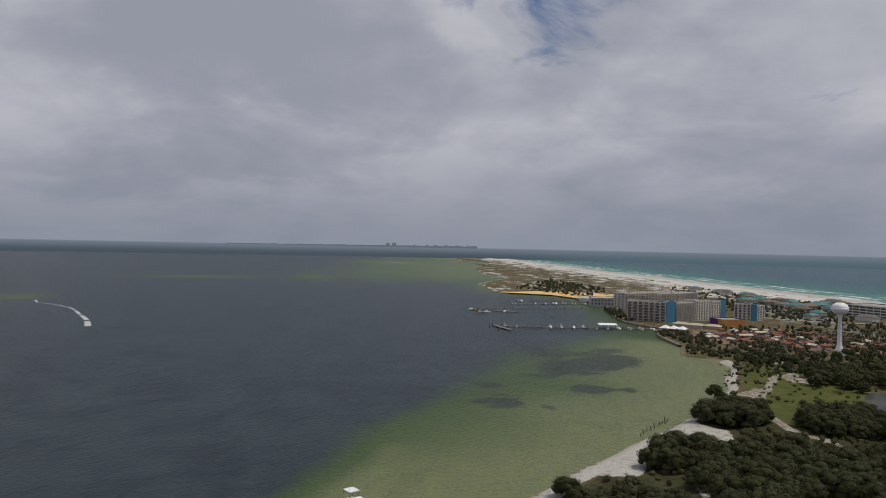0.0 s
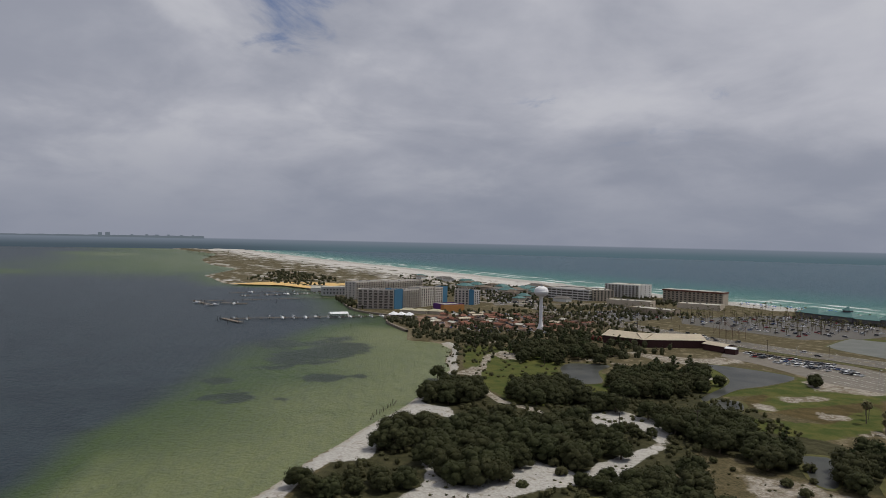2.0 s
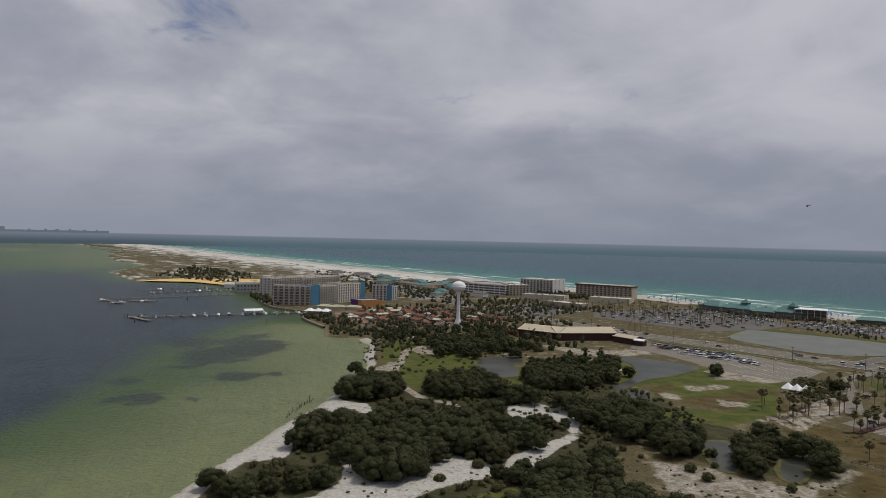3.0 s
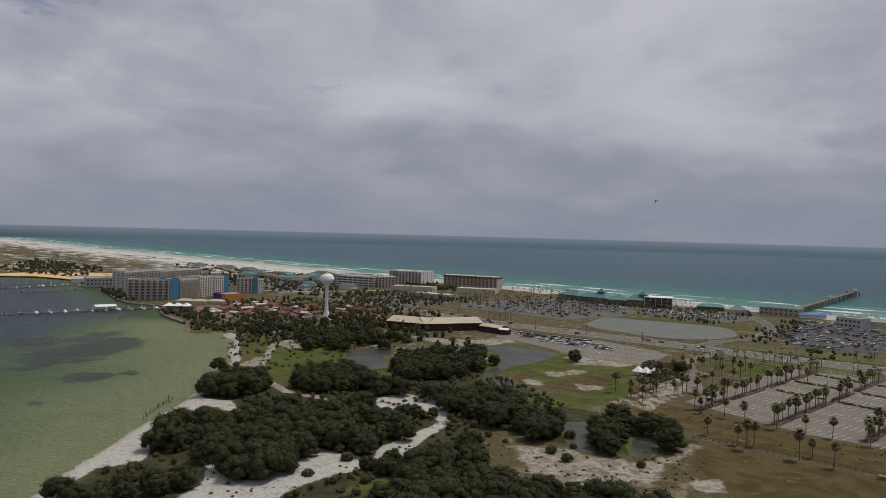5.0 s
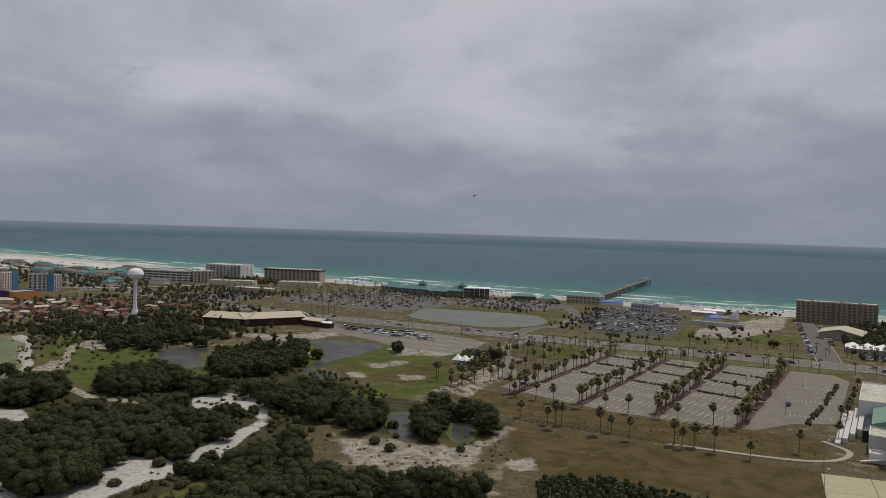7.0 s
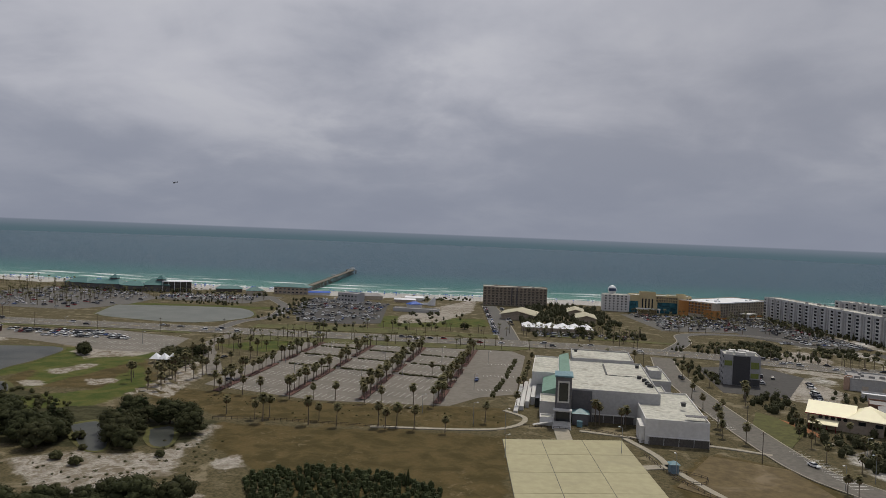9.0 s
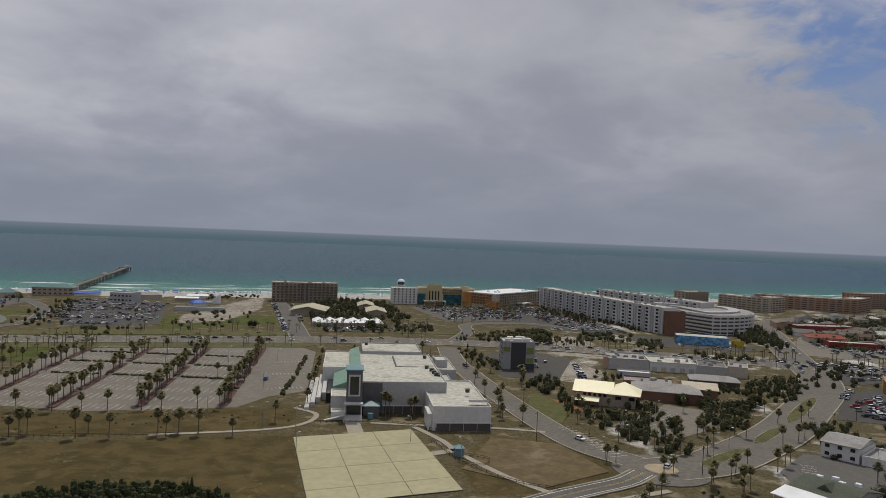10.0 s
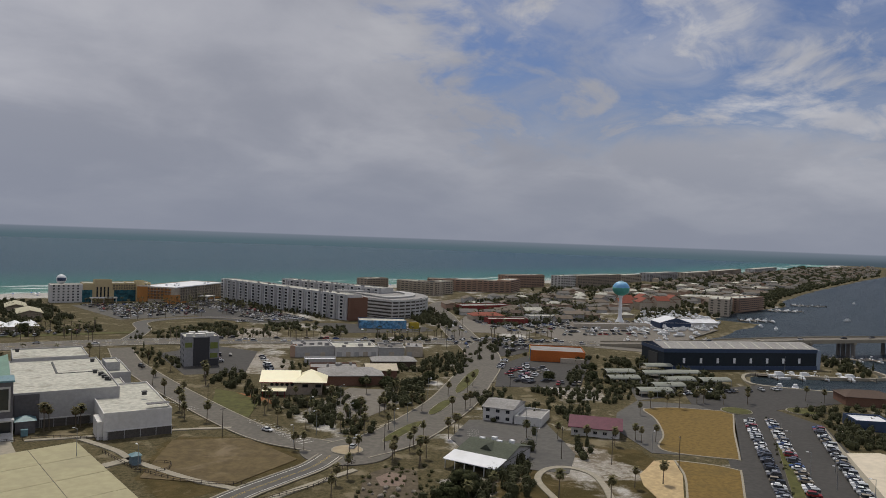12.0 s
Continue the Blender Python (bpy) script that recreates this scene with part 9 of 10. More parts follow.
# full car parks further off
for p, q, f in (((-296, 735), (-204, 752), 0.9), ((-296, 722), (-204, 738), 0.9), ((-290, 708), (-200, 720), 0.8), ((-292, 748), (-215, 762), 0.8), ((-148, 700), (-70, 690), 0.7), ((-146, 684), (-66, 676), 0.6), ((-146, 760), (-104, 764), 0.8),
                ((-140, 640), (-66, 640), 0.35), ((-136, 620), (-62, 622), 0.5), ((-128, 590), (-90, 584), 0.7), ((-142, 726), (-72, 722), 0.7), ((184, 722), (256, 722), 0.85), ((182, 705), (262, 700), 0.8), ((182, 690), (264, 684), 0.8), ((184, 672), (266, 666), 0.6), ((184, 655), (262, 650), 0.5),
                ((276, 728), (306, 724), 0.9), ((276, 700), (308, 696), 0.7), ((276, 672), (310, 668), 0.6), ((272, 640), (310, 634), 0.8), ((300, 600), (312, 540), 0.6), ((34, 540), (33, 740), 0.6), ((50, 600), (50, 740), 0.3),
                ((-430, 760), (-330, 745), 0.6), ((-420, 740), (-320, 725), 0.5), ((-400, 690), (-310, 680), 0.25), ((-400, 650), (-320, 645), 0.2), ((60, 562), (110, 560), 0.7), ((430, 420), (520, 400), 0.5), ((440, 400), (530, 370), 0.6), ((450, 380), (530, 350), 0.5),
                ((420, 410), (480, 470), 0.4), ((470, 440), (540, 430), 0.5), ((-610, 660), (-560, 672), 0.6), ((-480, 640), (-440, 700), 0.5), ((312, 480), (352, 455), 0.4), ((500, 500), (560, 490), 0.5)):
    row_of_cars(p, q, 90, f, 2.75, False)

for p, q, f in (((190, 476), (420, 350), 0.6), ((200, 486), (425, 360), 0.6), ((196, 480), (422, 356), 0.4), ((-330, 511), (80, 500), 0.2), ((-330, 519), (80, 509), 0.2), ((350, 392), (420, 500), 0.5), ((362, 388), (432, 496), 0.5), ((-700, 600), (-340, 514), 0.4), ((-690, 606), (-340, 522), 0.4)):
    row_of_cars(p, q, 0, f, 10.0, False)


for n, (outline, gap, count) in enumerate((([(-590, 385), (-470, 362), (-440, 420), (-560, 470)], 6.0, 90), ([(-960, 735), (-780, 622), (-668, 556), (-662, 618), (-800, 728)], 7.0, 120), ([(-555, 565), (-478, 565), (-478, 636), (-555, 646)], 5.0, 60), ([(-460, 640), (-436, 606), (-320, 598), (-296, 640), (-294, 700), (-330, 752), (-436, 772)], 7.0, 110),
                                          ([(425, 435), (500, 400), (560, 380), (600, 420), (540, 470), (450, 490)], 6.0, 150), ([(345, 335), (380, 345), (410, 364), (398, 386), (384, 398)], 4.5, 34), ([(500, 430), (700, 540), (760, 660), (600, 620)], 9.0, 130),
                                          ([(308, 300), (330, 300), (300, 250), (270, 268)], 5.0, 24), ([(-620, 440), (-530, 420), (-520, 480), (-610, 500)], 7.0, 60), ([(-150, 585), (-66, 585), (-62, 735), (-104, 765), (-148, 760)], 5.5, 110), ([(182, 618), (262, 624), (268, 732), (176, 732)], 5.0, 120), ([(272, 560), (318, 560), (310, 732), (274, 732)], 5.0, 110),
                                          ([(60, 545), (140, 540), (140, 560), (62, 566)], 5.0, 26))):
    for x, y in scatter(outline, gap, 900 + n, count):
        FAR_CARS.append((x, y, crnd.choice((0, 90, 62, 152)) + crnd.uniform(-4, 4), crnd.randrange(len(ORDER))))


def far_cars():
    mats = [p for _, p in PAINTS]
    for idx in range(len(mats)):
        s = Shape()
        for x, y, ang, k in FAR_CARS:
            if ORDER[k] % len(mats) != idx:
                continue
            body, glass, roof = car_shapes(ORDER[k] >= len(mats))
            c, sn = math.cos(radians(ang)), math.sin(radians(ang))
            for shp, slot in ((body, 0), (glass, 1), (roof, 0)):
                s.solid([(x + a * c - b * sn, y + a * sn + b * c, GROUND + 0.2 + z) for a, b, z in shp.verts], shp.faces, slot)
        if s.faces:
            structure("parked_cars", s, (mats[idx], CAR_GLASS), f"{PAINTS[idx][0]} cars crowding the distant car parks", "cars", "stuff")


far_cars()


# -- boats --
def hull(L, W, H):
    s = Shape()
    n, ring = 8, []
    for i in range(n + 1):
        t = i / n
        half = W / 2 * (1 - max(0, (t - 0.45) / 0.55) ** 2.0) * (0.9 + 0.1 * min(1, t * 4))
        x = -L / 2 + L * t
        up = 0.35 * H * max(0, t - 0.5)
        ring.append([(x, -half, H + up), (x, -half * 0.72, 0.0), (x, 0, -0.25), (x, half * 0.72, 0.0), (x, half, H + up)])
    verts = [p for r in ring for p in r]
    faces = []
    for i in range(n):
        for j in range(4):
            faces.append((i * 5 + j, i * 5 + j + 1, (i + 1) * 5 + j + 1, (i + 1) * 5 + j))
        faces.append((i * 5 + 4, i * 5, (i + 1) * 5, (i + 1) * 5 + 4))
    faces.append((0, 4, 3, 2, 1))
    s.solid(verts, faces)
    return s


HULL_WHITE = surface("boat_gelcoat", (0.70, 0.71, 0.72), 0.35, 0.05, 0.5, 0.2, relief=0, world=False)


def make_boat(L, cabin, name="motor_boat", label="small white motor boat moored at a dock"):
    root = thing(name, label, "boat", 0, 0, 0.1, 0, "moored boats")
    part("hull", hull(L, L * 0.32, L * 0.13), HULL_WHITE, root)
    c = Shape()
    z = L * 0.13
    if cabin:
        c.solid([(-L * 0.2, -L * 0.11, z), (L * 0.22, -L * 0.11, z), (L * 0.22, L * 0.11, z), (-L * 0.2, L * 0.11, z), (-L * 0.2, -L * 0.09, z + L * 0.14), (L * 0.1, -L * 0.09, z + L * 0.14), (L * 0.1, L * 0.09, z + L * 0.14), (-L * 0.2, L * 0.09, z + L * 0.14)],
                [(0, 1, 5, 4), (1, 2, 6, 5), (2, 3, 7, 6), (3, 0, 4, 7), (4, 5, 6, 7)])
        house_part = part("cabin", c, HULL_WHITE, root)
        g = Shape()
        g.solid([(L * 0.13, -L * 0.095, z + L * 0.085), (L * 0.185, -L * 0.1, z + 0.3), (L * 0.185, L * 0.1, z + 0.3), (L * 0.13, L * 0.095, z + L * 0.085)], [(0, 1, 2, 3)])
        part("windscreen", g, CAR_GLASS, house_part)
    else:
        c.box(-L * 0.06, -L * 0.06, z - 0.1, L * 0.06, L * 0.06, z + 0.7)
        part("console", c, HULL_WHITE, root)
        t = Shape()
        t.box(-L * 0.12, -L * 0.11, z + 1.9, L * 0.10, L * 0.11, z + 2.0)
        for a in (-0.1, 0.08):
            for b in (-0.1, 0.1):
                t.limb((L * a, L * b, z), (L * a, L * b, z + 1.9), 0.04, 0.04, 4)
        part("canopy", t, TANK_WHITE, root)
    if not cabin:
        m = Shape()
        m.box(-L / 2 - 0.5, -0.25, 0.1, -L / 2 - 0.05, 0.25, 1.1)
        part("outboard", m, DARK_STEEL, root)
    return root


boats = Stock([lambda: make_boat(7.0, False), lambda: make_boat(9.5, True), lambda: make_boat(6.0, False), lambda: make_boat(12.0, True, label="white cabin cruiser moored at a dock")])
brnd = random.Random(31)


def dock(label, p, q, width, fingers=0, flen=8.0, boats_each=0.8, lifts=False):
    root = thing("dock", label, "dock", p[0], p[1], 0, heading(p, q), "wooden docks")
    L = span(p, q)
    s = Shape()
    s.box(0, -width / 2, 0.9, L, width / 2, 1.15)
    part("deck", s, WOOD, root)
    n = int(L / 11) + 1
    for k in range(n):
        for y in (-width / 2, width / 2):
            pl = Shape()
            pl.limb((k * L / max(1, n - 1), y, -3), (k * L / max(1, n - 1), y, 2.2 + 0.4 * (k % 2)), 0.17, 0.15, 6)
            part("piling", pl, DARK_WOOD, root)
    u = ((q[0] - p[0]) / L, (q[1] - p[1]) / L)
    nrm = (-u[1], u[0])
    for k in range(fingers):
        x = L * (k + 0.5) / fingers
        for side in (1, -1):
            f = Shape()
            f.box(x - 0.5, side * width / 2 if side > 0 else -width / 2 - flen, 0.9, x + 0.5, width / 2 + flen if side > 0 else -width / 2, 1.1)
            part("finger", f, WOOD, root)
            pl = Shape()
            pl.limb((x, side * (width / 2 + flen - 0.3), -3), (x, side * (width / 2 + flen - 0.3), 3.0), 0.17, 0.15, 6)
            part("piling", pl, DARK_WOOD, root)
            if brnd.random() < boats_each:
                off = side * (width / 2 + flen * 0.5)
                bx, by = p[0] + u[0] * (x + 2.4) + nrm[0] * off, p[1] + u[1] * (x + 2.4) + nrm[1] * off
                boats.put(bx, by, heading(p, q) + 90 * side, brnd.uniform(0.85, 1.1), brnd.randrange(3), 0.1)
    return root


dock("long timber dock with boats on lifts", (-622, 376), (-660, 228), 2.6, 14, 6, 0.65)
dock("timber dock head at the outer end", (-668, 222), (-628, 226), 4.5)
dock("timber dock reaching into the bay", (-842, 432), (-850, 250), 2.4, 0)
dock("timber dock head with boat slips", (-862, 252), (-796, 254), 3.0, 4, 6, 0.5)
dock("square timber dock platform", (-820, 272), (-800, 294), 6.0, 1, 5, 0.9)
dock("far timber dock with moored boats", (-918, 445), (-908, 325), 2.4, 8, 6, 0.7)
dock("far timber dock in the bay", (-962, 455), (-957, 328), 2.4, 2, 5, 0.5)
c = thing("boat_shelter", "white-roofed boat shelter on the dock", "shelter", -637, 327, 0, heading((-622, 376), (-660, 228)))
s = Shape()
s.solid([(-9, -7, 4.2), (9, -7, 4.2), (9, 7, 4.2), (-9, 7, 4.2), (-9, 0, 5.6), (9, 0, 5.6)], [(0, 1, 5, 4), (2, 3, 4, 5), (1, 2, 5), (3, 0, 4)])
part("roof", s, TANK_WHITE, c)
for x in (-8.5, 0, 8.5):
    for y in (-6.5, 6.5):
        p = Shape()
        p.limb((x, y, -3), (x, y, 4.3), 0.18, 0.16, 6)
        part("post", p, WHITE_WALL, c)
for x, y in ((-659, 218), (-655, 214), (-623, 212), (-560, 300), (-800, 330)):
    m = thing("channel_pile", "dark lone mooring pile in the bay", "pile", x, y, 0, 0, "mooring piles")
    s = Shape()
    s.limb((0, 0, -3), (0.1, 0, 4.5), 0.25, 0.2, 7)
    part("post", s, DARK_WOOD, m)
old = [(-268 - 1.05 * k * 1.3 + brnd.uniform(-0.5, 0.5), 154 + 1.55 * k * 1.05 + brnd.uniform(-0.5, 0.5)) for k in range(16)]
for n, (x, y) in enumerate(old):
    m = thing("old_piling", "broken dark piling of a ruined dock", "piling", x - 1.5, y, 0, 0, "ruined dock pilings")
    s = Shape()
    s.limb((0, 0, -2), (brnd.uniform(-0.4, 0.4), brnd.uniform(-0.4, 0.4), brnd.uniform(0.8, 2.8)), 0.16, 0.11, 6)
    part("post", s, DARK_WOOD, m)
m = thing("ruined_beam", "broken cross beam of a ruined dock", "beam", -286, 176, 0)
s = Shape()
s.beam((0, 0, 0.6), (-2.4, 3.4, 2.0), 0.25)
part("beam", s, DARK_WOOD, m)

# basin and boat yard
dock("concrete marina quay with finger docks", (428, 209), (486, 163), 3.0, 5, 10, 0.8)
dock("marina dock in the sound", (540, 215), (590, 170), 3.0, 5, 9, 0.8)
dock("sound-side dock among moored boats", (730, 378), (760, 358), 3, 4, 10, 0.9)
dock("sound-side dock by the red house", (880, 420), (920, 395), 3, 4, 10, 0.9)
dock("long dock on the sound", (1000, 445), (1040, 415), 3, 4, 10, 0.9)
for x, y, a in ((438, 200, -35), (450, 190, -35), (404, 184, 20), (410, 178, 20), (470, 172, -40), (700, 340, 40), (690, 320, 20), (860, 320, -20), (1150, 420, 10)):
    boats.put(x, y, a, 1.1, 3 if x > 420 and x < 480 else 1, 0.1)
for x, y in scatter([(440, 330), (500, 290), (535, 300), (620, 340), (700, 400), (640, 420), (540, 380)], 7.5, 811, 40):
    boats.put(x, y, brnd.choice((-30, 60)) + brnd.uniform(-10, 10), brnd.uniform(0.8, 1.1), brnd.randrange(4), GROUND + 0.6)
yard_boats, yard_tops = Shape(), Shape()
for x, y in scatter([(496, 398), (521, 352), (615, 340), (690, 378), (745, 446), (696, 472), (575, 402)], 5.5, 812, 210):
    L, a = brnd.uniform(5.0, 9.0), radians(brnd.choice((-35, 55, 62)) + brnd.uniform(-8, 8))
    c, e = math.cos(a), math.sin(a)
    one = hull(L, L * 0.32, L * 0.14)
    yard_boats.solid([(x + u * c - v * e, y + u * e + v * c, GROUND + 0.6 + z) for u, v, z in one.verts], one.faces)
    if brnd.random() < 0.6:
        box = Shape()
        box.box(-L * 0.15, -L * 0.1, L * 0.12, L * 0.12, L * 0.1, L * brnd.uniform(0.22, 0.34))
        yard_tops.solid([(x + u * c - v * e, y + u * e + v * c, GROUND + 0.6 + z) for u, v, z in box.verts], box.faces)
yard = structure("stored_boats", yard_boats, HULL_WHITE, "white boats on trailers crowding the boat yard", "boats", "stuff")
part("cabins", yard_tops, TANK_WHITE, yard)
s = thing("sailing_boat", "white sailing boat with a bare mast", "boat", 434, 196, 0.1, -38)
part("hull", hull(10, 3.0, 1.2), HULL_WHITE, s)
m = Shape()
m.limb((1, 0, 0.8), (1, 0, 14), 0.09, 0.05, 6)
m.limb((1, 0, 2.4), (-3.6, 0, 2.3), 0.07, 0.05, 5)
part("mast", m, STEEL, s)


# the fishing boat close in, with its lookout tower, and the speedboat with its wake
def tower_boat():
    root = thing("fishing_boat", "white fishing boat with a lookout tower and aerials", "boat", -207, 27, 0.1, 25)
    part("hull", hull(15, 4.8, 1.8), HULL_WHITE, root)
    c = Shape()
    c.box(-2.5, -1.8, 1.6, 3.5, 1.8, 3.9)
    part("cabin", c, HULL_WHITE, root)
    t = Shape()
    t.box(-1.9, -1.7, 6.7, 1.7, 1.7, 6.95)
    part("tower_top", t, TANK_WHITE, root, "white tower platform")
    r = Shape()
    for x in (-1.7, 1.5):
        for y in (-1.5, 1.5):
            r.limb((x, y, 3.8), (x, y, 7.7), 0.06, 0.05, 5)
    for y in (-1.6, 1.6):
        r.beam((-1.8, y, 6.6), (1.6, y, 6.6), 0.12)
    part("tower_frame", r, DARK_STEEL, root)
    a = Shape()
    a.limb((-1.4, 0.6, 3.8), (-1.4, 0.9, 12.6), 0.05, 0.03, 5)
    a.limb((-0.9, 0.6, 3.8), (-0.9, 0.9, 12.4), 0.05, 0.03, 5)
    for k in range(9):
        a.beam((-1.4, 0.75, 4.5 + k * 0.9), (-0.9, 0.75, 4.8 + k * 0.9), 0.04)
    part("aerial_mast", a, STEEL, root, "lattice aerial mast")
    u = Shape()
    u.box(2.3, -1.5, 3.9, 4.6, 1.5, 5.4)
    part("canopy", u, TANK_WHITE, root)


tower_boat()
sp = boats.put(-944, -255, 215, 1.0, 1, 0.1)
tagged(sp, "white speedboat under way on the bay", "boat")
wake_line = curve([(-940, -253, 0), (-905, -222, 0), (-860, -196, 0), (-804, -177, 0), (-740, -156, 0), (-678, -142, 0)], 6)
w = Shape()
for i, (a, b) in enumerate(zip(wake_line, wake_line[1:])):
    r0, r1 = 0.7 + 0.07 * i, 0.7 + 0.07 * (i + 1)
    n0 = Vector((-(b - a).y, (b - a).x, 0)).normalized()
    if i % 5 != 4 or i < 8:
        w.face([(*(a + n0 * r0).xy, 0.06), (*(a - n0 * r0).xy, 0.06), (*(b - n0 * r1).xy, 0.06), (*(b + n0 * r1).xy, 0.06)])
structure("boat_wake", w, surface("wake_foam", (0.45, 0.48, 0.48), 0.8, 0.3, 0.6, 0.08, (0.10, 0.13, 0.14)), "curved white wake behind the speedboat", "wake")


# -- poles and lamps --
def make_pole(height, arm):
    root = thing("lamp_post", "slender grey lamp post with one arm", "lamp post", 0, 0, GROUND, 0, "lamp posts")
    s = Shape()
    s.limb((0, 0, -0.5), (0, 0, height), 0.13, 0.07, 7)
    part("pole", s, STEEL, root)
    a = Shape()
    a.beam((0, 0, height - 0.15), (arm, 0, height), 0.08)
    bracket = part("arm", a, STEEL, root)
    h = Shape()
    h.box(arm - 0.1, -0.2, height - 0.1, arm + 0.75, 0.2, height + 0.1)
    part("lamp_head", h, TANK_WHITE, bracket)
    return root


def make_utility(height):
    root = thing("utility_pole", "tall brown wooden utility pole", "utility pole", 0, 0, GROUND, 0, "utility poles")
    s = Shape()
    s.limb((0, 0, -0.8), (0, 0, height), 0.17, 0.11, 7)
    part("pole", s, DARK_WOOD, root)
    a = Shape()
    a.box(-1.2, -0.08, height - 0.9, 1.2, 0.08, height - 0.72)
    arm = part("cross_arm", a, DARK_WOOD, root)
    i = Shape()
    for x in (-1.0, 0.0, 1.0):
        i.lathe([(0.06, height - 0.72), (0.09, height - 0.55), (0.04, height - 0.45)], 6, x=x)
    part("insulator", i, STEEL, arm)
    return root


lamps = Stock([lambda: make_pole(9.5, 1.2), lambda: make_pole(8.0, 0.9)])
for n, (x, y, a) in enumerate(((-43, 350, 0), (-11, 302, 0), (-76, 350, 0), (12, 350, 0), (-70, 420, 0), (-38, 420, 0), (-5, 420, 0), (22, 420, 0), (-92, 400, 0), (-25, 380, 0), (62, 256, 120), (74, 232, 100), (22, 276, 30), (20, 246, 30), (10, 285, 0),
                               (126, 228, 200), (140, 236, 200), (152, 262, 0), (172, 270, 0), (160, 244, 0), (166, 222, 0), (180, 232, 0), (215, 262, 0), (254, 104, 120), (264, 100, 120), (245, 92, 120), (270, 118, 120), (284, 128, 120), (236, 78, 120),
                               (196, 176, 0), (212, 196, 0), (230, 150, 0), (-230, 470, 0), (-190, 440, 0), (-260, 480, 0))):
    lamps.put(x, y, a, 1.0, n % 2)
poles = Stock([lambda: make_utility(12.5), lambda: make_utility(11.0)])
for n, (x, y) in enumerate([(-170, 243), (-194, 226)] + [(-420 + 44 * k, 494 - 2.5 * k * 0.2 + (16 if k < 3 else 0)) for k in range(12)] + [(110, 252), (124, 300), (112, 420), (180, 448), (232, 420), (290, 380), (310, 330), (270, 262), (232, 236), (150, 206), (196, 164), (206, 150), (222, 134), (320, 372), (365, 345), (395, 440), (425, 500), (460, 400)]):
    poles.put(x, y, brnd.uniform(0, 90), 1.05 if n == 0 else 0.9, n)


# -- boulders in the garden by the roundabout --
def make_boulder(seed, r):
    rng = np.random.default_rng(seed)
    s, verts, faces, rings, sides = Shape(), [], [], 5, 9
    for i in range(rings + 1):
        u = -0.4 * math.pi + 0.9 * math.pi * i / rings
        for j in range(sides):
            q, a = r * rng.uniform(0.82, 1.12), 2 * math.pi * j / sides
            verts.append((q * math.cos(u) * math.cos(a), 0.8 * q * math.cos(u) * math.sin(a), 0.6 * q * math.sin(u) + 0.3 * r))
    for i in range(rings):
        faces += [(i * sides + j, i * sides + (j + 1) % sides, (i + 1) * sides + (j + 1) % sides, (i + 1) * sides + j) for j in range(sides)]
    faces.append(tuple(rings * sides + j for j in range(sides)))
    s.solid(verts, faces)
    root = thing("boulder", "pale weathered boulder set in brown mulch", "boulder", 0, 0, GROUND, 0, "garden boulders")
    part("stone", s, BOULDER, root)
    return root


BOULDER = surface("weathered_boulder", (0.27, 0.24, 0.20), 0.95, 0.25, 2.0, 0.4)
boulders = Stock([lambda k=k: make_boulder(70 + k, 0.8 + 0.2 * k) for k in range(3)])
boulder_rnd = random.Random(9)
for k, (x, y) in enumerate(scatter([(118, 172), (126, 184), (132, 187), (128, 177), (136, 170), (132, 163), (123, 165)], 3.2, 808, 9)):
    boulders.put(x, y, boulder_rnd.uniform(0, 360), boulder_rnd.uniform(0.7, 1.2), k, GROUND + 0.25)

# -- fences, signals, amusements, aircraft --
def fence(points, label, height=1.1, gap=2.4):
    root = thing("fence", label, "fence", 0, 0, GROUND, 0, "fences")
    line = curve(points, 4)
    for z in (0.45, 0.95):
        for a, b in zip(line, line[1:]):
            r = Shape()
            r.beam((a.x, a.y, z * height), (b.x, b.y, z * height), 0.07, 0.12)
            part("rail", r, DARK_WOOD, root)
    run = 0.0
    post = Shape()
    post.box(-0.07, -0.07, -0.3, 0.07, 0.07, height + 0.1)
    me = post.mesh("post", DARK_WOOD)
    for a, b in zip(line, line[1:]):
        L = (b - a).length
        while run < L:
            p = a.lerp(b, run / L)
            piece("post", me, root, pose(p.x, p.y, 0))
            run += gap
        run -= L


fence([(30, 287), (60, 283), (76, 270), (100, 272)], "dark railing round the hall's lawn")
fence([(70, 256), (74, 230), (84, 210), (96, 200)], "low dark railing beside the lawn")
fence([(-20, 276), (-70, 280), (-92, 278)], "low wooden rail across the field")
fence([(77, 238), (84, 232), (80, 226), (72, 230)], "dark mesh fence round the hut")
fence([(92, 186), (112, 188), (124, 196), (134, 200)], "pale rail along the park lane")


def trestle():
    root = thing("coaster_trestle", "rusty trestle of a small amusement ride", "amusement ride", -362, 536)
    s = Shape()
    for i in range(5):
        for j in range(2):
            x, y, h = i * 6.0, j * 9.0, 11 + 4 * math.sin(i * 1.3 + j)
            s.limb((x, y, -0.5), (x, y, h), 0.12, 0.1, 5)
            if i:
                s.beam((x - 6, y, 3), (x, y, h - 1), 0.12)
                s.beam((x - 6, y, 11 + 4 * math.sin((i - 1) * 1.3 + j)), (x, y, h), 0.2)
        s.beam((i * 6.0, 0, 6), (i * 6.0, 9, 6), 0.12)
    part("frame", s, surface("rusty_steel", (0.12, 0.07, 0.055), 0.8, 0.3), root)


trestle()


def play_frame():
    root = thing("play_frame", "bright red inflatable play frame", "play frame", -396, 428)
    s = Shape()
    for k in range(3):
        s.lathe([(0.2, 0.0), (1.7, 0.4), (2.1, 1.8), (1.6, 3.2), (0.2, 3.8)], 12, x=k * 3.4)
    part("bulb", s, RED_WALL, root, smooth=True)


play_frame()


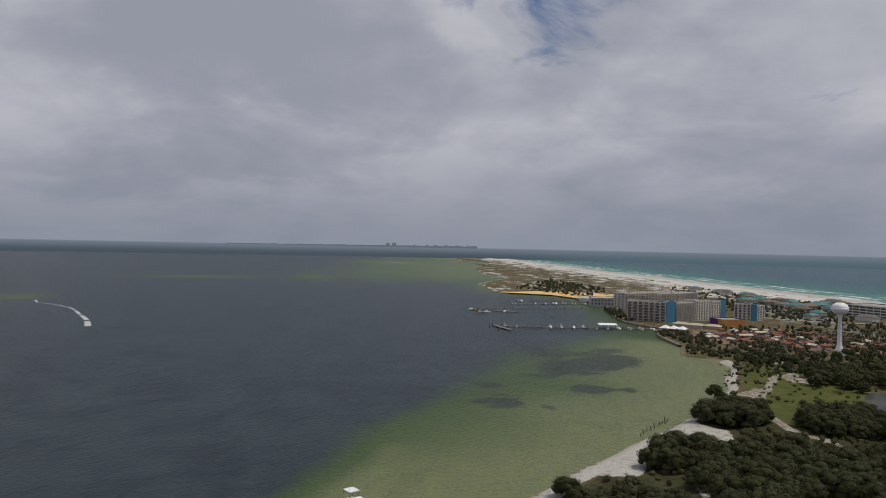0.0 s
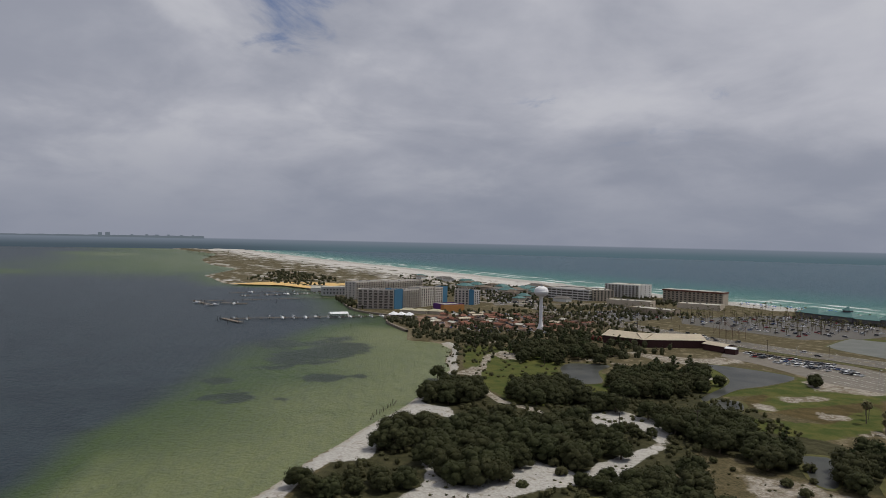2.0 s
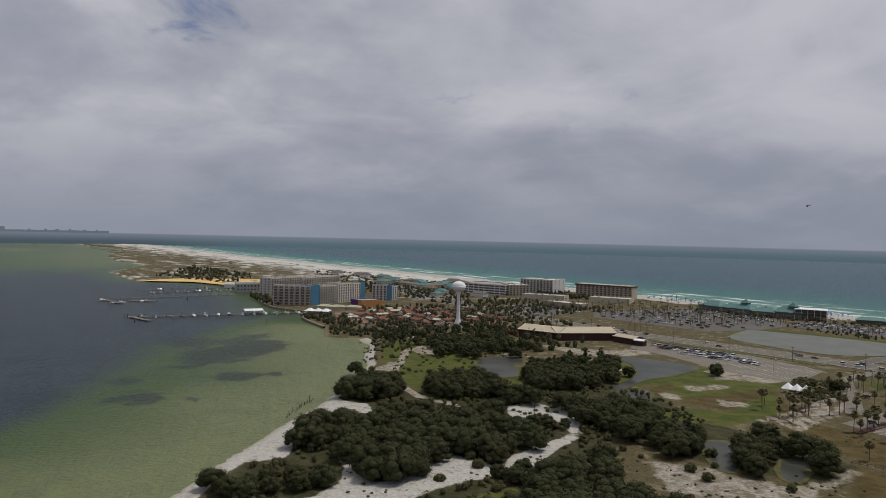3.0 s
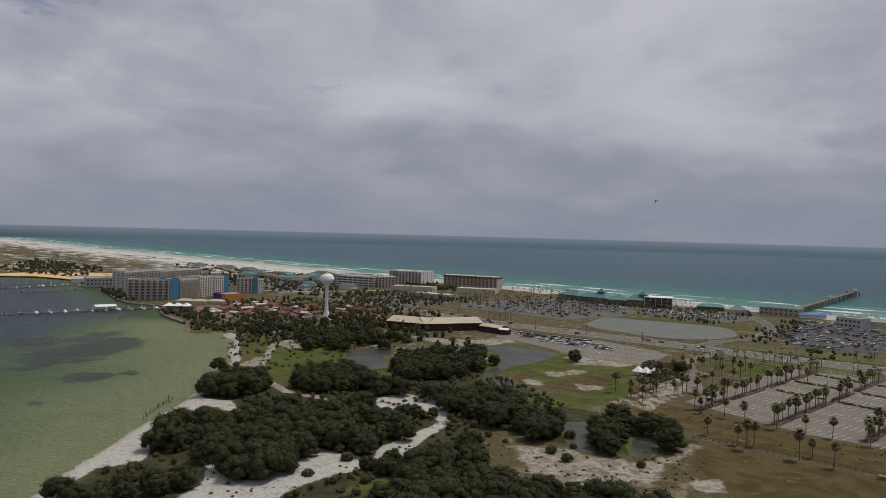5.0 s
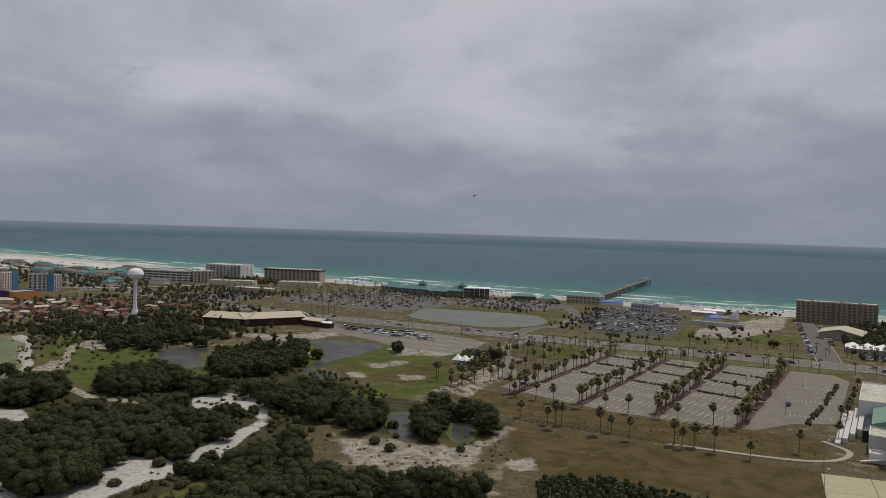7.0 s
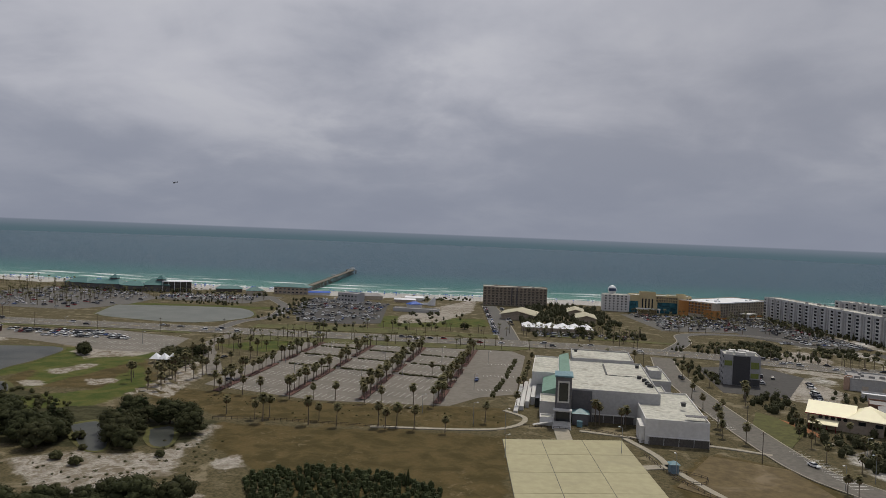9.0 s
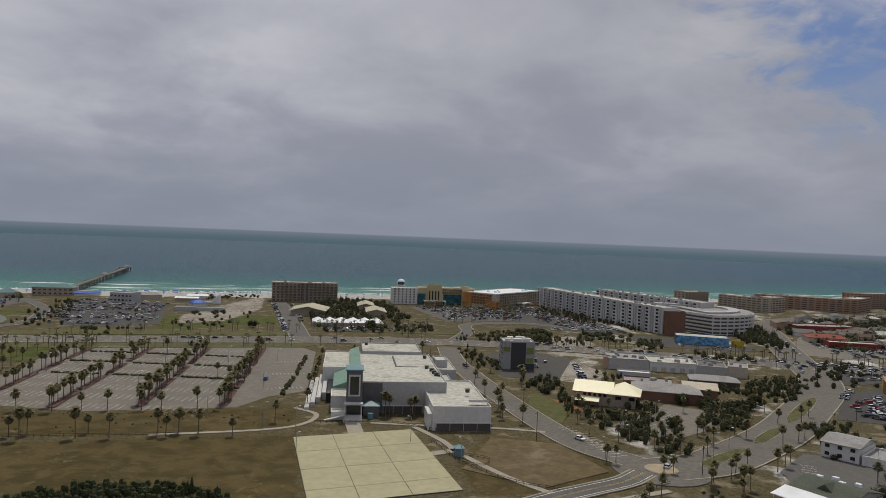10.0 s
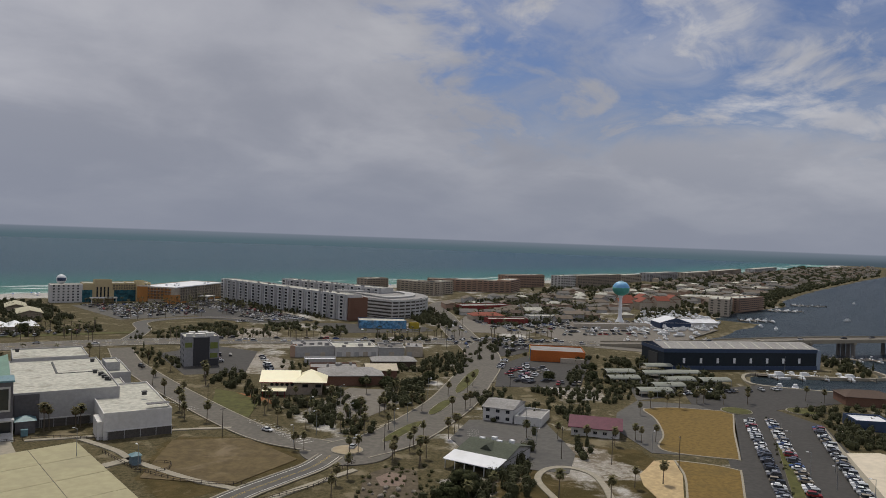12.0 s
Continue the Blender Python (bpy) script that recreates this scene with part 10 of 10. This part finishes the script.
def foot_bridge():
    root = thing("foot_bridge", "long wooden foot bridge over the pond", "bridge", -300, 352, GROUND, -62)
    s = Shape()
    s.box(0, -1.2, 0.9, 26, 1.2, 1.1)
    part("deck", s, WOOD, root)
    for y in (-1.2, 1.2):
        r = Shape()
        r.box(0, y - 0.06, 2.0, 26, y + 0.06, 2.12)
        for k in range(11):
            r.box(k * 2.6 - 0.07, y - 0.07, -1.0, k * 2.6 + 0.07, y + 0.07, 2.0)
        part("railing", r, WOOD, root)


foot_bridge()


def track_park():
    """The rust-coloured amusement park: low huts, walls and sheds behind the trees."""
    rnd2 = random.Random(41)
    RUST = surface("rust_brown_roof", (0.20, 0.085, 0.055), 0.85, 0.3, 1.0, 0.2)
    ground = lot([(-604, 398), (-604, 456), (-545, 520), (-470, 500), (-430, 468), (-470, 410), (-530, 352)], surface("rust_earth", (0.17, 0.10, 0.065), 0.95, 0.35, 0.3, 0.06, (0.28, 0.22, 0.16)), "rust-coloured amusement ground", name="amusement_ground", category="ground")
    roofs = [(RUST, "low hut with rust-brown roof"), (ROOF_WHITE, "low shed with pale roof"), (ROOF_TAN, "low hut with tan roof"), (RUST, "low hut with rust-brown roof"), (ROOF_BROWN, "low shed with brown roof")]
    for n, (x, y) in enumerate(scatter([(-600, 400), (-600, 452), (-545, 515), (-470, 495), (-436, 466), (-470, 416), (-528, 362)], 9.5, 812, 52)):
        m, lab = roofs[rnd2.randrange(5)]
        a, w0 = rnd2.uniform(-15, 15) + (90 if rnd2.random() < 0.3 else 0), rnd2.uniform(5, 13)
        house("park_hut", lab, (x, y), (x + w0 * math.cos(radians(a)), y + w0 * math.sin(radians(a))), rnd2.uniform(3.5, 6), 2.4, 3.6, TERRA_WALL, m, group="amusement park huts")


track_park()


def quay_bar():
    root = thing("quay_bar", "white tent-roofed quay bar on a deck", "bar", -606, 368, GROUND, 40)
    d = Shape()
    d.box(-4, -9, -2.5, 26, 10, 0.6)
    part("deck", d, WOOD, root)
    for k in range(3):
        s = Shape()
        s.solid([(k * 8 - 1, -6, 3.2), (k * 8 + 7, -6, 3.2), (k * 8 + 7, 6, 3.2), (k * 8 - 1, 6, 3.2), (k * 8 + 3, 0, 6.0)], [(0, 1, 4), (1, 2, 4), (2, 3, 4), (3, 0, 4)])
        part("canopy", s, TANK_WHITE, root)
        for x in (k * 8 - 0.8, k * 8 + 6.8):
            p = Shape()
            p.box(x - 0.1, -5.8, 0.5, x + 0.1, -5.6, 3.3)
            part("post", p, WHITE_WALL, root)
    w2 = Shape()
    w2.box(0, 0, 0.6, 22, 5.5, 3.1)
    part("wall", w2, BROWN_WALL, root)


quay_bar()
for x, y in ((-640, 400), (-628, 408), (-618, 420)):
    house("sail_canopy", "cream canopy on the quay", (x, y), (x + 12, y + 9), 9, 3, 5, BEIGE_WALL, ROOF_PALE, hip=4)


def helicopter():
    a = radians(21.5)
    root = thing("helicopter", "small dark helicopter over the sea", "helicopter", -1150 * math.sin(a), 1150 * math.cos(a), EYE + 57, 150)
    b = Shape()
    b.lathe([(0.1, -2.0), (0.9, -1.2), (1.15, 0.0), (0.9, 1.4), (0.3, 2.2)], 12)
    ob = part("body", b, DARK_STEEL, root, smooth=True)
    ob.matrix_basis = pose(0, 0, 0, 0, 90, 0)
    t = Shape()
    t.limb((-1.5, 0, 0.2), (-7.5, 0, 0.5), 0.35, 0.12, 6)
    t.box(-7.9, -0.05, 0.0, -7.2, 0.05, 1.8)
    part("tail", t, DARK_STEEL, root)
    r = Shape()
    r.beam((-5, 0, 1.7), (5, 0, 1.7), 0.25, 0.06)
    r.limb((0, 0, 0.9), (0, 0, 1.75), 0.1, 0.1, 6)
    part("rotor", r, DARK_STEEL, root)
    k = Shape()
    for y in (-0.9, 0.9):
        k.beam((-1.5, y, -1.5), (1.8, y, -1.5), 0.1)
        k.beam((0, y * 0.6, -0.9), (0, y, -1.5), 0.08)
    part("skid", k, DARK_STEEL, root)


helicopter()


def far_coast():
    """The mainland across the bay, a low dark line with a few towers, haze in its colour."""
    s = Shape()
    rnd2 = random.Random(77)
    a0, a1, n = 73.0, 92.5, 120
    pts = []
    for i in range(n + 1):
        a = radians(a0 + (a1 - a0) * i / n)
        pts.append((-4860 * math.sin(a), 4860 * math.cos(a), 70 + 3 * noise.noise(Vector((i * 0.25, 0, 0))) - 10 * i / n))
    for p, q in zip(pts, pts[1:]):
        s.solid([(p[0], p[1], 50), (q[0], q[1], 50), (q[0], q[1], q[2]), (p[0], p[1], p[2]), (p[0] * 1.003, p[1] * 1.003, p[2] - 2), (q[0] * 1.003, q[1] * 1.003, q[2] - 2)], [(0, 1, 2, 3), (3, 2, 5, 4)])
    for k, (a, w0, h) in enumerate(((79.6, 26, 84), (80.1, 22, 82), (77.0, 14, 75), (76.3, 18, 74), (75.5, 12, 76), (74.6, 16, 74), (73.8, 10, 75), (78.0, 12, 74))):
        x, y = -4850 * math.sin(radians(a)), 4850 * math.cos(radians(a))
        s.box(x - 4, y - w0 / 2, 45, x + 4, y + w0 / 2, h)
    m = Nodes("far_coast_haze_glow")
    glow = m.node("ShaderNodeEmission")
    # even glow with the distance haze mixed into its blue-grey
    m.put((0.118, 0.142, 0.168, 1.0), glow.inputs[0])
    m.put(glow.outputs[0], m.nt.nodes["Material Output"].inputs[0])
    structure("backdrop", s, m.mat, "low mainland with a few towers, haze painted in", "backdrop")


far_coast()


def beach_umbrellas():
    """Rows of small canvas umbrellas over beach chairs, far off on the sand."""
    rng = random.Random(41)
    for colour, text in ((ROOF_BLUE, "blue"), (TANK_WHITE, "white")):
        s = Shape()
        for _ in range(130):
            x = rng.choice((rng.uniform(-560, -420), rng.uniform(-330, -190), rng.uniform(-150, 30), rng.uniform(30, 330), rng.uniform(520, 800)))
            y = float(np.interp(x, [-560, -150, 150, 800], [915, 880, 890, 916])) - rng.choice((26, 31, 36, 44))
            z = GROUND + 2.1
            s.solid([(x - 1.2, y - 1.2, z), (x + 1.2, y - 1.2, z), (x + 1.2, y + 1.2, z), (x - 1.2, y + 1.2, z), (x, y, z + 0.7)], [(0, 1, 4), (1, 2, 4), (2, 3, 4), (3, 0, 4), (3, 2, 1, 0)])
            s.limb((x, y, GROUND - 1.0), (x, y, z + 0.5), 0.06, 0.06, 4)
            s.box(x - 0.9, y - 1.0, GROUND - 0.8, x + 0.9, y + 0.9, GROUND + 0.1)
        structure("beach_umbrellas", s, colour, f"small {text} beach umbrellas with chairs on the sand", "umbrellas", "stuff")


beach_umbrellas()


for stock in (oaks, pines, shrubs, palms, cars):
    for n, root in enumerate(stock.roots):
        if n not in stock.used:
            for spare in list(root.children) + [root]:
                bpy.data.objects.remove(spare)
